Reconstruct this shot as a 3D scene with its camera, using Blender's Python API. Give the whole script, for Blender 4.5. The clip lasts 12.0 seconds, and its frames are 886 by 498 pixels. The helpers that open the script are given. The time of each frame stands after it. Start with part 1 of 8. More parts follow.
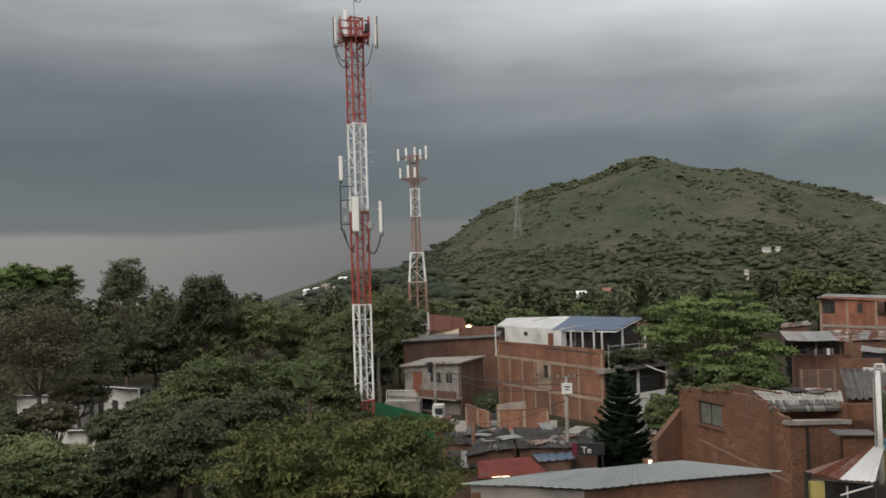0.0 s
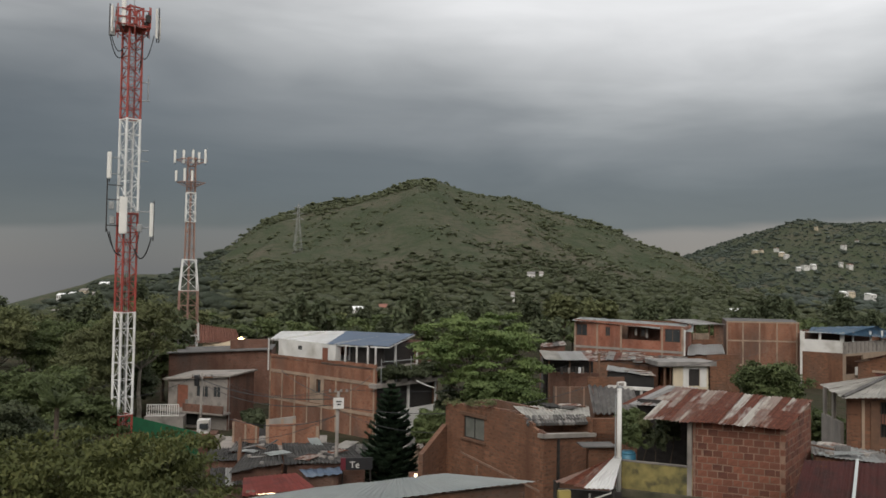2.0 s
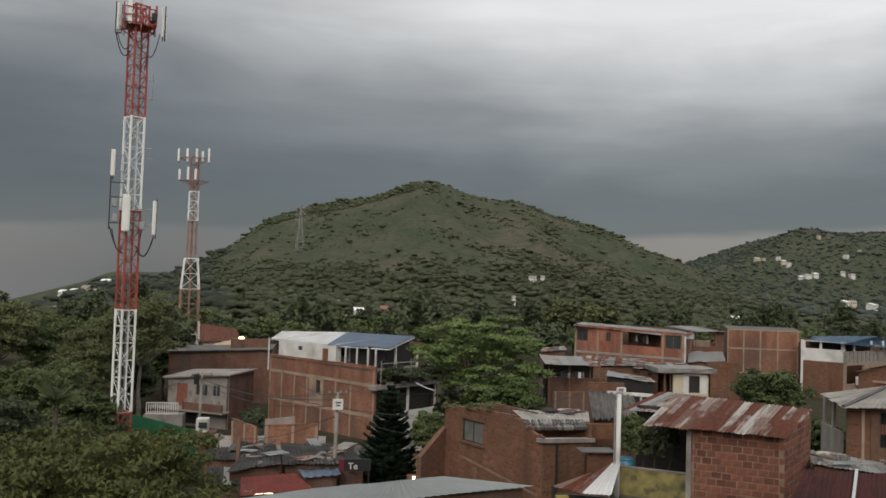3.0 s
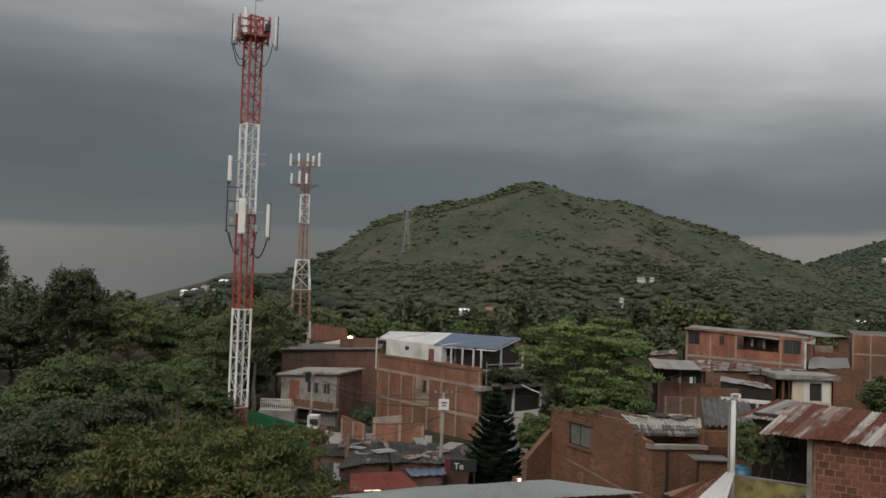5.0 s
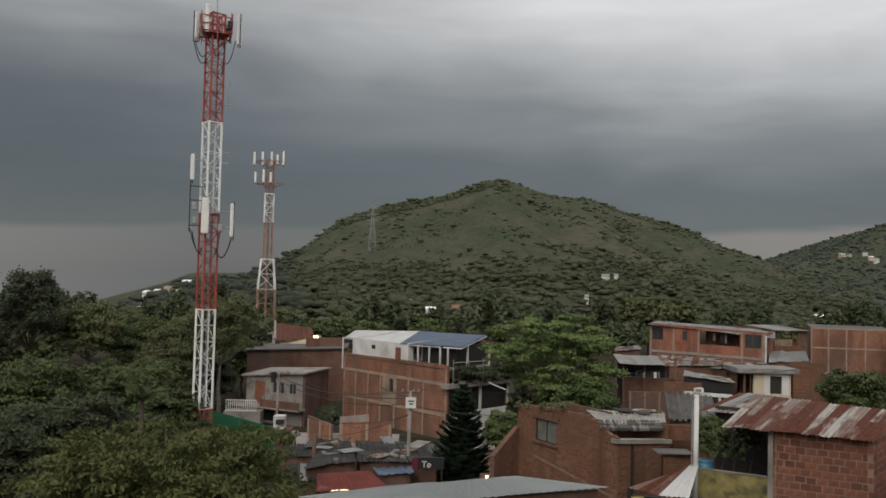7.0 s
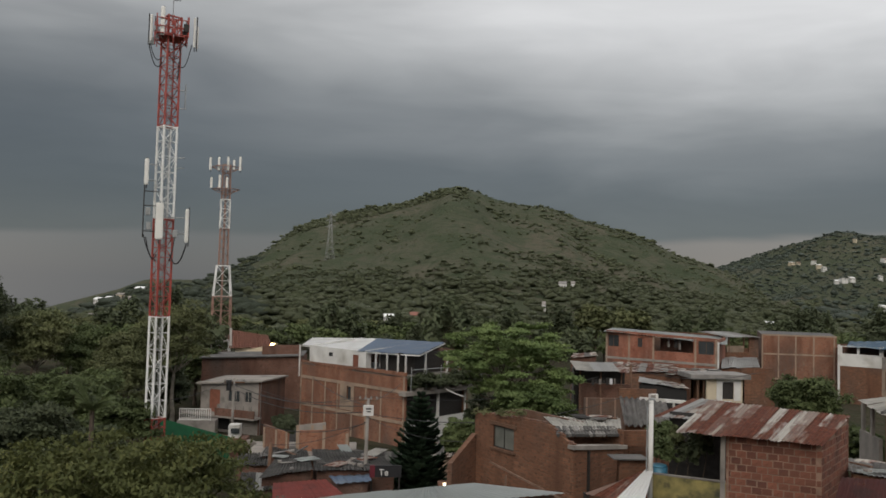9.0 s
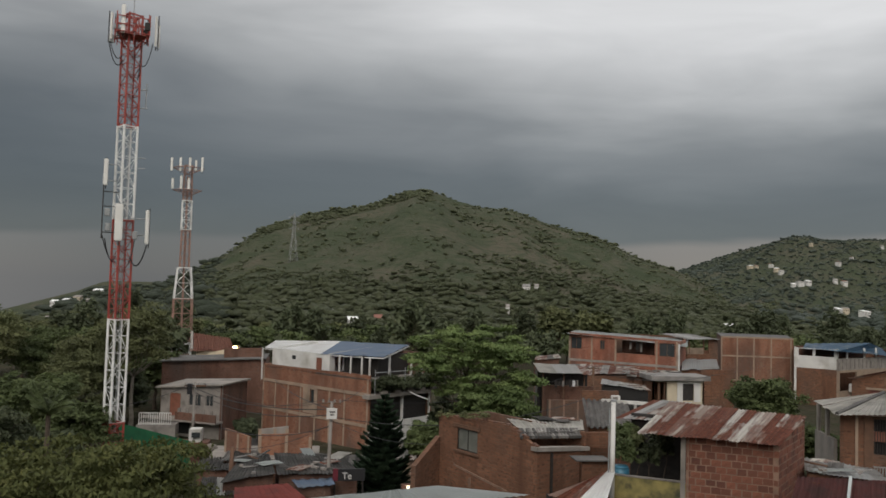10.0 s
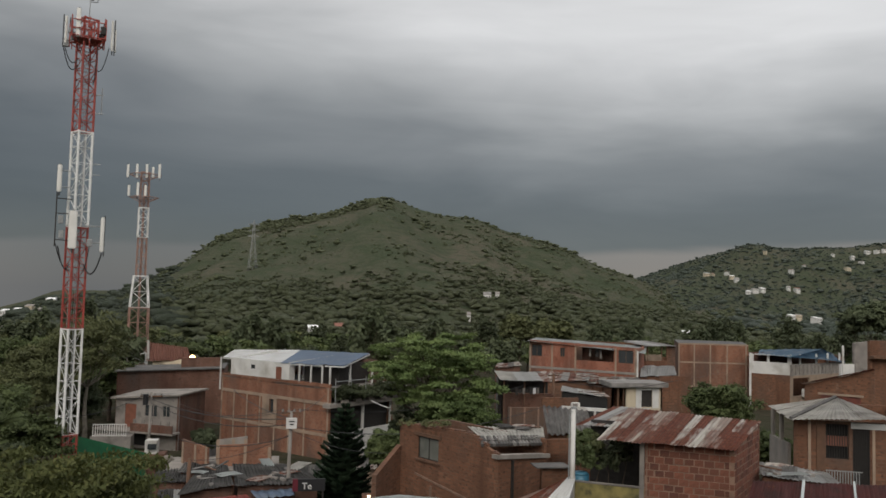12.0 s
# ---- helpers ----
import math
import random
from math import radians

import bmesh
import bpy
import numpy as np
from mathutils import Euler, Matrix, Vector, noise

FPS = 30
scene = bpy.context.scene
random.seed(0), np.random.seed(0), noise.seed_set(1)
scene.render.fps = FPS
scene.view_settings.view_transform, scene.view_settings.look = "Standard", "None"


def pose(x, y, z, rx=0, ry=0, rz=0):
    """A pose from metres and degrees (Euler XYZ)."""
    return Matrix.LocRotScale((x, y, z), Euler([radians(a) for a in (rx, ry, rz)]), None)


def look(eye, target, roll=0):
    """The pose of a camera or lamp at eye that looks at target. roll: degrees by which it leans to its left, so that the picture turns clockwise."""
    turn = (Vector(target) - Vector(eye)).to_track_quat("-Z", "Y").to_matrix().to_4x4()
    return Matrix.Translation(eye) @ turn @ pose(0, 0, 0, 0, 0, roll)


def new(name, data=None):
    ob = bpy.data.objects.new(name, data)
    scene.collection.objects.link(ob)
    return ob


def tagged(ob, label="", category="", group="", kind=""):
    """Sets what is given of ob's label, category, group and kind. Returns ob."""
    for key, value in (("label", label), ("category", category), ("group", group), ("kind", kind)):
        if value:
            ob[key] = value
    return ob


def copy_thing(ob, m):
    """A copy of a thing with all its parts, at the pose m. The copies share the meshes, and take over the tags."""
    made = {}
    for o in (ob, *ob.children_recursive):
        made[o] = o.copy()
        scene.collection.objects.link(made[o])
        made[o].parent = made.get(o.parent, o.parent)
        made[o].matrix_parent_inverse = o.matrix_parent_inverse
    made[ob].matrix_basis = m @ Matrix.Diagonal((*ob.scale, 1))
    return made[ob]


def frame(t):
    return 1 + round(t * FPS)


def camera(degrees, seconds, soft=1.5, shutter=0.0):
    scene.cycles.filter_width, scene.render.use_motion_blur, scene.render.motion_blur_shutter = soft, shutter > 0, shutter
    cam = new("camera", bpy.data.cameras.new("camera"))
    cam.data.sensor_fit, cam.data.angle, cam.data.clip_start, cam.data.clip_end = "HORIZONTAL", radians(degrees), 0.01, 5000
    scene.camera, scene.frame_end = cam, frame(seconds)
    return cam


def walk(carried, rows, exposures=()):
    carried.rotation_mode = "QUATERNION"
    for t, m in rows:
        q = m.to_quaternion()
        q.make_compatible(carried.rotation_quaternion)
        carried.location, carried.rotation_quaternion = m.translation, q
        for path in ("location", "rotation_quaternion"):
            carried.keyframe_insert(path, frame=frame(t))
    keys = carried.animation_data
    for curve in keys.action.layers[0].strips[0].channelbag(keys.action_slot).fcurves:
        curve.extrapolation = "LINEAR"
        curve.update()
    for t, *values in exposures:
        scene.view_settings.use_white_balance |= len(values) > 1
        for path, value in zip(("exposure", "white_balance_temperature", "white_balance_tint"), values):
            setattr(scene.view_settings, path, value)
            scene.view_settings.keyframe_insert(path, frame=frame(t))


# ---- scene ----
import itertools

cam = camera(57.81, 12.0, soft=1.6, shutter=0.3)
# seconds, yaw to the left, pitch up, lean to the left, in degrees
TURNS = [
    (0.0, 7.973, 1.110, -1.788),
    (0.3, 6.645, 0.967, -1.590),
    (0.5, 3.343, 0.588, -1.003),
    (0.7, -2.558, 0.486, -0.844),
    (1.0, -7.483, 0.749, -0.962),
    (1.5, -7.822, 1.799, -0.497),
    (2.0, -7.674, 2.005, 0.880),
    (2.5, -7.652, 2.215, 1.928),
    (2.7, -7.643, 2.198, 1.895),
    (4.3, -2.942, 2.203, 1.865),
    (4.5, -1.388, 2.124, 1.974),
    (5.0, -0.035, 2.038, 1.969),
    (5.5, 0.000, 2.000, 1.800),
    (6.0, -0.539, 1.968, 1.772),
    (6.5, -1.996, 1.977, 1.750),
    (8.3, -3.088, 2.068, 1.102),
    (8.5, -3.848, 2.204, 1.270),
    (9.0, -5.427, 2.565, 1.568),
    (9.5, -6.786, 2.838, 1.701),
    (10.0, -7.962, 2.819, 1.645),
    (10.5, -9.446, 2.884, 1.555),
    (11.0, -10.311, 3.024, 1.516),
    (11.5, -10.494, 3.284, 1.496),
    (12.0, -10.726, 3.465, 1.503),
]
EYE = (0.0, 0.0, 13.5)
ROWS = [(t, pose(*EYE, 0, 0, yaw) @ pose(0, 0, 0, 90 + up) @ pose(0, 0, 0, 0, 0, lean)) for t, yaw, up, lean in TURNS]
walk(cam, ROWS, [(0.0, 0.53), (0.8, 0.46), (2.7, 0.42), (4.3, 0.22), (12.0, 0.22)])

# ---- light: an overcast evening sky with a dark storm front ----
world = bpy.data.worlds.new("storm_sky")
scene.world = world
world.use_nodes = True
wn, wl = world.node_tree.nodes, world.node_tree.links
for n in list(wn):
    wn.remove(n)


def wnode(kind, **values):
    n = wn.new(kind)
    for k, v in values.items():
        n.inputs[k].default_value = v
    return n


w_out, w_bg = wn.new("ShaderNodeOutputWorld"), wnode("ShaderNodeBackground", Strength=1.0)
w_co, w_sep = wn.new("ShaderNodeTexCoord"), wn.new("ShaderNodeSeparateXYZ")
wl.new(w_co.outputs["Generated"], w_sep.inputs[0])
w_map = wn.new("ShaderNodeMapping")
w_map.inputs["Scale"].default_value = (1.5, 1.5, 6.5)
wl.new(w_co.outputs["Generated"], w_map.inputs[0])
w_noise = wnode("ShaderNodeTexNoise", Scale=1.5, Detail=4.0, Roughness=0.48, Distortion=0.35)
wl.new(w_map.outputs[0], w_noise.inputs["Vector"])
w_tilt = wn.new("ShaderNodeMapRange")
for k, v in zip(("From Min", "From Max", "To Min", "To Max"), (-0.33, 0.55, -0.07, 0.045)):
    w_tilt.inputs[k].default_value = v
wl.new(w_sep.outputs["X"], w_tilt.inputs["Value"])
w_wave = wn.new("ShaderNodeMath")
w_wave.operation = "MULTIPLY_ADD"
w_wave.inputs[1].default_value, w_wave.inputs[2].default_value = 0.17, -0.085
wl.new(w_noise.outputs["Fac"], w_wave.inputs[0])
w_a, w_b = wn.new("ShaderNodeMath"), wn.new("ShaderNodeMath")
wl.new(w_sep.outputs["Z"], w_a.inputs[0])
wl.new(w_tilt.outputs[0], w_a.inputs[1])
wl.new(w_a.outputs[0], w_b.inputs[0])
wl.new(w_wave.outputs[0], w_b.inputs[1])
w_ramp = wn.new("ShaderNodeValToRGB")
ramp = w_ramp.color_ramp
stops = [(0.0, (0.080, 0.088, 0.093)), (0.06, (0.070, 0.079, 0.085)), (0.13, (0.094, 0.103, 0.108)),
         (0.20, (0.172, 0.18, 0.183)), (0.26, (0.34, 0.345, 0.345)), (0.33, (0.56, 0.56, 0.56)),
         (0.55, (0.60, 0.60, 0.60)), (1.0, (0.62, 0.62, 0.62))]
while len(ramp.elements) < len(stops):
    ramp.elements.new(0.5)
for e, (at, c) in zip(ramp.elements, stops):
    e.position, e.color = at, (*c, 1)
wl.new(w_b.outputs[0], w_ramp.inputs[0])
# the pale strip of clear air under the cloud base, along the horizon
w_low = wn.new("ShaderNodeMapRange")
w_low.interpolation_type = "SMOOTHSTEP"
for k, v in zip(("From Min", "From Max", "To Min", "To Max"), (0.061, 0.075, 1.0, 0.0)):
    w_low.inputs[k].default_value = v
w_lowz = wn.new("ShaderNodeMath")
w_lowz.operation = "MULTIPLY_ADD"
w_lowz.inputs[1].default_value = 0.05
wl.new(w_noise.outputs["Fac"], w_lowz.inputs[0])
w_lows = wn.new("ShaderNodeMath")
w_lows.operation = "MULTIPLY_ADD"
w_lows.inputs[1].default_value, w_lows.inputs[2].default_value = -0.02, -0.014
wl.new(w_sep.outputs["X"], w_lows.inputs[0])
w_lowt = wn.new("ShaderNodeMath")
wl.new(w_sep.outputs["Z"], w_lowt.inputs[0])
wl.new(w_lows.outputs[0], w_lowt.inputs[1])
wl.new(w_lowt.outputs[0], w_lowz.inputs[2])
wl.new(w_lowz.outputs[0], w_low.inputs["Value"])
w_mix = wn.new("ShaderNodeMix")
w_mix.data_type = "RGBA"
w_side = wn.new("ShaderNodeMapRange")
for k, v in zip(("From Min", "From Max", "To Min", "To Max"), (-0.56, 0.42, 0.0, 1.0)):
    w_side.inputs[k].default_value = v
wl.new(w_sep.outputs["X"], w_side.inputs["Value"])
w_strip = wn.new("ShaderNodeValToRGB")
for _ in range(2):
    w_strip.color_ramp.elements.new(0.5)
for e, (at, c) in zip(w_strip.color_ramp.elements, ((0.0, (0.165, 0.160, 0.158)), (0.32, (0.100, 0.103, 0.108)), (0.6, (0.110, 0.110, 0.113)), (1.0, (0.172, 0.160, 0.153)))):
    e.position, e.color = at, (*c, 1)
wl.new(w_side.outputs[0], w_strip.inputs[0])
wl.new(w_strip.outputs[0], w_mix.inputs["B"])
wl.new(w_low.outputs[0], w_mix.inputs["Factor"])
w_map2 = wn.new("ShaderNodeMapping")
w_map2.inputs["Scale"].default_value, w_map2.inputs["Rotation"].default_value = (2.0, 2.0, 9.0), (0, radians(4), 0)
wl.new(w_co.outputs["Generated"], w_map2.inputs[0])
w_wisp = wnode("ShaderNodeTexNoise", Scale=1.6, Detail=6.0, Roughness=0.55, Distortion=0.6)
wl.new(w_map2.outputs[0], w_wisp.inputs["Vector"])
w_lift = wn.new("ShaderNodeMapRange")
for k, v in zip(("From Min", "From Max", "To Min", "To Max"), (0.36, 0.70, 0.95, 1.10)):
    w_lift.inputs[k].default_value = v
wl.new(w_wisp.outputs["Fac"], w_lift.inputs["Value"])
w_cloud = wn.new("ShaderNodeVectorMath")
w_cloud.operation = "SCALE"
wl.new(w_ramp.outputs[0], w_cloud.inputs[0])
wl.new(w_lift.outputs[0], w_cloud.inputs["Scale"])
wl.new(w_cloud.outputs[0], w_mix.inputs["A"])
w_sky = wn.new("ShaderNodeTexSky")
w_sky.sky_type, w_sky.sun_disc = "NISHITA", False
w_sky.sun_elevation, w_sky.sun_rotation = radians(38), radians(200)
w_add = wn.new("ShaderNodeMix")
w_add.data_type, w_add.blend_type = "RGBA", "ADD"
w_add.inputs["Factor"].default_value = 0.006
wl.new(w_mix.outputs["Result"], w_add.inputs["A"])
wl.new(w_sky.outputs[0], w_add.inputs["B"])
wl.new(w_add.outputs["Result"], w_bg.inputs["Color"])
wl.new(w_bg.outputs[0], w_out.inputs[0])

sun = new("sun", bpy.data.lights.new("sun", "SUN"))
sun.data.energy, sun.data.angle, sun.data.color = 1.35, radians(45), (1.0, 0.93, 0.84)
sun.matrix_world = look((-18, -52, 44), (0, 0, 0))


# ---- materials ----
def material(name, rough=0.8, metal=0.0):
    m = bpy.data.materials.new(name)
    m.use_nodes = True
    b = m.node_tree.nodes["Principled BSDF"]
    b.inputs["Roughness"].default_value, b.inputs["Metallic"].default_value = rough, metal
    return m, m.node_tree.nodes, m.node_tree.links, b


def mixed(nodes, links, fac, a, b):
    n = nodes.new("ShaderNodeMix")
    n.data_type = "RGBA"
    links.new(fac, n.inputs["Factor"])
    for key, v in (("A", a), ("B", b)):
        if isinstance(v, tuple):
            n.inputs[key].default_value = (*v, 1)
        else:
            links.new(v, n.inputs[key])
    return n.outputs["Result"]


def noise_fac(nodes, links, scale, lo=0.35, hi=0.65, detail=4.0, stretch=None, uv=False):
    co = nodes.new("ShaderNodeTexCoord")
    src = co.outputs["UV" if uv else "Object"]
    if stretch:
        mp = nodes.new("ShaderNodeMapping")
        mp.inputs["Scale"].default_value = stretch
        links.new(src, mp.inputs[0])
        src = mp.outputs[0]
    n = nodes.new("ShaderNodeTexNoise")
    n.inputs["Scale"].default_value, n.inputs["Detail"].default_value = scale, detail
    links.new(src, n.inputs["Vector"])
    r = nodes.new("ShaderNodeMapRange")
    r.inputs["From Min"].default_value, r.inputs["From Max"].default_value = lo, hi
    links.new(n.outputs["Fac"], r.inputs["Value"])
    return r.outputs[0]


def bumped(nodes, links, bsdf, fac, strength=0.4, distance=0.02):
    n = nodes.new("ShaderNodeBump")
    n.inputs["Strength"].default_value, n.inputs["Distance"].default_value = strength, distance
    links.new(fac, n.inputs["Height"])
    links.new(n.outputs[0], bsdf.inputs["Normal"])


def plain(name, a, b, scale=1.5, rough=0.85, metal=0.0, stains=None, stain_scale=0.5, fine=18.0, bump=0.25):
    """A surface of two close tones with fine grain, and stains of a third."""
    m, n, l, bs = material(name, rough, metal)
    col = mixed(n, l, noise_fac(n, l, scale), a, b)
    if stains:
        col = mixed(n, l, noise_fac(n, l, stain_scale, 0.52, 0.72, 6.0), col, stains)
    f = noise_fac(n, l, fine)
    l.new(col, bs.inputs["Base Color"])
    bumped(n, l, bs, f, bump, 0.01)
    return m


def brick_mat(name, a, b, mortar, length=0.27, height=0.085, joint=0.012, dirt=(0.08, 0.065, 0.055)):
    m, n, l, bs = material(name, 0.92)
    co = n.new("ShaderNodeTexCoord")
    t = n.new("ShaderNodeTexBrick")
    t.inputs["Color1"].default_value, t.inputs["Color2"].default_value = (*a, 1), (*b, 1)
    t.inputs["Mortar"].default_value = (*mortar, 1)
    for k, v in (("Scale", 1.0), ("Mortar Size", joint), ("Mortar Smooth", 0.2), ("Bias", 0.0), ("Brick Width", length), ("Row Height", height)):
        t.inputs[k].default_value = v
    l.new(co.outputs["UV"], t.inputs["Vector"])
    worn = mixed(n, l, noise_fac(n, l, 0.6, 0.42, 0.75, 6.0), t.outputs["Color"], tuple(0.6 * v for v in a))
    worn = mixed(n, l, noise_fac(n, l, 0.3, 0.46, 0.74, 6.0, (1, 1, 0.5)), worn, dirt)
    worn = mixed(n, l, noise_fac(n, l, 1.1, 0.50, 0.74, 5.0, (1, 1, 0.16)), worn, tuple(0.45 * v for v in a))
    worn = mixed(n, l, noise_fac(n, l, 2.3, 0.68, 0.84, 7.0, (1, 1, 0.4)), worn, (0.24, 0.17, 0.12))
    worn = mixed(n, l, noise_fac(n, l, 4.5, 0.56, 0.70, 6.0, (1, 1, 2.2)), worn, tuple(0.35 * v for v in a))
    l.new(worn, bs.inputs["Base Color"])
    inv = n.new("ShaderNodeMath")
    inv.operation = "SUBTRACT"
    inv.inputs[0].default_value = 1
    l.new(t.outputs["Fac"], inv.inputs[1])
    bumped(n, l, bs, inv.outputs[0], 0.5, 0.01)
    return m


def block_mat(name, a, b):
    """Fired clay, each block of a slightly different burn."""
    m, n, l, bs = material(name, 0.9)
    o = n.new("ShaderNodeObjectInfo")
    col = mixed(n, l, o.outputs["Random"], a, b)
    col = mixed(n, l, noise_fac(n, l, 7.0, 0.45, 0.7, 6.0), col, tuple(0.55 * v for v in a))
    col = mixed(n, l, noise_fac(n, l, 1.1, 0.58, 0.8, 6.0), col, (0.27, 0.16, 0.11))
    l.new(col, bs.inputs["Base Color"])
    bumped(n, l, bs, noise_fac(n, l, 30.0), 0.4, 0.01)
    return m


def leaf_mat(name, a, b, c):
    """Leaves, each a little different in tone, with patches over the crown."""
    m, n, l, bs = material(name, 0.62)
    g = n.new("ShaderNodeNewGeometry")
    col = mixed(n, l, g.outputs["Random Per Island"], a, b)
    col = mixed(n, l, noise_fac(n, l, 0.55, 0.4, 0.65), col, c)
    o = n.new("ShaderNodeObjectInfo")
    hsv = n.new("ShaderNodeHueSaturation")
    r = n.new("ShaderNodeMapRange")
    r.inputs["To Min"].default_value, r.inputs["To Max"].default_value = 0.75, 1.25
    l.new(o.outputs["Random"], r.inputs["Value"])
    l.new(r.outputs[0], hsv.inputs["Value"])
    l.new(col, hsv.inputs["Color"])
    l.new(hsv.outputs[0], bs.inputs["Base Color"])
    bs.inputs["Specular IOR Level"].default_value = 0.15
    tr, mx = n.new("ShaderNodeBsdfTranslucent"), n.new("ShaderNodeMixShader")
    l.new(hsv.outputs[0], tr.inputs["Color"])
    mx.inputs[0].default_value = 0.28
    l.new(bs.outputs[0], mx.inputs[1])
    l.new(tr.outputs[0], mx.inputs[2])
    l.new(mx.outputs[0], n["Material Output"].inputs["Surface"])
    return m


def streaks(n, l, scale, lo, hi, along):
    """Noise drawn out along a direction of the plan."""
    co, turned, drawn = n.new("ShaderNodeTexCoord"), n.new("ShaderNodeMapping"), n.new("ShaderNodeMapping")
    turned.inputs["Rotation"].default_value = (0, 0, -along)
    drawn.inputs["Scale"].default_value = (0.16, 1, 0.3)
    l.new(co.outputs["Object"], turned.inputs[0])
    l.new(turned.outputs[0], drawn.inputs[0])
    t, r = n.new("ShaderNodeTexNoise"), n.new("ShaderNodeMapRange")
    t.inputs["Scale"].default_value, t.inputs["Detail"].default_value = scale, 5.0
    l.new(drawn.outputs[0], t.inputs["Vector"])
    r.inputs["From Min"].default_value, r.inputs["From Max"].default_value = lo, hi
    l.new(t.outputs["Fac"], r.inputs["Value"])
    return r.outputs[0]


def rusty(name, base, rust, lo, hi, metal=0.3, rough=0.55, along=None):
    """Sheet metal with rust running down the sheet."""
    m, n, l, bs = material(name, rough, metal)
    o = n.new("ShaderNodeObjectInfo")
    sh = n.new("ShaderNodeMath")
    sh.operation = "MULTIPLY_ADD"
    sh.inputs[1].default_value, sh.inputs[2].default_value = 1.3, -0.65
    l.new(o.outputs["Random"], sh.inputs[0])
    ad = n.new("ShaderNodeMath")
    l.new(noise_fac(n, l, 1.3, lo, hi, 7.0) if along is None else streaks(n, l, 3.2, lo, hi, along), ad.inputs[0])
    l.new(sh.outputs[0], ad.inputs[1])
    ad.use_clamp = True
    r2 = mixed(n, l, noise_fac(n, l, 6.0), rust, tuple(0.5 * v for v in rust))
    col = mixed(n, l, ad.outputs[0], base, r2)
    l.new(col, bs.inputs["Base Color"])
    bumped(n, l, bs, noise_fac(n, l, 20.0), 0.2, 0.005)
    return m


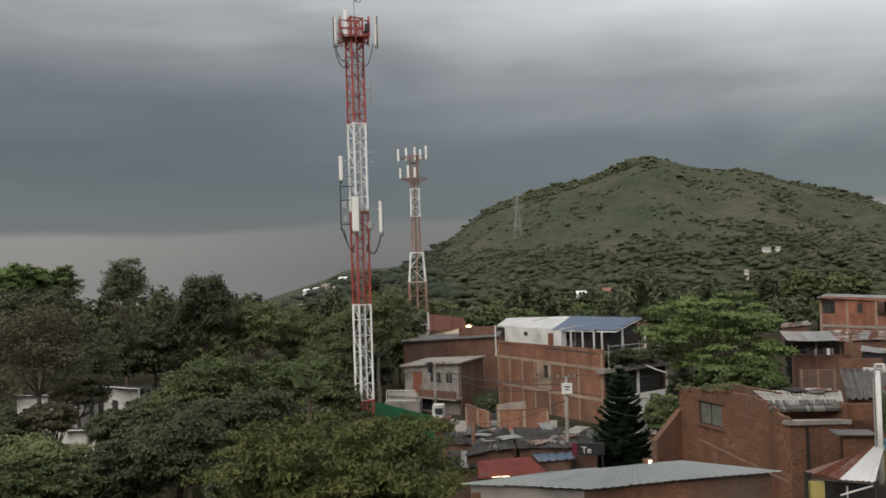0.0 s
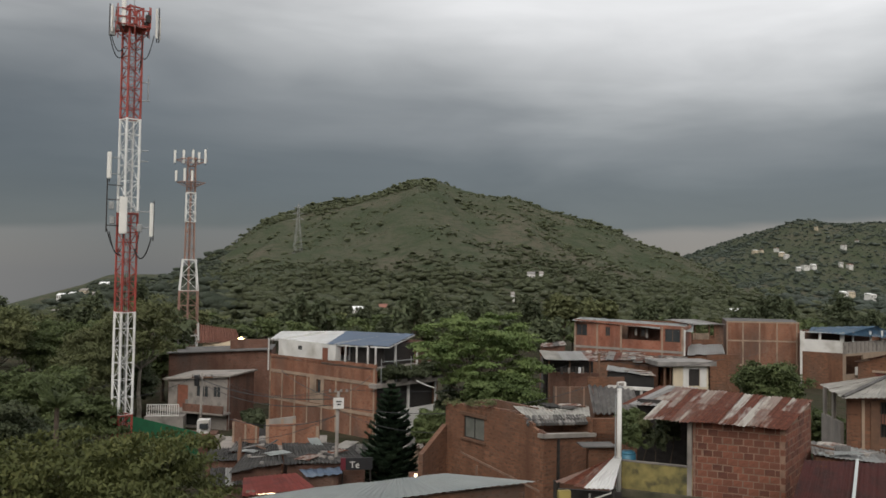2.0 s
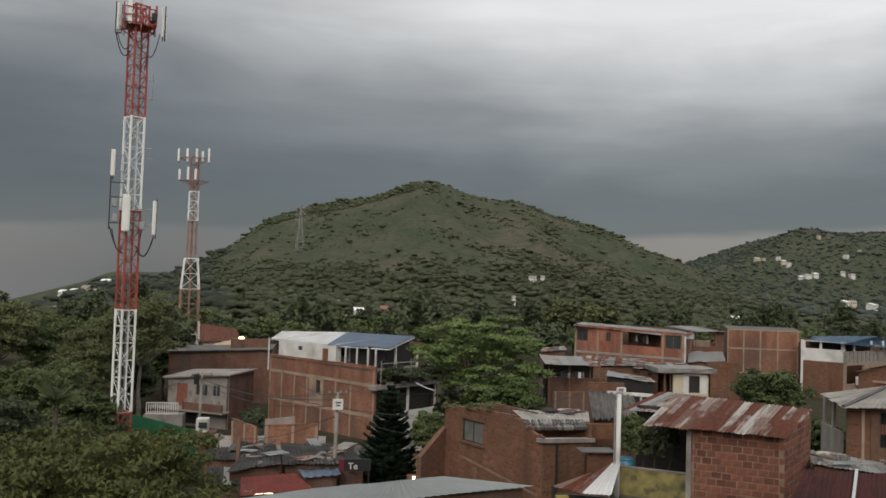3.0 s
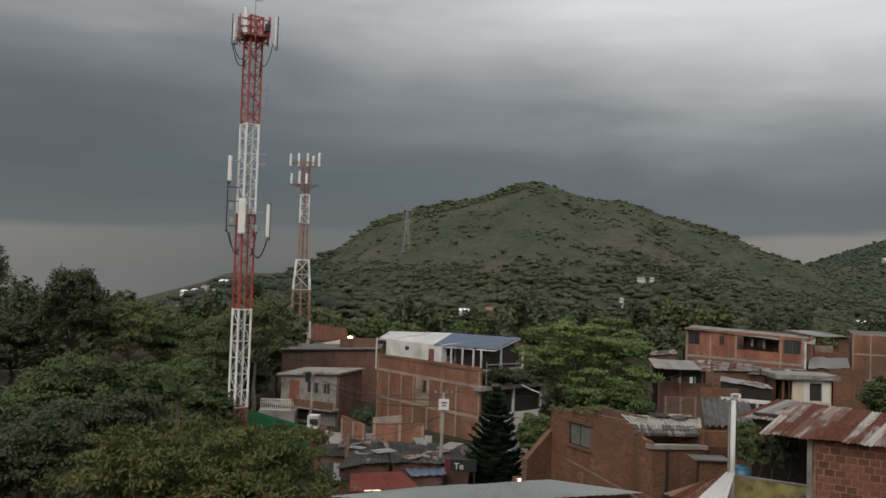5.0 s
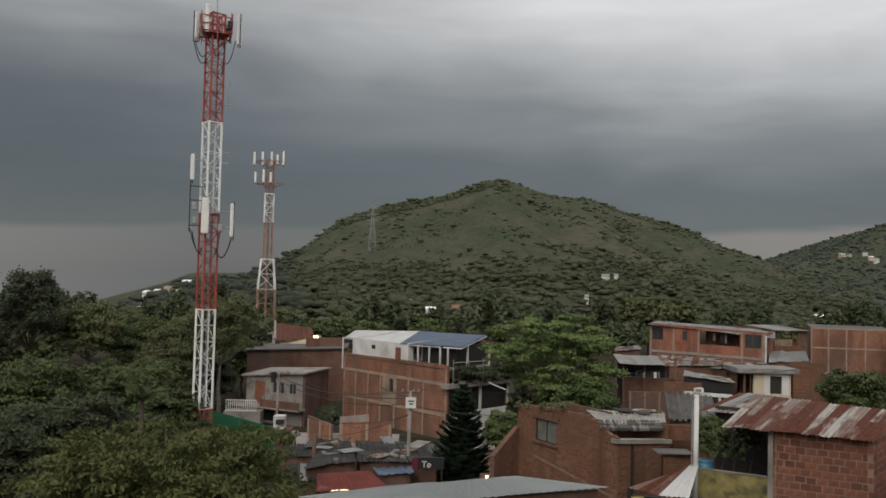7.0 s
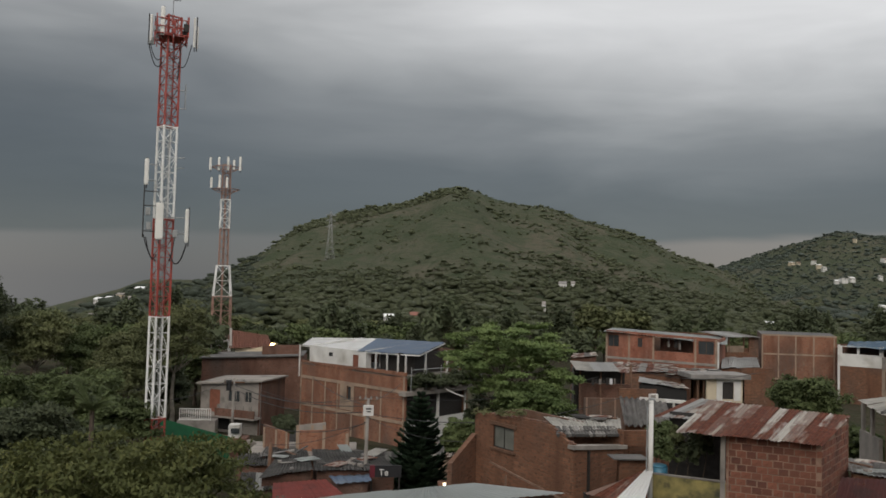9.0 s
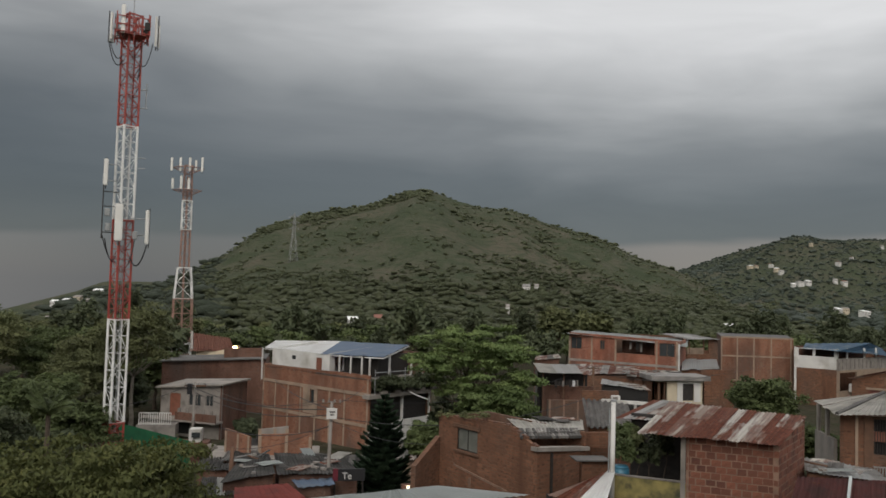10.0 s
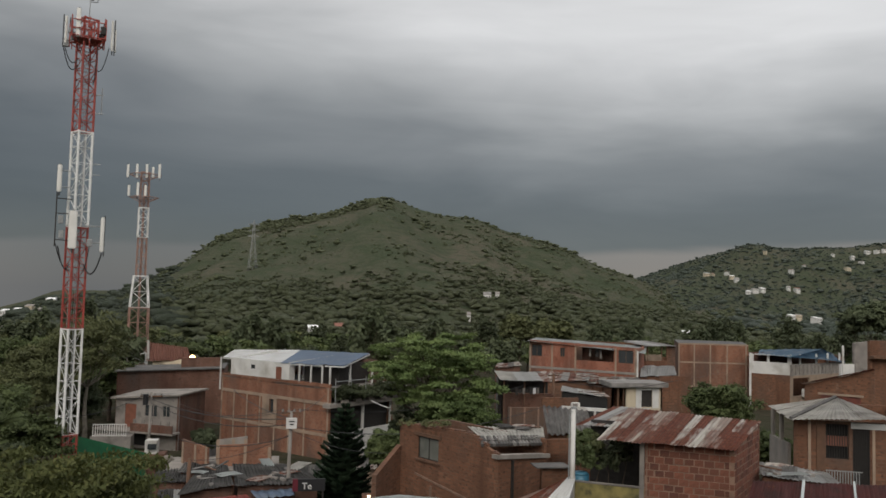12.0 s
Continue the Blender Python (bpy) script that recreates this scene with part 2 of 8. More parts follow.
M = dict(
    brick=brick_mat("brick_orange", (0.31, 0.130, 0.075), (0.235, 0.096, 0.056), (0.25, 0.165, 0.115)),
    brick_old=brick_mat("brick_old", (0.225, 0.102, 0.056), (0.13, 0.06, 0.035), (0.155, 0.094, 0.06), 0.34, 0.15, 0.018),
    brick_dark=brick_mat("brick_dark", (0.19, 0.088, 0.058), (0.15, 0.07, 0.048), (0.17, 0.12, 0.095)),
    brick_red=brick_mat("brick_red", (0.36, 0.128, 0.076), (0.29, 0.10, 0.06), (0.33, 0.2, 0.15)),
    block=block_mat("clay_block", (0.23, 0.088, 0.054), (0.085, 0.034, 0.024)),
    mortar=plain("mortar", (0.25, 0.155, 0.11), (0.16, 0.10, 0.07), 3.0, stains=(0.18, 0.13, 0.10), stain_scale=1.2),
    concrete=plain("concrete", (0.30, 0.27, 0.24), (0.22, 0.20, 0.18), 1.5, stains=(0.12, 0.11, 0.10)),
    concrete_tan=plain("concrete_tan", (0.34, 0.25, 0.18), (0.27, 0.20, 0.15), 1.5, stains=(0.16, 0.12, 0.09)),
    plaster=plain("grey_plaster", (0.27, 0.245, 0.22), (0.20, 0.18, 0.165), 1.0, stains=(0.09, 0.082, 0.072), stain_scale=0.9),
    white=plain("white_paint", (0.66, 0.65, 0.62), (0.56, 0.55, 0.53), 0.8, stains=(0.40, 0.38, 0.34)),
    cream=plain("cream_paint", (0.58, 0.50, 0.37), (0.50, 0.43, 0.32), 0.8, stains=(0.34, 0.28, 0.2)),
    yellow=plain("mossy_yellow_paint", (0.24, 0.20, 0.07), (0.12, 0.105, 0.042), 2.6, stains=(0.045, 0.045, 0.024), stain_scale=2.3),
    zinc=rusty("zinc_sheet", (0.52, 0.52, 0.51), (0.20, 0.16, 0.13), 0.55, 0.85),
    zinc_rust=rusty("rusty_zinc", (0.66, 0.63, 0.58), (0.25, 0.078, 0.04), 0.42, 0.60, 0.0, 0.7, radians(52)),
    rust=rusty("rusted_sheet", (0.56, 0.50, 0.44), (0.25, 0.075, 0.038), 0.24, 0.44, 0.0, 0.75, radians(52)),
    white_roof=plain("white_roof_sheet", (0.90, 0.90, 0.89), (0.86, 0.86, 0.85), 0.5, 0.5, stains=(0.78, 0.77, 0.75)),
    blue_roof=plain("blue_roof_sheet", (0.19, 0.26, 0.37), (0.17, 0.23, 0.33), 0.5, 0.5, stains=(0.26, 0.31, 0.38)),
    zinc_clean=plain("plain_zinc_sheet", (0.43, 0.46, 0.45), (0.38, 0.41, 0.405), 0.6, 0.5, 0.1, stains=(0.34, 0.35, 0.34)),
    blue_tarp=plain("blue_tarp", (0.05, 0.125, 0.21), (0.08, 0.165, 0.26), 1.0, 0.5, stains=(0.25, 0.28, 0.30)),
    red_roof=plain("red_sheet", (0.31, 0.062, 0.048), (0.25, 0.052, 0.04), 1.6, 0.7, stains=(0.14, 0.04, 0.032)),
    oxide_roof=rusty("oxide_red_sheet", (0.115, 0.022, 0.017), (0.065, 0.022, 0.017), 0.45, 0.8, 0.1, 0.6),
    fibre=plain("weathered_fibre_cement", (0.095, 0.09, 0.085), (0.065, 0.062, 0.06), 1.2, stains=(0.16, 0.15, 0.14)),
    fibre_grey=plain("grey_fibre_cement", (0.26, 0.245, 0.23), (0.18, 0.17, 0.16), 1.5, stains=(0.09, 0.085, 0.08)),
    fibre_pale=plain("sun_bleached_fibre_cement", (0.62, 0.60, 0.55), (0.52, 0.50, 0.46), 1.5, stains=(0.36, 0.34, 0.31)),
    fibre_white=plain("pale_fibre_cement", (0.55, 0.53, 0.49), (0.42, 0.41, 0.38), 1.5, stains=(0.2, 0.18, 0.16)),
    tile_roof=plain("clay_tile_roof", (0.26, 0.11, 0.075), (0.19, 0.08, 0.055), 3.0),
    shutter_grey=plain("grey_green_shutter", (0.15, 0.155, 0.135), (0.11, 0.115, 0.10), 2.0, 0.6, stains=(0.07, 0.07, 0.06)),
    dark=plain("interior_shade", (0.02, 0.019, 0.018), (0.014, 0.013, 0.013), 1.0),
    glass=plain("dim_window_glass", (0.035, 0.04, 0.042), (0.05, 0.055, 0.058), 0.8, 0.12),
    wood=plain("brown_wood", (0.14, 0.075, 0.045), (0.10, 0.055, 0.035), 3.0),
    door_brown=plain("brown_door_paint", (0.22, 0.085, 0.055), (0.17, 0.07, 0.045), 3.0, 0.5),
    door_red=plain("red_door_paint", (0.16, 0.045, 0.03), (0.12, 0.036, 0.025), 3.0, 0.5),
    # ironwork, and also the dark panels that stand in for deep shade
    iron=plain("dark_iron_and_shade", (0.045, 0.04, 0.037), (0.03, 0.027, 0.025), 6.0, 0.6, 0.3),
    galv=plain("galvanised_steel", (0.36, 0.37, 0.37), (0.28, 0.29, 0.29), 4.0, 0.5, 0.4),
    red_steel=plain("red_tower_paint", (0.37, 0.066, 0.05), (0.29, 0.055, 0.042), 0.8, 0.5, stains=(0.21, 0.045, 0.035)),
    white_steel=plain("white_tower_paint", (0.78, 0.78, 0.76), (0.68, 0.68, 0.66), 0.8, 0.5, stains=(0.48, 0.46, 0.43)),
    dull_steel=plain("faded_tower_paint", (0.30, 0.17, 0.13), (0.24, 0.15, 0.12), 0.8, 0.6),
    panel=plain("antenna_radome", (0.78, 0.77, 0.73), (0.70, 0.69, 0.65), 0.8, 0.45),
    cable=plain("black_cable", (0.018, 0.018, 0.02), (0.03, 0.03, 0.032), 4.0, 0.6),
    bark=plain("bark", (0.10, 0.075, 0.055), (0.065, 0.05, 0.038), 4.0, 0.95, bump=0.6),
    bark_pale=plain("pale_bark", (0.27, 0.24, 0.20), (0.18, 0.16, 0.13), 3.0, 0.95, bump=0.6),
    leaf=leaf_mat("leaf_mid", (0.090, 0.119, 0.047), (0.146, 0.175, 0.074), (0.081, 0.103, 0.045)),
    leaf_bright=leaf_mat("leaf_bright", (0.125, 0.172, 0.058), (0.190, 0.240, 0.096), (0.100, 0.142, 0.050)),
    leaf_dark=leaf_mat("leaf_dark", (0.082, 0.099, 0.054), (0.121, 0.138, 0.078), (0.073, 0.089, 0.050)),
    leaf_mango=leaf_mat("leaf_mango", (0.050, 0.062, 0.022), (0.128, 0.130, 0.046), (0.070, 0.080, 0.028)),
    leaf_olive=leaf_mat("leaf_olive", (0.121, 0.132, 0.059), (0.171, 0.180, 0.087), (0.100, 0.112, 0.052)),
    leaf_dry=leaf_mat("leaf_dry", (0.108, 0.102, 0.066), (0.146, 0.134, 0.086), (0.096, 0.090, 0.056)),
    leaf_pine=leaf_mat("leaf_pine", (0.026, 0.046, 0.027), (0.044, 0.068, 0.038), (0.022, 0.040, 0.024)),
    net=plain("green_netting", (0.012, 0.12, 0.05), (0.01, 0.09, 0.04), 2.0, 0.8),
    pink=plain("pink_board", (0.65, 0.10, 0.13), (0.58, 0.09, 0.12), 2.0, 0.5),
    maroon=plain("maroon_sign_board", (0.12, 0.012, 0.022), (0.10, 0.011, 0.02), 2.0, 0.5),
    sign_dark=plain("dark_sign_board", (0.012, 0.012, 0.014), (0.018, 0.018, 0.02), 2.0, 0.5),
    blue_drum=plain("blue_plastic", (0.025, 0.10, 0.16), (0.03, 0.13, 0.19), 2.0, 0.45),
    cloth=plain("pale_cloth", (0.6, 0.6, 0.6), (0.5, 0.5, 0.52), 3.0),
)


def glowing(name, colour, strength):
    m, n, l, b = material(name, 0.5)
    b.inputs["Emission Color"].default_value, b.inputs["Emission Strength"].default_value = (*colour, 1), strength
    return m


M["lamp"] = glowing("sodium_lamp_glow", (1.0, 0.62, 0.22), 14.0)
M["lit"] = glowing("lit_room_glow", (1.0, 0.78, 0.5), 2.2)


# ---- building blocks ----
def part(name, bm, mat, parent=None, label="", smooth=False):
    """One mesh object from bm, with coordinates in metres along each face for its material, under a thing or a part."""
    uv = bm.loops.layers.uv.verify()
    bm.normal_update()
    for f in bm.faces:
        nx, ny, nz = f.normal
        flat = abs(nz) > 0.75
        k = math.hypot(nx, ny) or 1.0
        f.smooth = smooth
        for lp in f.loops:
            x, y, z = lp.vert.co
            lp[uv].uv = (x, y) if flat else ((-ny * x + nx * y) / k, z)
    me = bpy.data.meshes.new(name)
    bm.to_mesh(me)
    bm.free()
    me.materials.append(M[mat])
    ob = new(name, me)
    if parent:
        under(ob, parent)
    if label:
        ob["label"] = label
    return ob


def under(ob, parent):
    ob.parent = parent
    m = parent.matrix_basis.copy()
    up = parent.parent
    ob.matrix_parent_inverse = m.inverted() if not up else Matrix.Identity(4)


def thing(name, label, category, at=(0, 0, 0), group="", kind=""):
    e = new(name)
    e.matrix_basis = Matrix.Translation(at)
    return tagged(e, label, category, group, kind)


def hexa(bm, pts):
    """A solid from eight corners: four below, four above, each round the same way."""
    v = [bm.verts.new(p) for p in pts]
    for f in ((0, 3, 2, 1), (4, 5, 6, 7), (0, 1, 5, 4), (1, 2, 6, 5), (2, 3, 7, 6), (3, 0, 4, 7)):
        bm.faces.new([v[i] for i in f])


def box(bm, c, size, turn=0.0):
    m = Matrix.Translation(c) @ Matrix.Rotation(turn, 4, "Z")
    x, y, z = (s / 2 for s in size)
    hexa(bm, [m @ Vector(p) for p in ((-x, -y, -z), (x, -y, -z), (x, y, -z), (-x, y, -z), (-x, -y, z), (x, -y, z), (x, y, z), (-x, y, z))])


def boxed(c, size, turn=0.0):
    bm = bmesh.new()
    box(bm, c, size, turn)
    return bm


def tube(bm, p, q, r0, r1=None, n=6):
    """A capped tapered tube from p to q."""
    p, q = Vector(p), Vector(q)
    r1 = r0 if r1 is None else r1
    d = (q - p).normalized()
    a = d.orthogonal().normalized()
    b = d.cross(a)
    rings = []
    for c, r in ((p, r0), (q, r1)):
        rings.append([bm.verts.new(c + r * (math.cos(k * math.tau / n) * a + math.sin(k * math.tau / n) * b)) for k in range(n)])
    for k in range(n):
        bm.faces.new((rings[0][k], rings[0][(k + 1) % n], rings[1][(k + 1) % n], rings[1][k]))
    bm.faces.new(rings[0][::-1])
    bm.faces.new(rings[1])


def tubes(lines, r, n=6):
    bm = bmesh.new()
    for p, q in lines:
        tube(bm, p, q, r, r, n)
    return bm


def sagging(p, q, sag, r=0.012, n=14):
    bm = bmesh.new()
    p, q = Vector(p), Vector(q)
    pts = [p.lerp(q, k / n) - Vector((0, 0, sag * 4 * (k / n) * (1 - k / n))) for k in range(n + 1)]
    flat = Vector((q.x - p.x, q.y - p.y, 0))
    d = flat.normalized() if flat.length > 1e-4 else Vector((1, 0, 0))
    side = Vector((-d.y, d.x, 0))
    rings = []
    for k, c in enumerate(pts):
        run = (pts[min(k + 1, n)] - pts[max(k - 1, 0)]).normalized()
        up = side.cross(run).normalized()
        rings.append([bm.verts.new(c + r * v) for v in (side, up, -side, -up)])
    for u, v in zip(rings, rings[1:]):
        for k in range(4):
            bm.faces.new((u[k], u[(k + 1) % 4], v[(k + 1) % 4], v[k]))
    bm.faces.new(rings[0][::-1])
    bm.faces.new(rings[-1])
    return bm


class Line:
    """A wall's line on the plan: at(s, z, off) is s metres along it, off metres out of its face (to its right)."""

    def __init__(self, p, q):
        self.p, self.q = Vector((p[0], p[1])), Vector((q[0], q[1]))
        self.long = (self.q - self.p).length
        self.d = (self.q - self.p) / self.long
        self.n = Vector((self.d.y, -self.d.x))

    def at(self, s, z, off=0.0):
        v = self.p + s * self.d + off * self.n
        return (v.x, v.y, z)

    def slab(self, bm, s0, s1, z0, z1, off0, off1, lift0=0.0, lift1=0.0):
        """A block from s0 to s1 and z0 to z1, from off0 (inner) to off1 (outer); its top lifted at the ends."""
        hexa(bm, [self.at(s0, z0, off1), self.at(s1, z0, off1), self.at(s1, z0, off0), self.at(s0, z0, off0),
                  self.at(s0, z1 + lift0, off1), self.at(s1, z1 + lift1, off1), self.at(s1, z1 + lift1, off0), self.at(s0, z1 + lift0, off0)])


def wall_mesh(line, z0, z1, z2=None, thick=0.15, holes=(), s0=0.0, s1=None):
    """A wall with its outer face on the line, from z0 up to z1 at its start and z2 at its end; holes are (from, to, low, high)."""
    bm = bmesh.new()
    s1 = line.long if s1 is None else s1
    z2 = z1 if z2 is None else z2
    low = min(z1, z2)
    ss = sorted({s0, s1, *(h[0] for h in holes), *(h[1] for h in holes)})
    zs = sorted({z0, *(h[2] for h in holes), *(h[3] for h in holes), low if holes else max(z0, low)})
    top = zs[-1]
    for a, b in zip(ss, ss[1:]):
        for c, d in zip(zs, zs[1:]):
            if any(h[0] <= a and b <= h[1] and h[2] <= c and d <= h[3] for h in holes):
                continue
            la = lb = 0.0
            if d == top:
                la = (z1 + (z2 - z1) * (a - s0) / (s1 - s0)) - top
                lb = (z1 + (z2 - z1) * (b - s0) / (s1 - s0)) - top
            line.slab(bm, a, b, c, d, -thick, 0.0, la, lb)
    if holes:
        bmesh.ops.remove_doubles(bm, verts=bm.verts[:], dist=0.0005)
    return bm


def roof_sheets(parent, corners, mats, count, pitch=0.16, amp=0.022, name="roof_sheet", seed=1, steps=2, wobble=0.03, rows=1):
    """Corrugated sheets side by side, from the eave (first two corners) up to the ridge (the last two), each a part."""
    rng = random.Random(seed)
    a, b, c, d = (Vector(p) for p in corners)
    wide = (b - a).length
    up = (b - a).cross(d - a).normalized()
    if up.z < 0:
        up = -up
    for i in range(count):
        for j in range(rows):
            bm = bmesh.new()
            f0, f1 = i / count, (i + 1.06) / count
            g0, g1 = j / rows, (j + 1.0) / rows
            g1 += 0.03 if rows > 1 and j < rows - 1 else 0
            n = max(4, int((f1 - f0) * wide / pitch * 4))
            lift = 0.012 * (i % 2) - 0.01 * j + rng.uniform(0, wobble)
            out0, out1 = rng.uniform(-0.01, 0.03), rng.uniform(-0.01, 0.01)
            grid = []
            for k in range(n + 1):
                f = f0 + (f1 - f0) * k / n
                wv = amp * math.sin((f * wide) / pitch * math.tau)
                col = []
                for g in range(steps + 1):
                    h = g0 - out0 + (g1 + out1 - g0 + out0) * g / steps
                    e, r = a.lerp(b, f), d.lerp(c, f)
                    col.append(bm.verts.new(e.lerp(r, h) + up * (wv + lift)))
                grid.append(col)
            for p, q in zip(grid, grid[1:]):
                for g in range(steps):
                    bm.faces.new((p[g], q[g], q[g + 1], p[g + 1]))
            geo = bmesh.ops.solidify(bm, geom=bm.faces[:], thickness=0.006)
            part(name, bm, rng.choice(mats), parent)


def flat_roof(parent, corners, mat, thick=0.12, name="roof_slab"):
    bm = bmesh.new()
    hexa(bm, [(p[0], p[1], p[2] - thick) for p in corners] + list(corners))
    bmesh.ops.recalc_face_normals(bm, faces=bm.faces)
    return part(name, bm, mat, parent)


def window(parent, line, s0, s1, z0, z1, frame_mat="white", bars=0, mullions=1, deep=0.1, pane_mat="glass"):
    """A framed pane set into an opening of the line's wall."""
    bm = bmesh.new()
    w = 0.05
    for a, b, c, d in ((s0, s1, z0, z0 + w), (s0, s1, z1 - w, z1), (s0, s0 + w, z0 + w, z1 - w), (s1 - w, s1, z0 + w, z1 - w)):
        line.slab(bm, a, b, c, d, -deep, -deep + 0.05)
    for k in range(mullions):
        x = s0 + (s1 - s0) * (k + 1) / (mullions + 1)
        line.slab(bm, x - w / 2, x + w / 2, z0 + w, z1 - w, -deep, -deep + 0.045)
    win = part("window_frame", bm, frame_mat, parent)
    bm = bmesh.new()
    line.slab(bm, s0 + 0.02, s1 - 0.02, z0 + 0.02, z1 - 0.02, -deep + 0.008, -deep + 0.018)
    part("pane", bm, pane_mat, win)
    for k in range(bars):
        x = s0 + (s1 - s0) * (k + 0.5) / bars
        bm = bmesh.new()
        line.slab(bm, x - 0.012, x + 0.012, z0, z1, -0.03, -0.005)
        part("window_bar", bm, "iron", win)
    return win


def closed(parent, pts, z0, z1, mat, thick=0.15, ring=False):
    """Plain walls from place to place on the plan, and back to the first one for a ring."""
    for p, q in zip(pts, pts[1:] + (pts[:1] if ring else [])):
        part("wall", wall_mesh(Line(p, q), z0, z1, None, thick), mat, parent)


# ---- ground: one sheet to the horizon, with the hills ----
RIDGE_AT = [-300, -230, -190, -163, -139, -116, -103, -91, -81, -71, -62, -47, -33, -13, 7, 26, 41, 56, 66, 75, 85, 98, 110, 135, 155, 170, 185, 200, 217, 237, 257, 279, 304, 319, 339, 359, 380]
RIDGE_UP = [-2, 3.0, 5.5, 6.7, 9.4, 19.5, 28.8, 34.1, 41.8, 51.5, 57.7, 64.6, 68.6, 75.1, 79.7, 82.3, 86.3, 93.4, 97.4, 99.4, 99.2, 95.5, 91.0, 85.8, 85.9, 82.4, 76.6, 72.2, 68.6, 63.2, 55.2, 45.4, 38.6, 34.6, 25.4, 11.7, -2]
FAR_AT = [420, 560, 610, 660, 697, 730, 773, 817, 850, 930, 999, 1079, 1400, 1900]
FAR_UP = [0, 33, 52, 62, 75, 88, 109, 119, 114, 119, 119, 130, 150, 60]


def smooth01(v):
    v = np.clip(v, 0, 1)
    return v * v * (3 - 2 * v)


def spurs(x, y):
    """Spurs (up) and gullies (down) that fan out from the summit, from -1 to 1."""
    x, y = np.asarray(x, float), np.asarray(y, float)
    phi, r = np.arctan2(x - 60, 790 - y), np.hypot(x - 60, 790 - y)
    return 0.55 * np.cos(10.5 * phi + 0.9 * np.sin(r / 75) + 0.5) + 0.3 * np.cos(25 * phi + 1.6 * np.sin(r / 48 + 1)) + 0.15 * np.cos(55 * phi + 2 * np.sin(r / 30))


def ground_z(x, y):
    """The ground's height at places on the plan."""
    x, y = np.asarray(x, float), np.asarray(y, float)
    xc = x * 700 / np.clip(y, 420, 700)
    ridge = sum(np.interp(xc + k, RIDGE_AT, RIDGE_UP) for k in (-5, 0, 5)) / 3
    rise = np.clip((y - 215) / (700 - 215), 0, 1)
    fall = np.clip((y - 700) / 450, 0, 1)
    side = np.where(y < 700, 0.7 * rise ** 1.2 + 0.3 * smooth01(rise), 1 - 0.8 * smooth01(fall))
    z = ridge * side + 6.5 * spurs(x, y) * np.sin(np.pi * rise ** 1.1) ** 1.3 * np.clip(ridge / 40, 0, 1)
    # the farther hill behind the saddle
    far_up = smooth01((y - 620) / 680)
    xr = x * 1300 / np.clip(y, 700, 1300)
    far = sum(np.interp(xr + k, FAR_AT, FAR_UP) for k in (-12, 0, 12)) / 3
    far = far * np.where(y < 1300, far_up, 1 - 0.7 * smooth01((y - 1300) / 700)) + 7 * np.sin(xr / 41 + 1.5 * np.sin(y / 90)) * np.sin(np.pi * np.clip((y - 640) / 660, 0, 1)) * np.clip(far / 50, 0, 1)
    z = np.maximum(z, far)
    # the slope that the nearest houses stand on
    z += 2.4 * np.exp(-(((x - 17) / 12) ** 2) - ((y - 27) / 12) ** 2)
    z += 2.0 * np.exp(-(((x - 45) / 30) ** 2) - ((y - 75) / 25) ** 2)
    z += 8 * smooth01((y - 900) / 1500) * np.exp(-((x + 500) / 500.0) ** 2)
    side_out = smooth01((-0.255 - x / np.maximum(y, 60)) / 0.12)
    z -= 0.056 * np.clip(y - 215, 0, None) * side_out
    return z


def spread(edges):
    out = []
    for a, b, n in edges:
        out += list(np.linspace(a, b, n, endpoint=False))
    return np.array(out + [edges[-1][1]])


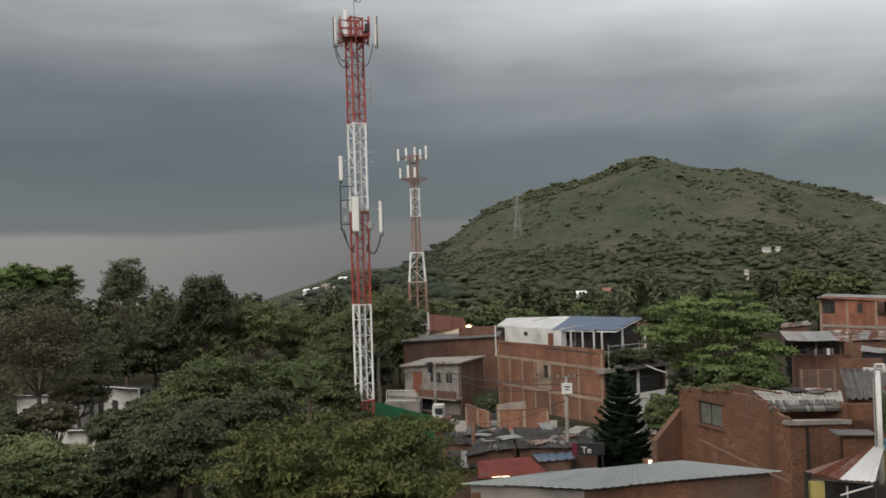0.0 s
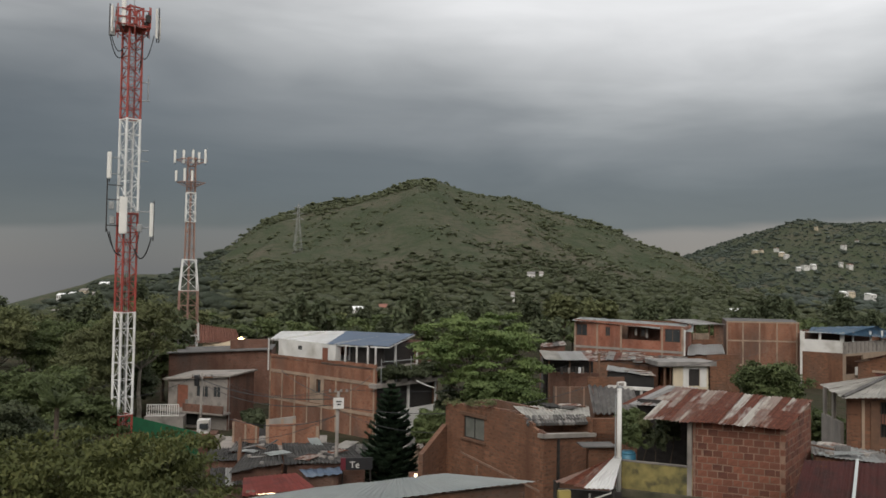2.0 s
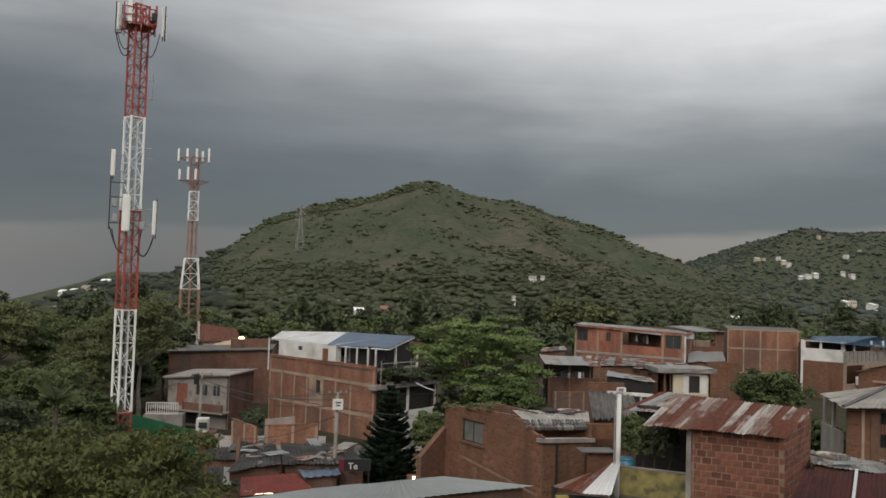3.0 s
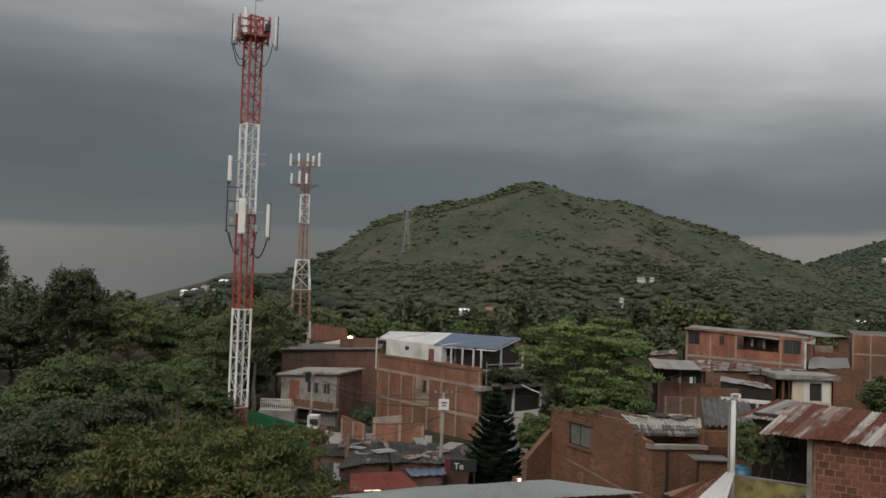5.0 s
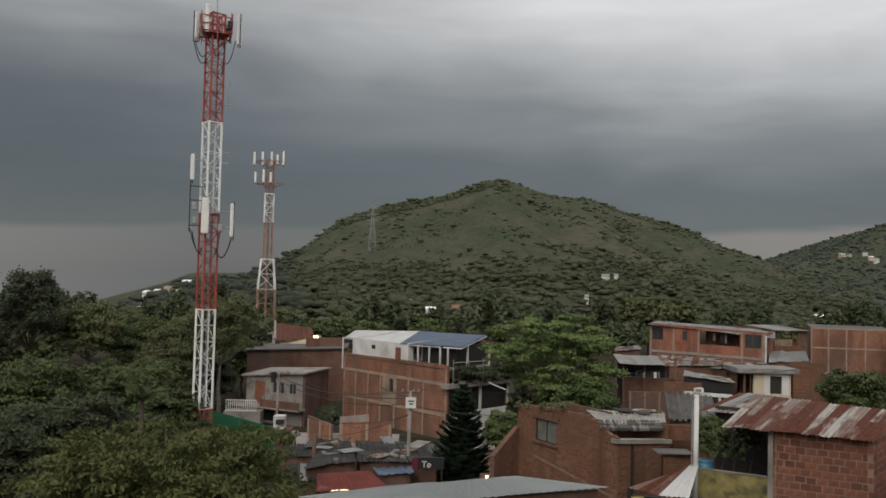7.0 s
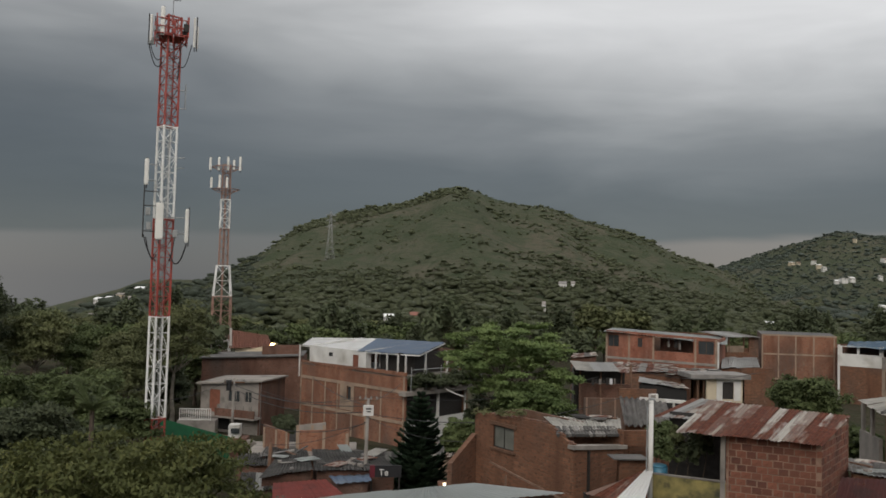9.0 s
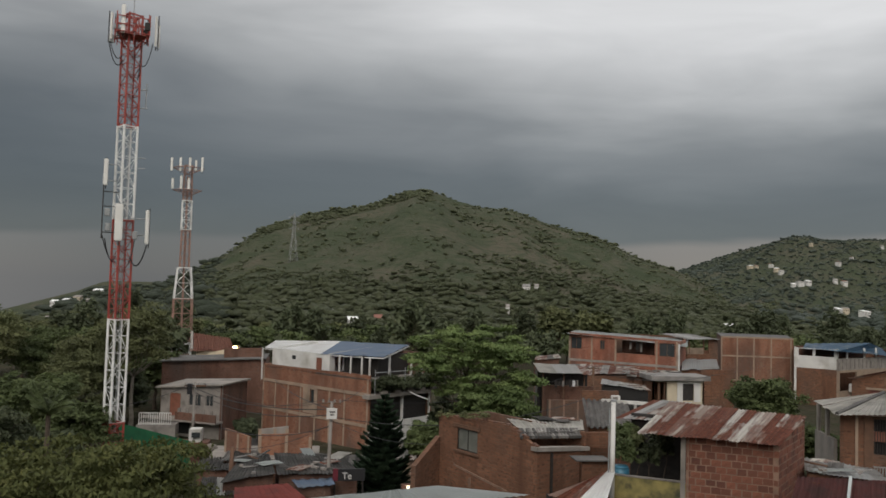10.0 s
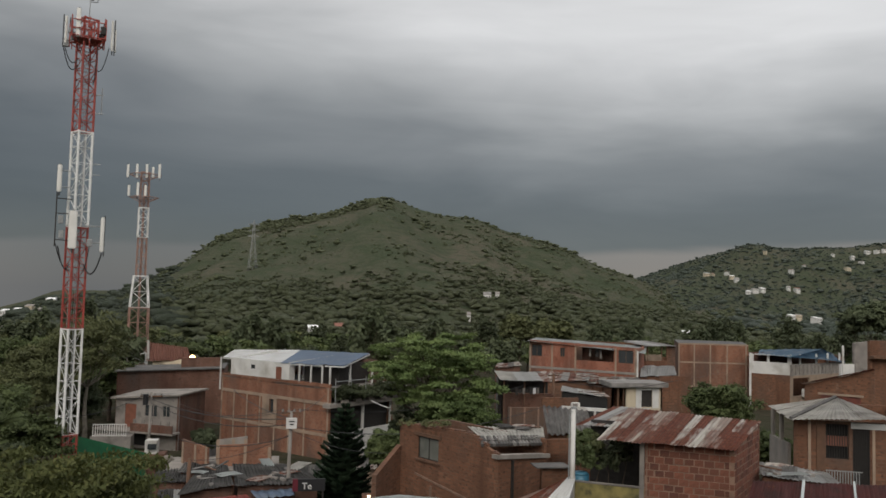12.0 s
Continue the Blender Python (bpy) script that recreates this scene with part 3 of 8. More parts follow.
def make_ground():
    xs = spread([(-3500, -600, 14), (-600, -260, 24), (-260, 460, 180), (460, 1500, 90), (1500, 3800, 14)])
    ys = spread([(-600, -20, 8), (-20, 220, 50), (220, 740, 120), (740, 1500, 60), (1500, 4500, 16)])
    gx, gy = np.meshgrid(xs, ys)
    gz = ground_z(gx, gy)
    verts = np.stack([gx, gy, gz], -1).reshape(-1, 3)
    w = len(xs)
    faces = [(j * w + i, j * w + i + 1, (j + 1) * w + i + 1, (j + 1) * w + i) for j in range(len(ys) - 1) for i in range(w - 1)]
    me = bpy.data.meshes.new("ground")
    me.from_pydata(verts.tolist(), [], faces)
    for p in me.polygons:
        p.use_smooth = True
    m, n, l, b = material("hill_grass", 0.95)
    col = mixed(n, l, noise_fac(n, l, 0.022, 0.38, 0.62, 6.0, (1, 0.5, 1)), (0.064, 0.072, 0.046), (0.086, 0.085, 0.060))
    col = mixed(n, l, noise_fac(n, l, 0.05, 0.46, 0.64, 8.0, (1, 0.5, 1.4)), col, (0.051, 0.064, 0.037))
    col = mixed(n, l, noise_fac(n, l, 0.011, 0.48, 0.60, 5.0, (1.2, 0.7, 1)), col, (0.099, 0.090, 0.066))
    col = mixed(n, l, noise_fac(n, l, 0.15, 0.46, 0.62, 8.0), col, (0.047, 0.060, 0.035))
    col = mixed(n, l, noise_fac(n, l, 0.6, 0.5, 0.75, 6.0), col, (0.075, 0.083, 0.049))
    # trodden earth among the houses
    co, sp, mr = n.new("ShaderNodeTexCoord"), n.new("ShaderNodeSeparateXYZ"), n.new("ShaderNodeMapRange")
    l.new(co.outputs["Object"], sp.inputs[0])
    l.new(sp.outputs["Y"], mr.inputs["Value"])
    for k, v in zip(("From Min", "From Max", "To Min", "To Max"), (150, 290, 1.0, 0.0)):
        mr.inputs[k].default_value = v
    earth = mixed(n, l, noise_fac(n, l, 0.7, 0.35, 0.65, 7.0), (0.060, 0.050, 0.036), (0.040, 0.044, 0.025))
    col = mixed(n, l, mr.outputs[0], col, earth)
    b.inputs["Specular IOR Level"].default_value = 0.05
    l.new(col, b.inputs["Base Color"])
    bumped(n, l, b, noise_fac(n, l, 0.35, 0.2, 0.8, 8.0), 0.9, 1.5)
    me.materials.append(m)
    tagged(new("ground", me), "grassy green and brown hillside and ground", "ground", kind="structure")


make_ground()


# ---- trees ----
def crown_mesh(name, seed, lobes, count, size, mat, droop=0.2, clump=0.2, clumps=15, long=1.8, hollow=0.4):
    """Many small leaves in clumps over lobes (centre and radii): an uneven crown with gaps."""
    r = np.random.RandomState(seed)
    lobes = np.array(lobes, float)
    weight = (lobes[:, 3] * lobes[:, 5]) ** 1.0
    k = r.choice(len(lobes), count, p=weight / weight.sum())
    dirs = r.normal(size=(len(lobes), clumps, 3))
    dirs /= np.linalg.norm(dirs, axis=-1, keepdims=True)
    dirs[..., 2] = np.where(dirs[..., 2] < -0.35, -dirs[..., 2], dirs[..., 2])
    depth = r.uniform(hollow, 1.05, size=(len(lobes), clumps, 1))
    j = r.randint(0, clumps, count)
    d = (dirs * depth)[k, j] + r.normal(size=(count, 3)) * (clump, clump, clump * 0.55)
    c = lobes[k, :3] + d * lobes[k, 3:]
    out = d / (np.linalg.norm(d, axis=1, keepdims=True) + 1e-6)
    nrm = out * 0.55 + (0, 0, 0.75) + r.normal(size=(count, 3)) * 0.5
    nrm /= np.linalg.norm(nrm, axis=1, keepdims=True)
    ax = np.cross(nrm, r.normal(size=(count, 3)))
    ax[:, 2] -= droop
    ax /= np.linalg.norm(ax, axis=1, keepdims=True)
    bx = np.cross(nrm, ax)
    s = size * r.uniform(0.6, 1.3, size=(count, 1))
    ax, bx = ax * s * long / 2, bx * s / 2
    fold = nrm * s * 0.12
    verts = np.stack([c - ax, c + bx * 0.9 + fold, c + ax, c - bx * 0.9 + fold], 1).reshape(-1, 3)
    me = bpy.data.meshes.new(name)
    me.vertices.add(len(verts))
    me.vertices.foreach_set("co", verts.ravel())
    tri = (np.arange(count)[:, None] * 4 + np.array([0, 1, 2, 0, 2, 3])).ravel()
    me.loops.add(len(tri))
    me.loops.foreach_set("vertex_index", tri)
    me.polygons.add(count * 2)
    me.polygons.foreach_set("loop_start", np.arange(count * 2) * 3)
    me.polygons.foreach_set("loop_total", np.full(count * 2, 3))
    me.update(calc_edges=True)
    me.materials.append(M[mat])
    return me


def lobes_of(seed, c, rx, rz, n, small=(0.38, 0.58), flat=0.0):
    rng = random.Random(seed)
    out = []
    rx, rz = rx * 0.82, rz * 0.82
    for i in range(n):
        a = i * 2.39996 + rng.uniform(-0.4, 0.4)
        h = 1 - 2 * (i + 0.5) / n
        h = h * 0.8 + 0.12
        w = math.sqrt(max(0.05, 1 - h * h)) * rng.uniform(0.5, 0.78)
        k = rng.uniform(*small)
        out.append((c[0] + rx * w * math.cos(a), c[1] + rx * w * math.sin(a), c[2] + rz * h * 0.66, rx * k, rx * k, rz * k * (1 - flat)))
    out.append((c[0], c[1], c[2] - rz * 0.05, rx * 0.6, rx * 0.6, rz * 0.6))
    return out


def trunk_mesh(seed, base, lobes, radius, fork=0.6):
    """A tapered trunk with limbs that reach into the lobes."""
    rng = random.Random(seed)
    bm = bmesh.new()
    base = Vector(base)
    mid = sum((Vector(l[:3]) for l in lobes), Vector()) / len(lobes)
    top = base.lerp(mid, fork) + Vector((rng.uniform(-.2, .2), rng.uniform(-.2, .2), 0))
    prev, pr = base - Vector((0, 0, 0.3)), radius * 1.25
    for k in range(1, 5):
        q = base.lerp(top, k / 4) + Vector((rng.uniform(-1, 1), rng.uniform(-1, 1), 0)) * radius * 0.4
        r = radius * (1 - 0.1 * k)
        tube(bm, prev, q, pr, r, 9)
        prev, pr = q, r
    for l in lobes:
        end = Vector(l[:3])
        elbow = prev.lerp(end, 0.5) + Vector((rng.uniform(-.1, .1), rng.uniform(-.1, .1), rng.uniform(-0.25, 0.05))) * (end - prev).length
        tube(bm, prev, elbow, pr * 0.4, pr * 0.24, 6)
        tube(bm, elbow, end, pr * 0.24, pr * 0.08, 5)
        for _ in range(3):
            tip = end + Vector((rng.uniform(-1, 1) * l[3], rng.uniform(-1, 1) * l[4], rng.uniform(-0.2, 0.9) * l[5])) * 0.85
            tube(bm, elbow.lerp(end, 0.75), tip, pr * 0.12, pr * 0.03, 4)
    return bm


def tree(name, label, centre, rx, rz, leaf, count, size, seed, lobes=9, radius=0.22, bark="bark", group="", flat=0.0, base=None, category="tree", small=(0.27, 0.46), **crown):
    x, y, z = centre
    g = float(ground_z(x, y)) if base is None else base
    ls = lobes_of(seed, centre, rx, rz, lobes + 5, small, flat)
    t = thing(name, label, category, (x, y, g), group)
    part("trunk", trunk_mesh(seed, (x, y, g), ls, radius), bark, t)
    under(new("crown", crown_mesh("crown", seed, ls, count, size, leaf, **crown)), t)
    return t


tree("mango_tree", "large round mango tree with drooping yellow-green leaves", (-8.52, 30.00, 4.93), 6.3, 4.1, "leaf_mango", 54000, 0.112, 3, 22, 0.3, droop=0.6, long=2.0, clumps=16, clump=0.13)
LEFT = "trees on the wooded side"
tree("shade_tree", "dense dark green tree among the woods", (-17.16, 44.00, 4.22), 3.6, 3.4, "leaf_dark", 25500, 0.13, 11, 11, 0.25, group=LEFT)
tree("shade_tree", "broad dark green tree among the woods", (-20.89, 42.00, 3.77), 4.0, 3.4, "leaf_dark", 25500, 0.13, 12, 11, 0.25, group=LEFT)
tree("shade_tree", "bright green leafy crown above darker trees", (-22.76, 50.00, 5.28), 4.6, 3.0, "leaf", 22100, 0.15, 13, 10, 0.25, group=LEFT)
tree("shade_tree", "mid green tree beside the mast", (-19.03, 56.00, 4.69), 4.6, 3.6, "leaf", 20400, 0.15, 14, 10, 0.25, group=LEFT)
tree("shade_tree", "low dark tree at the garden edge", (-18.56, 38.00, 4.56), 3.6, 3.2, "leaf_dark", 20400, 0.12, 15, 10, 0.22, group=LEFT)
tree("shade_tree", "low green tree in front of a white house", (-25.46, 36.00, 3.65), 4.4, 2.7, "leaf_olive", 22100, 0.12, 16, 10, 0.22, group=LEFT)
tree("shade_tree", "small dark tree before a white house", (-26.73, 50.00, 3.78), 2.8, 2.6, "leaf_dark", 13600, 0.13, 17, 9, 0.2, group=LEFT)
tree("dry_tree", "brown half-bare tree with thin dry foliage", (-36.13, 52.00, 8.37), 4.6, 4.6, "leaf_dry", 12750, 0.13, 18, 12, 0.24, "bark", LEFT, clump=0.34)
tree("tall_tree", "tall dark tree with a clear uneven outline", (-35.77, 78.00, 8.98), 4.2, 5.6, "leaf_dark", 18700, 0.17, 19, 12, 0.3, group=LEFT)
tree("tall_tree", "dark mass of trees below a taller crown", (-40.46, 76.00, 5.52), 6.0, 4.8, "leaf_dark", 22100, 0.19, 20, 12, 0.3, group=LEFT)
tree("feathery_tree", "thin feathery tree with sky showing through", (-45.48, 80.00, 12.0), 3.6, 4.3, "leaf_dark", 9000, 0.15, 21, 14, 0.26, group=LEFT, clump=0.2, clumps=12)
tree("rain_tree", "flat-topped light green tree", (-60.6, 84.00, 12.9), 3.6, 3.0, "leaf_bright", 16000, 0.18, 22, 12, 0.3, group=LEFT)
tree("rain_tree", "flat-topped light green tree", (-58.6, 88.00, 12.2), 3.2, 3.0, "leaf", 14000, 0.18, 23, 11, 0.3, group=LEFT)
tree("shade_tree", "dark leafy tree behind a dry one", (-56.88, 82.00, 9.48), 6.5, 4.2, "leaf_dark", 18700, 0.20, 24, 11, 0.3, group=LEFT)
tree("olive_tree", "dusty olive-green tree with a soft crown", (-31.75, 82.00, 6.81), 4.4, 4.2, "leaf_olive", 18700, 0.16, 25, 11, 0.25, "bark_pale", LEFT)
tree("olive_tree", "dusty olive-green tree with a soft crown", (-27.46, 86.00, 5.13), 4.4, 4.6, "leaf", 18700, 0.16, 26, 11, 0.25, "bark_pale", LEFT)
tree("olive_tree", "olive-green tree with pale bare trunks", (-17.29, 76.00, 7.65), 4.4, 4.4, "leaf_olive", 16150, 0.15, 27, 11, 0.22, "bark_pale", LEFT)
tree("olive_tree", "olive-green tree behind the lattice mast", (-21.17, 74.00, 5.86), 4.2, 4.0, "leaf_olive", 16150, 0.15, 28, 11, 0.22, "bark_pale", LEFT)
tree("shade_tree", "dark tree in the shade below olive crowns", (-18.85, 80.00, 2.57), 3.4, 3.2, "leaf_dark", 13600, 0.16, 29, 10, 0.2, "bark_pale", LEFT)
tree("shade_tree", "dark undergrowth tree behind a mango", (-15.21, 46.00, 3.88), 2.6, 1.9, "leaf_dark", 8000, 0.16, 30, 9, 0.2, group=LEFT)
tree("leafy_tree", "fresh green spreading tree among brick houses", (10.68, 57.00, 7.86), 6.9, 5.4, "leaf_bright", 34000, 0.14, 31, 36, 0.24, clumps=6, flat=0.45, hollow=0.45, small=(0.17, 0.33), clump=0.17)
tree("round_tree", "dense round dark green tree behind a brick hut", (28.86, 50.00, 6.29), 3.3, 2.7, "leaf", 20000, 0.13, 32, 10, 0.18)


for k, (spot, rx, rz, leaf, label) in enumerate((
        ((-35.56, 46.00, 3.01), 4.2, 3.6, "leaf_dark", "dark tree at the edge of the wood"), ((-22.06, 38.00, 3.14), 3.4, 2.6, "leaf_dark", "low dark tree below the white house"),
        ((-18.86, 46.00, 3.70), 3.6, 3.2, "leaf", "mid green tree behind the mango"), ((-21.30, 60.00, 4.20), 3.8, 3.2, "leaf_dark", "dark tree behind thin wires"),
        ((-24.57, 54.00, 5.18), 3.8, 3.0, "leaf", "green tree with brighter top leaves"), ((-20.05, 70.00, 4.62), 3.4, 3.6, "leaf_olive", "olive tree near the mast"),
        ((-41.55, 66.00, 5.18), 4.2, 3.4, "leaf_dark", "dark tree above a white gable"), ((-46.78, 60.00, 4.89), 4.4, 4.4, "leaf_dry", "brown dry tree at the wood's edge"),
        ((-14.55, 36.00, 3.46), 3.0, 2.4, "leaf_dark", "shaded low tree beside the mango"), ((-14.59, 52.00, 4.28), 2.8, 2.2, "leaf", "small green tree by the mast foot"),
        ((-35.76, 56.00, 4.54), 3.0, 2.2, "leaf_dry", "thin brownish tree between houses"), ((26.21, 41.00, 5.41), 1.6, 1.6, "leaf", "green shrub beside a lean-to"), ((-32.46, 48.00, 4.20), 2.2, 1.7, "leaf_dry", "thin brown shrub tree in front of a house"), ((-26.63, 46.00, 4.05), 2.6, 1.8, "leaf_dark", "dark garden tree by a white house"), ((-35.13, 47.00, 3.68), 2.2, 1.6, "leaf_dark", "dark garden shrub tree"), ((-23.07, 33.00, 3.98), 3.0, 1.8, "leaf", "near green bushy tree"), ((11.08, 52.00, 5.79), 3.4, 1.9, "leaf_bright", "low green tree behind the old brick house"), ((9.6, 61.00, 3.4), 2.6, 2.4, "leaf_dark", "dark tree between the brick houses"), ((29.3, 42.0, 4.6), 1.9, 1.7, "leaf", "green shrub behind a rusty roof"), ((5.54, 45.00, 4.88), 1.3, 1.6, "leaf", "green shrub beside the ruined wall"), ((-5.65, 60.00, 2.86), 1.2, 1.2, "leaf_dark", "dark shrub between brick walls"))):
    tree("shade_tree", label, spot, rx, rz, leaf, 16000 if leaf != "leaf_dry" else 8000, 0.14, 300 + k, 10, 0.2, "bark", LEFT)


def norfolk_pine(at, top):
    """A straight stem with tiers of drooping branches, each carrying upturned sprays."""
    rng = random.Random(5)
    g = float(ground_z(at[0], at[1]))
    t = thing("norfolk_pine", "dark conical pine with tiered branches", "tree", (at[0], at[1], g))
    bm = bmesh.new()
    tube(bm, (at[0], at[1], g - 0.2), (at[0], at[1], top), 0.2, 0.02, 8)
    part("trunk", bm, "bark", t)
    high = top - g - 1.0
    for tier in range(19):
        f = tier / 18.0
        z = g + 1.0 + high * (f ** 0.92)
        reach = 1.95 * (1 - f) ** 0.75 + 0.15
        bm = bmesh.new()
        for k in range(9):
            a = k * math.tau / 9 + tier * 0.9 + rng.uniform(-.15, .15)
            d = Vector((math.cos(a), math.sin(a), 0))
            side = Vector((-d.y, d.x, 0))
            p, ln = Vector((at[0], at[1], z)), reach * rng.uniform(0.82, 1.1)
            pts = [p + d * ln * s + Vector((0, 0, -0.16 * ln * math.sin(s * 3.0) + 0.22 * ln * s * s)) for s in (0, .25, .5, .75, 1)]
            for u, v in zip(pts, pts[1:]):
                tube(bm, u, v, 0.035, 0.025, 4)
                for h in range(12):
                    c = u.lerp(v, h / 12)
                    for sd in (-1, 1):
                        tip = c + side * sd * ln * 0.25 * rng.uniform(0.5, 1.1) + d * 0.14 + Vector((0, 0, rng.uniform(0.05, 0.24)))
                        q = [bm.verts.new(w) for w in (c - d * 0.08, c + d * 0.08 + Vector((0, 0, 0.03)), tip)]
                        bm.faces.new(q)
                        bm.faces.new([bm.verts.new(w) for w in (c - Vector((0, 0, 0.06)), c + Vector((0, 0, 0.06)), tip)])
        part("branch_tier", bm, "leaf_pine", t)


pine_top = (3.34, 46.00, 7.18)
norfolk_pine(pine_top, pine_top[2])


def palm(at, g, label, fronds=13, length=1.5, seed=1):
    rng = random.Random(seed)
    t = thing("palm", label, "palm", (at[0], at[1], g))
    bm = bmesh.new()
    tube(bm, (at[0], at[1], g - 0.2), at, 0.16, 0.11, 8)
    part("trunk", bm, "bark", t)
    for k in range(fronds):
        a = k * 2.4 + rng.uniform(-.2, .2)
        d, lean = Vector((math.cos(a), math.sin(a), 0)), rng.uniform(0.05, 0.6)
        side = Vector((-d.y, d.x, 0))
        pts = [Vector(at) + d * length * s * (0.5 + 0.5 * lean) + Vector((0, 0, length * (s * (1.1 - lean) - 0.7 * lean * s * s))) for s in np.linspace(0, 1, 8)]
        bm = bmesh.new()
        for u, v in zip(pts, pts[1:]):
            tube(bm, u, v, 0.02, 0.012, 4)
            for h in range(4):
                c = u.lerp(v, h / 4)
                for sd in (-1, 1):
                    tip = c + side * sd * 0.45 + d * 0.2 - Vector((0, 0, 0.14))
                    bm.faces.new([bm.verts.new(w) for w in (c, c + d * 0.07, tip)])
        part("frond", bm, "leaf", t)


palm_top = (-13.11, 41.00, 7.05)
palm(palm_top, 0.0, "pale green palm with upright fronds")


# the wood at the foot of the hill: a few kinds, repeated
def far_trees():
    rng = random.Random(77)
    kinds = []
    for i, (leaf, rx, rz, size, count) in enumerate((("leaf", 4.2, 3.2, 0.46, 1250), ("leaf_dark", 4.6, 4.2, 0.48, 1350), ("leaf_olive", 4.0, 3.2, 0.46, 1200), ("leaf", 4.4, 3.0, 0.46, 1250), ("leaf_dark", 3.4, 5.0, 0.46, 1200))):
        label = ("green broadleaf tree at the foot of the hill", "dark green tree at the foot of the hill", "olive-green tree at the foot of the hill",
                 "broad green tree at the foot of the hill", "tall dark tree at the foot of the hill")[i]
        kinds.append((leaf, rx, rz, size, count, label, []))
    spots = []
    while len(spots) < 225:
        y = 112 + 58 * rng.random()
        x = y * rng.uniform(-0.95, 1.1)
        spots.append((x, y))
    spots += [(-rng.uniform(0.2, 0.85) * y, y) for y in (rng.uniform(86, 114) for _ in range(34))]
    for x, y in spots:
        leaf, rx, rz, size, count, label, made = kinds[rng.randrange(5)]
        g = float(ground_z(x, y))
        s = rng.uniform(0.7, 1.15)
        if not made:
            made.append(tree("woodland_tree", label, (x, y, g + rz * 1.15), rx, rz, leaf, count, size, 200 + len(label), 8, 0.2, group="trees at the foot of the hill"))
        else:
            c = copy_thing(made[0], pose(x, y, g, 0, 0, rng.uniform(0, 360)))
            c.scale = (s, s, s * rng.uniform(0.9, 1.15))


far_trees()
tree("umbrella_tree", "flat spreading tree beyond the brick houses", (-15.11, 120.00, 5.07), 5.2, 1.4, "leaf", 4200, 0.4, 41, 9, 0.25)
tree("tall_tree", "tall brownish-green tree beyond the houses", (36.43, 125.00, 8.11), 4.0, 4.0, "leaf_olive", 6000, 0.45, 42, 10, 0.25)
tree("tall_tree", "tall brownish-green tree beyond the houses", (43.16, 128.00, 7.71), 4.0, 3.6, "leaf_olive", 6000, 0.45, 43, 10, 0.25)
tree("tall_tree", "dark tree behind a grey concrete house", (80.37, 100.00, 11.66), 5.0, 3.8, "leaf_dark", 8000, 0.4, 44, 10, 0.25)


def lumps(name, label, r, xs, ys, s, per, small=1.0):
    """Bushes of a few uneven rounded clumps each, resting on the ground."""
    g = (1 + 5 ** 0.5) / 2
    ico = np.array([(-1, g, 0), (1, g, 0), (-1, -g, 0), (1, -g, 0), (0, -1, g), (0, 1, g), (0, -1, -g), (0, 1, -g), (g, 0, -1), (g, 0, 1), (-g, 0, -1), (-g, 0, 1)]) / math.hypot(1, g)
    tri = [(i, j, k) for i, j, k in itertools.combinations(range(12), 3) if all(np.linalg.norm(ico[p] - ico[q]) < 1.1 for p, q in ((i, j), (j, k), (k, i)))]
    tri = np.array([(i, j, k) if np.dot(np.cross(ico[j] - ico[i], ico[k] - ico[i]), ico[i]) > 0 else (i, k, j) for i, j, k in tri]).ravel()
    m = len(xs)
    c = np.stack([xs, ys, ground_z(xs, ys) + 0.2 * s], -1)
    off = r.normal(size=(m, per, 3)) * (0.75, 0.75, 0.26)
    c = (c[:, None] + off * s[:, None, None]).reshape(-1, 1, 3)
    size = small * np.repeat(s, per)[:, None, None] * r.uniform(0.4, 1.0, size=(m * per, 1, 1))
    shape = ico[None] * r.uniform(0.5, 1.4, size=(m * per, 12, 1)) * np.array([1.2, 1.2, 0.58])
    verts = (c + shape * size).reshape(-1, 3)
    idx = (np.arange(m * per)[:, None] * 12 + tri).ravel()
    me = bpy.data.meshes.new(name)
    me.vertices.add(len(verts))
    me.vertices.foreach_set("co", verts.ravel())
    me.loops.add(len(idx))
    me.loops.foreach_set("vertex_index", idx)
    nf = len(idx) // 3
    me.polygons.add(nf)
    me.polygons.foreach_set("loop_start", np.arange(nf) * 3)
    me.polygons.foreach_set("loop_total", np.full(nf, 3))
    me.polygons.foreach_set("use_smooth", np.ones(nf, bool))
    me.update(calc_edges=True)
    me.materials.append(M[{"far_hill_scrub": "leaf_far_hill_hazed", "plain_trees": "leaf_far"}.get(name, "leaf_scrub")])
    tagged(new(name, me), label, "bushes", kind="stuff")


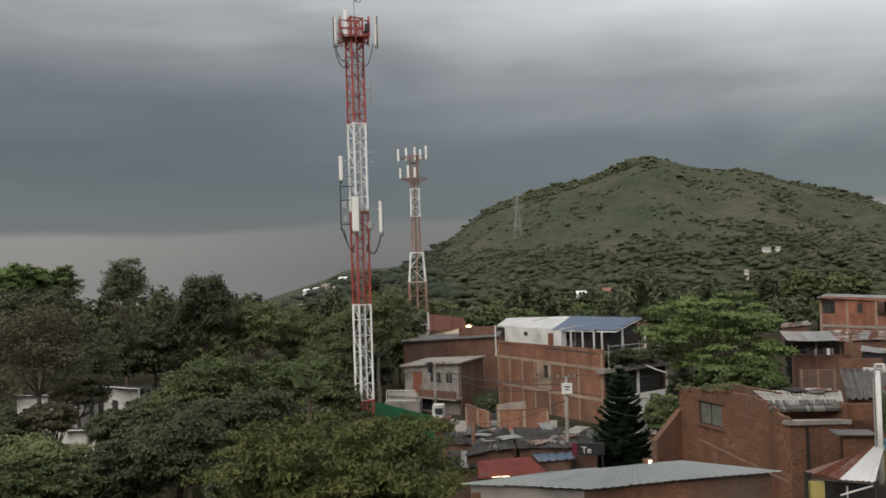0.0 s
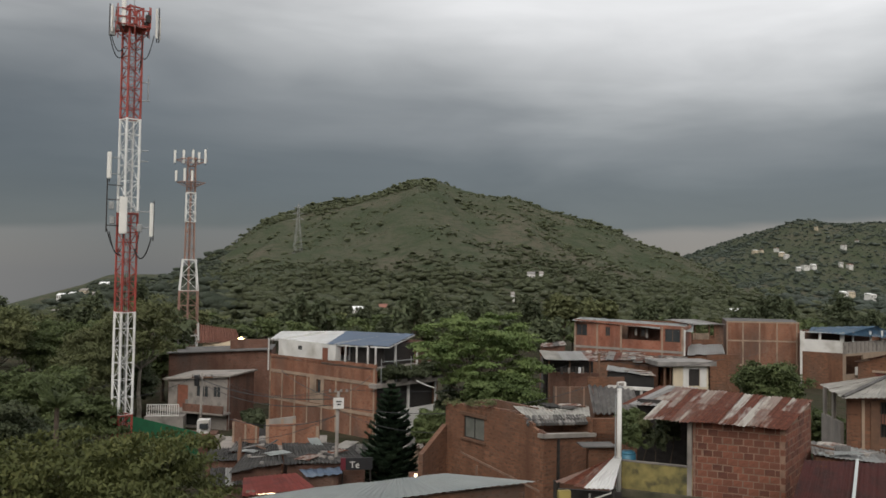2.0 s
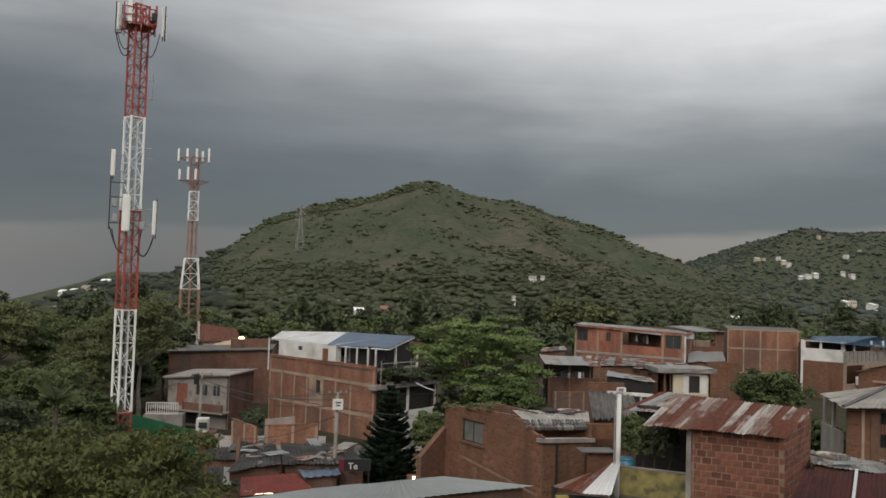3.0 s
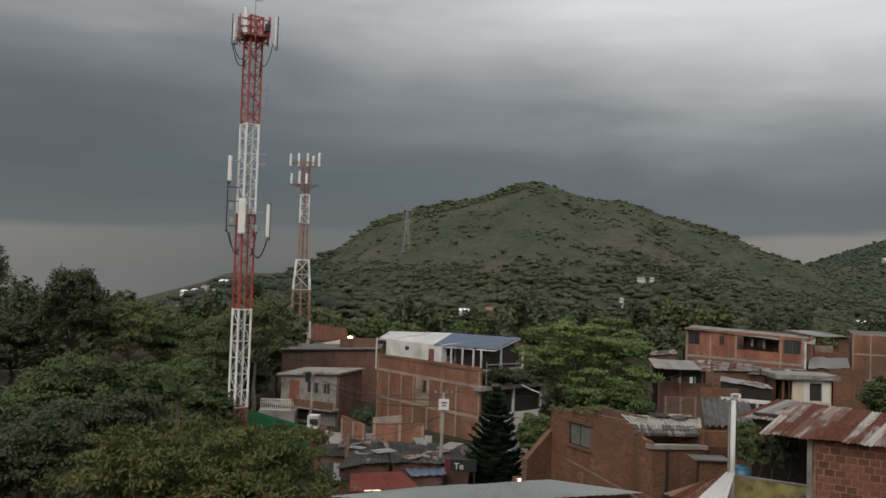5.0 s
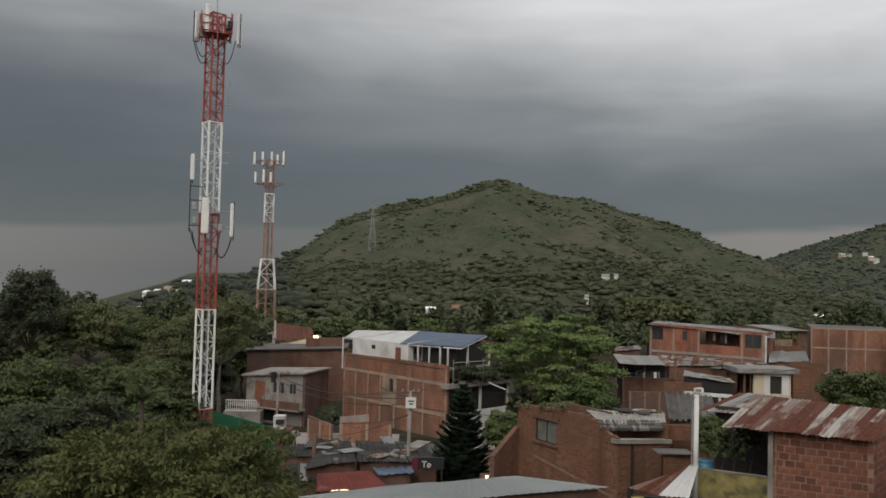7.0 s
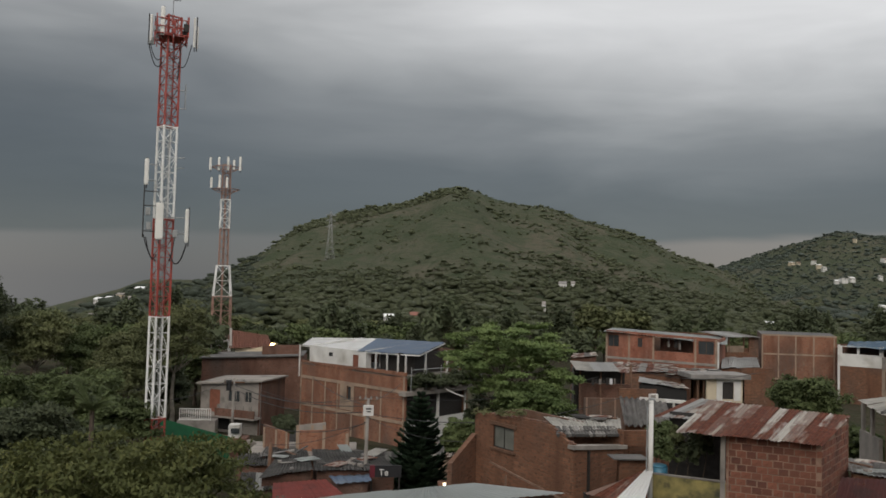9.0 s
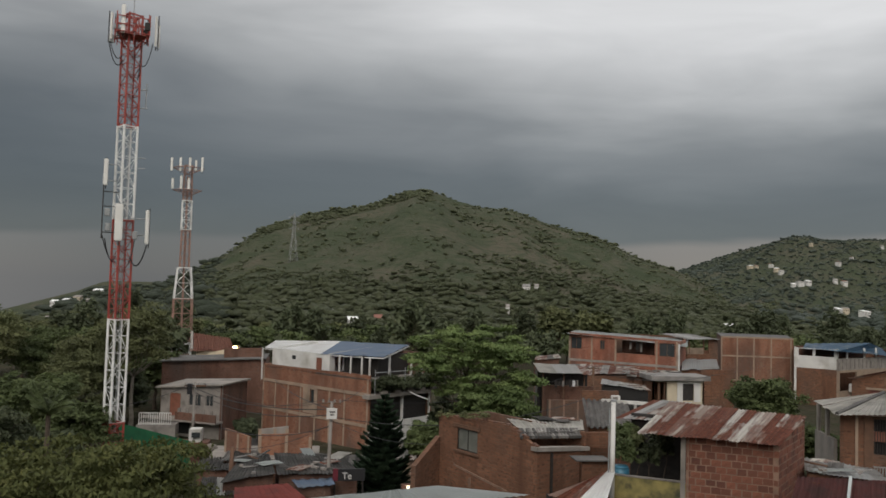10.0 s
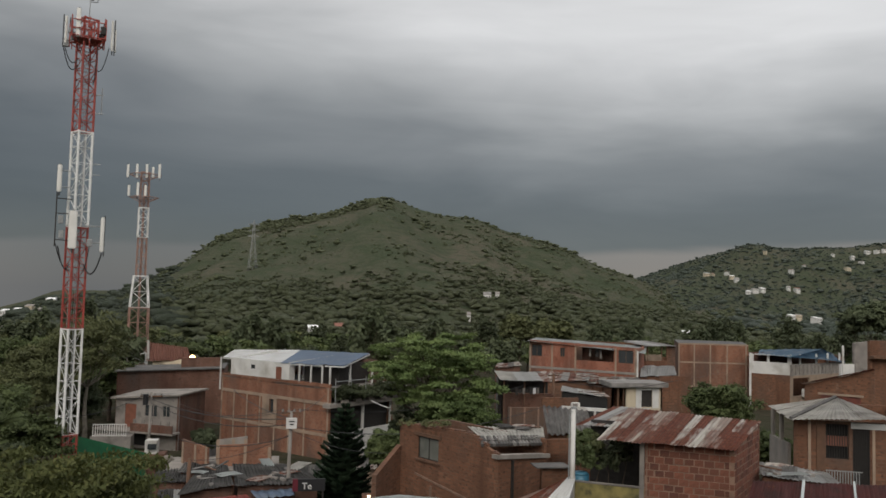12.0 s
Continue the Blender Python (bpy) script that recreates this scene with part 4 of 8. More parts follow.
def scrub():
    """Bushes and trees over the hillsides."""
    r = np.random.RandomState(9)
    n = 90000
    y = r.uniform(228, 725, n)
    x = r.uniform(-0.42, 0.62, n) * y
    rise, xc = (y - 215) / 485, x * 700 / np.clip(y, 420, 700)
    patch = np.sin(x / 27 + 1.3 + np.sin(y / 33)) * np.sin(y / 37 + x / 60) + 0.6 * np.sin(x / 9 + y / 14) * np.sin(y / 11 - x / 21)
    crest_wood = smooth01((rise - 0.80) / 0.06) * smooth01((xc + 75) / 20) * smooth01((92 - xc) / 14)
    crest_line = (rise > 0.965) * (0.10 + 0.8 * smooth01((xc - 196) / 10) * (np.sin(xc / 9.0) > -0.3))
    dens = 0.10 + 0.34 * np.clip(-spurs(x, y) - 0.1, 0, 1) + 0.75 * smooth01((0.50 - rise) / 0.34) + 0.25 * smooth01((xc - 140) / 70) + 0.3 * smooth01((-58 - xc) / 20)
    dens = dens * np.clip(0.55 + 0.8 * patch, 0.08, 1.3) + crest_wood + crest_line
    keep = r.rand(n) < dens
    x, y, big = x[keep][:18000], y[keep][:18000], (crest_wood + crest_line)[keep][:18000]
    far = 5600
    yf = r.uniform(760, 1330, far)
    xf = r.uniform(0.42, 0.98, far) * yf
    yp = 240 + 900 * r.rand(5600) ** 1.3
    xp = r.uniform(-0.66, -0.13, 5600) * yp
    yv = r.uniform(290, 770, 2600)
    xv = r.uniform(0.56, 1.0, 2600) * yv
    yf, xf = np.concatenate([yf, r.uniform(1180, 1700, 4200)]), np.concatenate([xf, np.zeros(4200)])
    xf[far:] = r.uniform(0.42, 0.68, 4200) * yf[far:]
    yf, xf = np.concatenate([yf, yv]), np.concatenate([xf, xv])
    yw = r.uniform(165, 300, 900)
    xw = r.uniform(-0.95, 1.05, 900) * yw
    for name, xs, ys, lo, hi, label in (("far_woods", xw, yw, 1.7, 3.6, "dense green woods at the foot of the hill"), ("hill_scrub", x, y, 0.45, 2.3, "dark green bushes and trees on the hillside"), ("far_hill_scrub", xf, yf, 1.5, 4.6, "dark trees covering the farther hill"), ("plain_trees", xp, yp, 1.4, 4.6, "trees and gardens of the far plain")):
        m = len(xs)
        s = lo + (hi - lo) * r.rand(m) ** 3.0
        if name == "hill_scrub":
            s = s * (1 + 0.75 * smooth01((380 - ys) / 120)) + 0.9 * np.clip(big, 0, 1) * r.rand(m)
            near = ys < 400
            lumps("hill_bushes", "green bushes and small trees on the lower slope", r, xs[near], ys[near], s[near], 4, 0.66)
            lumps(name, label, r, xs[~near], ys[~near], s[~near], 2)
        elif name == "far_woods":
            lumps(name, label, r, xs, ys, s * np.where(xs / ys < -0.16, 0.55, 1.0), 8, 0.8)
        else:
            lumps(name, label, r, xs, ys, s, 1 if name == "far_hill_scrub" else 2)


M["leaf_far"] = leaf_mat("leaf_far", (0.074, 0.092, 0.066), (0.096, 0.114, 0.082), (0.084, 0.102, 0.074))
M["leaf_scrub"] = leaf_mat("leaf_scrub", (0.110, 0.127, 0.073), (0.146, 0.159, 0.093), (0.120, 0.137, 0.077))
# farther hill: distance haze mixed into the leaf colour, paler and bluer
M["leaf_far_hill_hazed"] = leaf_mat("leaf_far_hill_hazed", (0.102, 0.127, 0.102), (0.137, 0.161, 0.132), (0.112, 0.139, 0.112))
for k in ("leaf_scrub", "leaf_far_hill_hazed", "leaf_far"):
    tree_of = M[k].node_tree
    bumped(tree_of.nodes, tree_of.links, tree_of.nodes["Principled BSDF"], noise_fac(tree_of.nodes, tree_of.links, 2.2, 0.3, 0.7, 6.0), 0.9, 0.6)
scrub()


# ---- lattice masts ----
def lattice(parent, name, mat, z0, z1, w0, w1, at, turn, bay, leg=0.05, brace=0.025, label="", joined=False):
    """A section of a square mast: its top ring, with braces and four legs under it."""
    def corner(k, z):
        w = w0 + (w1 - w0) * (z - z0) / (z1 - z0)
        a = turn + math.pi / 4 + k * math.pi / 2
        return (at[0] + w * 0.7071 * math.cos(a), at[1] + w * 0.7071 * math.sin(a), z)

    n = max(1, round((z1 - z0) / bay))
    bm = bmesh.new()
    for k in range(4):
        tube(bm, corner(k, z1 - 0.06), corner(k + 1, z1 - 0.06), brace * 2, brace * 2, 4)
    lines = []
    for i in range(n):
        za, zb = z0 + (z1 - z0) * i / n, z0 + (z1 - z0) * (i + 1) / n
        for k in range(4):
            p, q = (k, k + 1) if (i + k) % 2 else (k + 1, k)
            lines += [(corner(k, za), corner(k + 1, za)), (corner(p, za), corner(q, zb))]
    if joined:
        for p, q in lines:
            tube(bm, p, q, brace, brace, 4)
    sec = part(name, bm, mat, parent, label)
    for p, q in [] if joined else lines:
        part("brace", tubes([(p, q)], brace, 4), mat, sec)
    for k in range(4):
        bm = bmesh.new()
        tube(bm, corner(k, z0), corner(k, z1), leg, leg, 6)
        part("leg", bm, mat, sec)
    return sec


def antenna(parent, at, high, wide, deep, turn):
    """A panel aerial with rounded edges, on a pipe behind it, with cable tails below."""
    bm = boxed(at, (wide, deep, high), turn)
    bmesh.ops.bevel(bm, geom=bm.edges[:], offset=min(wide, deep) * 0.28, segments=2, affect="EDGES")
    p = part("antenna_panel", bm, "panel", parent)
    back = Vector((-math.sin(turn), math.cos(turn), 0)) * (deep * 0.5 + 0.1)
    c = Vector(at) + back
    bm = bmesh.new()
    tube(bm, c - Vector((0, 0, high * 0.62)), c + Vector((0, 0, high * 0.55)), 0.035, 0.035, 6)
    for z in (-0.32, 0.32):
        tube(bm, c + Vector((0, 0, z * high)), Vector(at) + Vector((0, 0, z * high)), 0.03, 0.03, 5)
    part("mounting_pipe", bm, "iron", p)
    return p


def loop_cable(parent, p, q, drop, r=0.03):
    part("cable", sagging(p, q, drop, r, 12), "cable", parent)


def near_mast():
    x, y = -12.83, 52.0
    t = thing("cell_tower", "tall red and white lattice mast with panel antennas", "cell tower", (x, y, 0))
    turn = radians(41)
    for z0, z1, mat in ((0, 4.76, "red_steel"), (4.76, 11.07, "white_steel"), (11.07, 17.2, "red_steel"), (17.2, 23.06, "white_steel"), (23.06, 30.1, "red_steel")):
        lattice(t, "mast_section", mat, z0, z1, 0.86, 0.86, (x, y), turn, *((0.62, 0.075, 0.028) if mat == "red_steel" else (1.05, 0.082, 0.022)), "red painted lattice section" if mat == "red_steel" else "white painted lattice section")
    for k in range(2):
        part("feeder_cable", tubes([((x + 0.12 + 0.09 * k, y - 0.25, 0), (x + 0.12 + 0.09 * k, y - 0.25, 28))], 0.02, 5), "galv", t)
    part("ladder", tubes([((x - 0.2, y - 0.42, 0), (x - 0.2, y - 0.42, 29)), ((x + 0.02, y - 0.42, 0), (x + 0.02, y - 0.42, 29))] + [((x - 0.2, y - 0.42, 0.4 * k), (x + 0.02, y - 0.42, 0.4 * k)) for k in range(72)], 0.013, 4), "galv", t)
    # base concrete
    part("footing", boxed((x, y, 0.1), (2.0, 2.0, 0.5), turn), "concrete", t)
    # top platform: a square basket of rails on brackets
    zf, zr, w = 28.75, 29.95, 1.35
    ring = [(x + w * math.cos(a), y + w * math.sin(a)) for a in (k * math.pi / 2 + 1.1 for k in range(4))]
    for k in range(4):
        p, q = ring[k], ring[(k + 1) % 4]
        for z in (zf, zf + 0.45, zr - 0.25):
            part("rail", tubes([((*p, z), (*q, z))], 0.035, 5), "red_steel", t)
        for f in (0.0, 0.33, 0.66):
            c = (p[0] + (q[0] - p[0]) * f, p[1] + (q[1] - p[1]) * f)
            part("rail_post", tubes([((*c, zf - 0.1), (*c, zr - (0.25 if f else 0)))], 0.035, 5), "red_steel", t)
        part("bracket", tubes([((x, y, zf - 1.0), (*p, zf))], 0.04, 5), "red_steel", t)
        part("outrigger", tubes([((x, y, zf), (*p, zf))], 0.04, 5), "red_steel", t)
    rg = random.Random(17)
    for k in range(9):
        f, e = rg.random(), rg.randrange(4)
        p, q = ring[e], ring[(e + 1) % 4]
        c = (p[0] + (q[0] - p[0]) * f, p[1] + (q[1] - p[1]) * f)
        part("mounting_pipe", tubes([((*c, zf - rg.uniform(0.2, 0.7)), (*c, zr + rg.uniform(-0.2, 0.6)))], 0.032, 5), rg.choice(["iron", "galv", "red_steel"]), t)
        part("junction_box", boxed((c[0], c[1], zf + rg.uniform(0, 1.0)), (0.2, 0.16, 0.28), f), rg.choice(["iron", "galv", "red_steel"]), t)
    bm = bmesh.new()
    box(bm, (x, y, zf - 0.03), (1.5, 1.5, 0.05), 1.1 + math.pi / 4)
    part("platform_deck", bm, "red_steel", t)
    for c, high, wide, a in (((-13.14, 51.00, 29.54), 1.8, 0.24, 0.1), ((-13.95, 51.50, 29.2), 1.7, 0.13, 1.3), ((-11.30, 51.60, 29.05), 1.9, 0.12, -0.7), ((-11.48, 53.20, 29.2), 1.5, 0.12, 2.2), ((-14.11, 53.30, 29.71), 1.4, 0.12, 2.8)):
        antenna(t, c, high, wide, 0.14, a)
    for c in ((-13.95, 51.60, 28.41), (-11.78, 51.40, 29.24), (-12.18, 52.60, 29.15), (-13.47, 51.50, 28.84)):
        bm = boxed(c, (0.32, 0.22, 0.5), 0.4)
        bmesh.ops.bevel(bm, geom=bm.edges[:], offset=0.03, segments=1, affect="EDGES")
        part("radio_unit", bm, "iron" if c[0] > x else "galv", t)
    part("lightning_rod", tubes([((x + 0.05, y, 30.0), (x + 0.05, y, 32.6))], 0.03, 5), "galv", t)
    bm = tubes([((x + 0.05, y, 31.2), (x + 0.5, y, 31.2)), ((x + 0.5, y, 31.2), (x + 0.5, y, 31.5))], 0.02, 5)
    box(bm, (x + 0.5, y, 31.5), (0.16, 0.16, 0.2))
    box(bm, (x + 0.18, y, 31.4), (0.14, 0.14, 0.2))
    part("obstruction_light", bm, "iron", t)
    loop_cable(t, (x - 1.3, y - 0.3, 28.3), (x - 0.5, y, 27.2), 0.8)
    loop_cable(t, (x - 1.15, y - 0.5, 28.2), (x - 0.5, y, 27.6), 0.6)
    loop_cable(t, (x + 1.35, y - 0.3, 28.3), (x + 0.5, y, 27.2), 0.8)
    loop_cable(t, (x + 0.75, y - 0.5, 28.4), (x + 0.45, y, 26.0), 0.5)
    # middle aerials on arms
    for c, high, wide in (((-13.78, 51.20, 20.04), 1.65, 0.25), ((-12.81, 50.90, 16.96), 2.25, 0.46), ((-11.23, 51.30, 16.75), 2.1, 0.24)):
        antenna(t, c, high, wide, 0.16, 0.15 if c[0] < x + 0.5 else -0.5)
        for dz in (-0.5, 0.5):
            part("mount_arm", tubes([((c[0], c[1] + 0.15, c[2] + dz), (x + (0.3 if c[0] > x else -0.3), y - 0.3, c[2] + dz))], 0.035, 5), "galv", t)
    pl = (-13.92, 51.40, 18.16)
    part("mounting_pipe", tubes([((pl[0], pl[1], pl[2] - 2.2), (pl[0], pl[1], pl[2] + 2.0))], 0.04, 6), "iron", t)
    for dz in (-1.8, -0.2, 0.7):
        part("mount_arm", tubes([((pl[0], pl[1], pl[2] + dz), (x - 0.3, y - 0.2, pl[2] + dz))], 0.03, 5), "iron", t)
    for px in ((-13.62, 51.30, 17.58), (-13.55, 51.30, 16.68), (-11.94, 51.30, 16.22)):
        bm = boxed(px, (0.3, 0.2, 0.48), 0.2)
        bmesh.ops.bevel(bm, geom=bm.edges[:], offset=0.03, segments=1, affect="EDGES")
        part("radio_unit", bm, "galv", t)
    a, b = (-13.70, 51.30, 15.98), (-13.08, 51.60, 14.93)
    loop_cable(t, a, b, 0.7, 0.035)
    loop_cable(t, (-13.88, 51.40, 16.16), (-13.03, 51.60, 14.56), 0.5, 0.03)
    loop_cable(t, (-11.22, 51.30, 15.63), (-12.28, 51.60, 14.95), 0.9, 0.045)
    loop_cable(t, (-11.93, 51.30, 16.04), (-12.34, 51.60, 14.59), 0.4, 0.03)
    for py in (157, 188, 274, 292):
        c = (-12.01, 51.80, 25.38)
        z = {157: c[2], 188: c[2] - 1.16, 274: c[2] - 4.3, 292: c[2] - 4.95}[py]
        part("side_arm", tubes([((x + 0.4, y, z), (x + 1.15, y - 0.1, z))], 0.03, 5), "galv", t)
    part("side_pipe", tubes([((x + 1.05, y - 0.1, 24.2), (x + 1.05, y - 0.1, 25.8))], 0.03, 5), "galv", t)


def far_mast():
    x, y = -20.0, 115.0
    t = thing("cell_tower", "slimmer red and white lattice mast farther off", "cell tower", (x, y, 0))
    for z0, z1, w0, w1, mat in ((0, 3.5, 2.5, 2.5, "dull_steel"), (3.5, 5.0, 2.5, 2.5, "white_steel"), (5.0, 11.1, 2.5, 2.4, "dull_steel"), (11.1, 15.4, 2.4, 1.7, "white_steel"), (15.4, 20.6, 1.2, 1.1, "dull_steel"),
                                (20.6, 24.7, 1.25, 1.2, "white_steel"), (24.7, 29.6, 1.1, 1.0, "dull_steel")):
        lattice(t, "mast_section", mat, z0, z1, w0, w1, (x, y), 0.25, 1.9 if w0 > 2 else 1.3, 0.09, 0.045)
    part("feeder_cable", tubes([((x, y - 0.2, 1), (x, y - 0.2, 28))], 0.16, 6), "dull_steel", t)
    for z, w in ((29.2, 2.1), (26.1, 1.9)):
        for k in range(6):
            a, b = k * math.tau / 6, (k + 1) * math.tau / 6
            p, q = (x + w * math.cos(a), y + w * math.sin(a), z), (x + w * math.cos(b), y + w * math.sin(b), z)
            part("rail", tubes([(p, q)], 0.07, 5), "dull_steel", t)
            part("bracket", tubes([(p, (x, y, z - 0.9))], 0.05, 4), "dull_steel", t)
    for c, h in (((-22.08, 114.00, 29.54), 1.8), ((-20.82, 113.50, 29.51), 1.9), ((-19.57, 113.50, 29.55), 1.9), ((-18.01, 114.00, 29.67), 2.0), ((-19.18, 116.00, 29.76), 1.5), ((-21.86, 114.00, 26.88), 1.5), ((-20.64, 113.50, 27.01), 1.9), ((-19.64, 113.50, 26.88), 1.5)):
        antenna(t, c, h, 0.3, 0.2, 0.0)


near_mast()
far_mast()


def pylon(at, high):
    g = float(ground_z(at[0], at[1]))
    t = thing("power_pylon", "thin grey lattice pylon on the hillside", "pylon", (at[0], at[1], g), "hillside pylons")
    lattice(t, "pylon_body", "galv", g - 1, g + high * 0.6, high * 0.17, high * 0.06, at, 0.3, high / 9, 0.09, 0.05, joined=True)
    lattice(t, "pylon_head", "galv", g + high * 0.6, g + high, high * 0.06, high * 0.02, at, 0.3, high / 14, 0.08, 0.045, joined=True)
    for f in (0.68, 0.8, 0.92):
        part("cross_arm", tubes([((at[0] - high * 0.11, at[1], g + f * high), (at[0] + high * 0.11, at[1], g + f * high)), ((at[0] - high * 0.11, at[1], g + f * high), (at[0], at[1], g + (f + 0.05) * high)), ((at[0] + high * 0.11, at[1], g + f * high), (at[0], at[1], g + (f + 0.05) * high))], 0.12, 4), "galv", t)




# ---- the three-storey brick house with the white and blue roof ----
def brick_block_house():
    L, R, Rr, Lb = (-5.72, 76.0), (3.5, 65.5), (9.2, 70.5), (-0.02, 81.0)
    t = thing("brick_house", "three-storey unplastered brick house with concrete frame", "house", (*L, 0))
    front = Line(L, R)
    n = front.long
    zs = (0.0, 2.2, 4.7, 6.15)
    hole = (0.475 * n, 0.515 * n, 3.3, 4.45)
    part("wall", wall_mesh(front, -0.3, 6.15, 6.3, 0.15, [hole]), "brick", t)
    right = Line(R, Rr)
    part("wall", wall_mesh(right, -0.3, 1.0, None, 0.15), "white", t, "white painted wall")
    part("wall", wall_mesh(right, 1.0, 2.35, None, 0.2), "white", t, "white painted parapet")
    closed(t, [Rr, Lb, L], -0.3, 6.15, "brick_old")
    for k, f in enumerate((0.004, 0.13, 0.26, 0.385, 0.525, 0.655, 0.79, 0.985)):
        bm = bmesh.new()
        front.slab(bm, f * n - 0.085, f * n + 0.085, -0.3, 4.7 if 0.02 < f < 0.95 else 6.0, 0.004, 0.03)
        part("column", bm, "concrete_tan", t)
    for z in (2.2, 4.7):
        bm = bmesh.new()
        front.slab(bm, 0.0, n + 0.1, z - 0.13, z + 0.13, 0.006, 0.05)
        part("beam", bm, "concrete_tan", t)
    bm = bmesh.new()
    for a, b, c, d in ((0.41, 0.475, 2.4, 4.6), (0.515, 0.545, 2.4, 4.6), (0.475, 0.515, 2.4, 3.3), (0.475, 0.515, 4.45, 4.6)):
        front.slab(bm, a * n, b * n, c, d, 0.01, 0.045)
    part("window_surround", bm, "concrete_tan", t, "bare cement surround")
    window(t, front, *hole, "wood", 0, 0, 0.11)
    # upper terrace and its low brick parapet
    for z in (4.7, 6.0):
        bm = bmesh.new()
        q = [(*L, z), (*R, z), (*Rr, z), (*Lb, z)]
        hexa(bm, [(p[0], p[1], z - 0.18) for p in q] + q)
        part("floor_slab", bm, "concrete", t)
    part("terrace_beam", (lambda bm: (right.slab(bm, -0.5, right.long + 0.3, 4.45, 4.75, -0.3, 0.5), bm)[1])(bmesh.new()), "concrete", t)
    for f in (0.52, 0.98):
        bm = bmesh.new()
        right.slab(bm, f * right.long - 0.09, f * right.long + 0.09, 2.3, 4.6, -0.18, 0.0)
        part("column", bm, "white", t)
    bm = bmesh.new()
    right.slab(bm, -0.3, right.long, 4.75, 4.78, -0.3, 0.45)
    part("terrace_edge", bm, "concrete", t)
    # added dark panel: the shade of the deep terrace, as a surface
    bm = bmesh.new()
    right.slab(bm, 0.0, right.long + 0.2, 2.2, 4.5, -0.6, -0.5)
    part("dark_screen", bm, "iron", t, "dark panel standing in for shade behind the terrace")
    # doorways as flat near-black panels, their inner shade only coloured on
    for k in range(3):
        bm = bmesh.new()
        s = 0.55 + k * 2.3
        right.slab(bm, s, s + 0.5, 0.0, 1.6, 0.004, 0.03)
        part("doorway", bm, "dark", t, "dark doorway")
    # open room behind the posts, its deep shade added as dark panels; railing over the planted terrace
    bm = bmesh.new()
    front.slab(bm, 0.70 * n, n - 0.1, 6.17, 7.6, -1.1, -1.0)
    part("dark_screen", bm, "iron", t, "dark panel standing in for shade behind the roof posts")
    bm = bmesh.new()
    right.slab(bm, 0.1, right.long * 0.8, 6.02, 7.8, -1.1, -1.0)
    part("dark_screen", bm, "iron", t, "dark panel standing in for shade behind the roof posts")
    part("rail", tubes([(right.at(0.1, 6.55, 0.5), right.at(right.long + 1.6, 6.5, 0.5))], 0.035, 5), "galv", t)
    for k in range(6):
        part("rail_post", tubes([(right.at(0.1 + k * 1.75, 4.7, 0.5), right.at(0.1 + k * 1.75, 6.8, 0.5))], 0.035, 5), "galv", t)
    # white room on the roof
    s0, s1 = 0.085 * n, 0.645 * n
    door = (0.52 * n, 0.575 * n, 6.2, 7.25)
    pane = (0.285 * n, 0.325 * n, 6.85, 7.2)
    part("wall", wall_mesh(front, 6.17, 7.62, 7.6, 0.12, [door, pane], s0, s1), "white", t, "white painted upper room wall")
    bm = bmesh.new()
    front.slab(bm, *door, -0.08, -0.04)
    part("door", bm, "door_brown", t, "small brown metal door")
    window(t, front, *pane, "iron", 0, 0, 0.08)
    side = Line(front.at(s1, 0)[:2], (Vector(front.at(s1, 0)[:2]) + (Vector(Rr) - Vector(R)) * 0.7))
    part("wall", wall_mesh(side, 6.17, 7.7, 8.1, 0.12, [(0.6, 1.6, 6.2, 7.4)]), "white", t)
    back_side = Line((Vector(front.at(s0, 0)[:2]) + (Vector(Rr) - Vector(R)) * 0.7), front.at(s0, 0)[:2])
    part("wall", wall_mesh(back_side, 6.17, 8.1, 7.6, 0.12), "white", t)
    rear = Line((Vector(R) + (Vector(Rr) - Vector(R)) * 0.75), (Vector(L) + (Vector(Rr) - Vector(R)) * 0.75))
    part("wall", wall_mesh(rear, 6.0, 8.0, 7.8, 0.12), "brick_dark", t)
    for f in (0.73, 0.83, 0.925, 0.99):
        bm = bmesh.new()
        front.slab(bm, f * n - 0.055, f * n + 0.055, 6.17, 7.68, -0.12, 0.0)
        part("roof_post", bm, "white", t)
    for f in (0.3, 0.65):
        bm = bmesh.new()
        right.slab(bm, f * right.long - 0.07, f * right.long + 0.07, 6.0, 7.9, -0.14, 0.0)
        part("roof_post", bm, "white", t)
    bm = bmesh.new()
    front.slab(bm, 0.0, 0.1, 4.7, 7.6, 0.2, 0.3)
    part("downpipe", bm, "white", t)
    A, J, B = (-5.75, 76.50, 7.55), (-0.53, 70.20, 7.60), (4.49, 65.00, 7.83)
    C, K, D = (7.27, 72.50, 8.31), (1.25, 78.50, 8.14), (-5.34, 85.00, 7.64)
    roof_sheets(t, (A, J, K, D), ["white_roof"], 7, 0.3, 0.02, steps=1, wobble=0.01)
    roof_sheets(t, (J, B, C, K), ["blue_roof"], 8, 0.3, 0.02, steps=1, wobble=0.01)
    bm = bmesh.new()
    for p, q in ((A, J), (J, B), (B, C)):
        tube(bm, Vector(p) - Vector((0, 0, 0.1)), Vector(q) - Vector((0, 0, 0.1)), 0.07, 0.07, 4)
    part("roof_edge_beam", bm, "white", t)
    part("cable_tail", sagging((6.86, 66.00, 4.96), (8.36, 66.00, 4.36), 0.05, 0.05), "white", t)


brick_block_house()


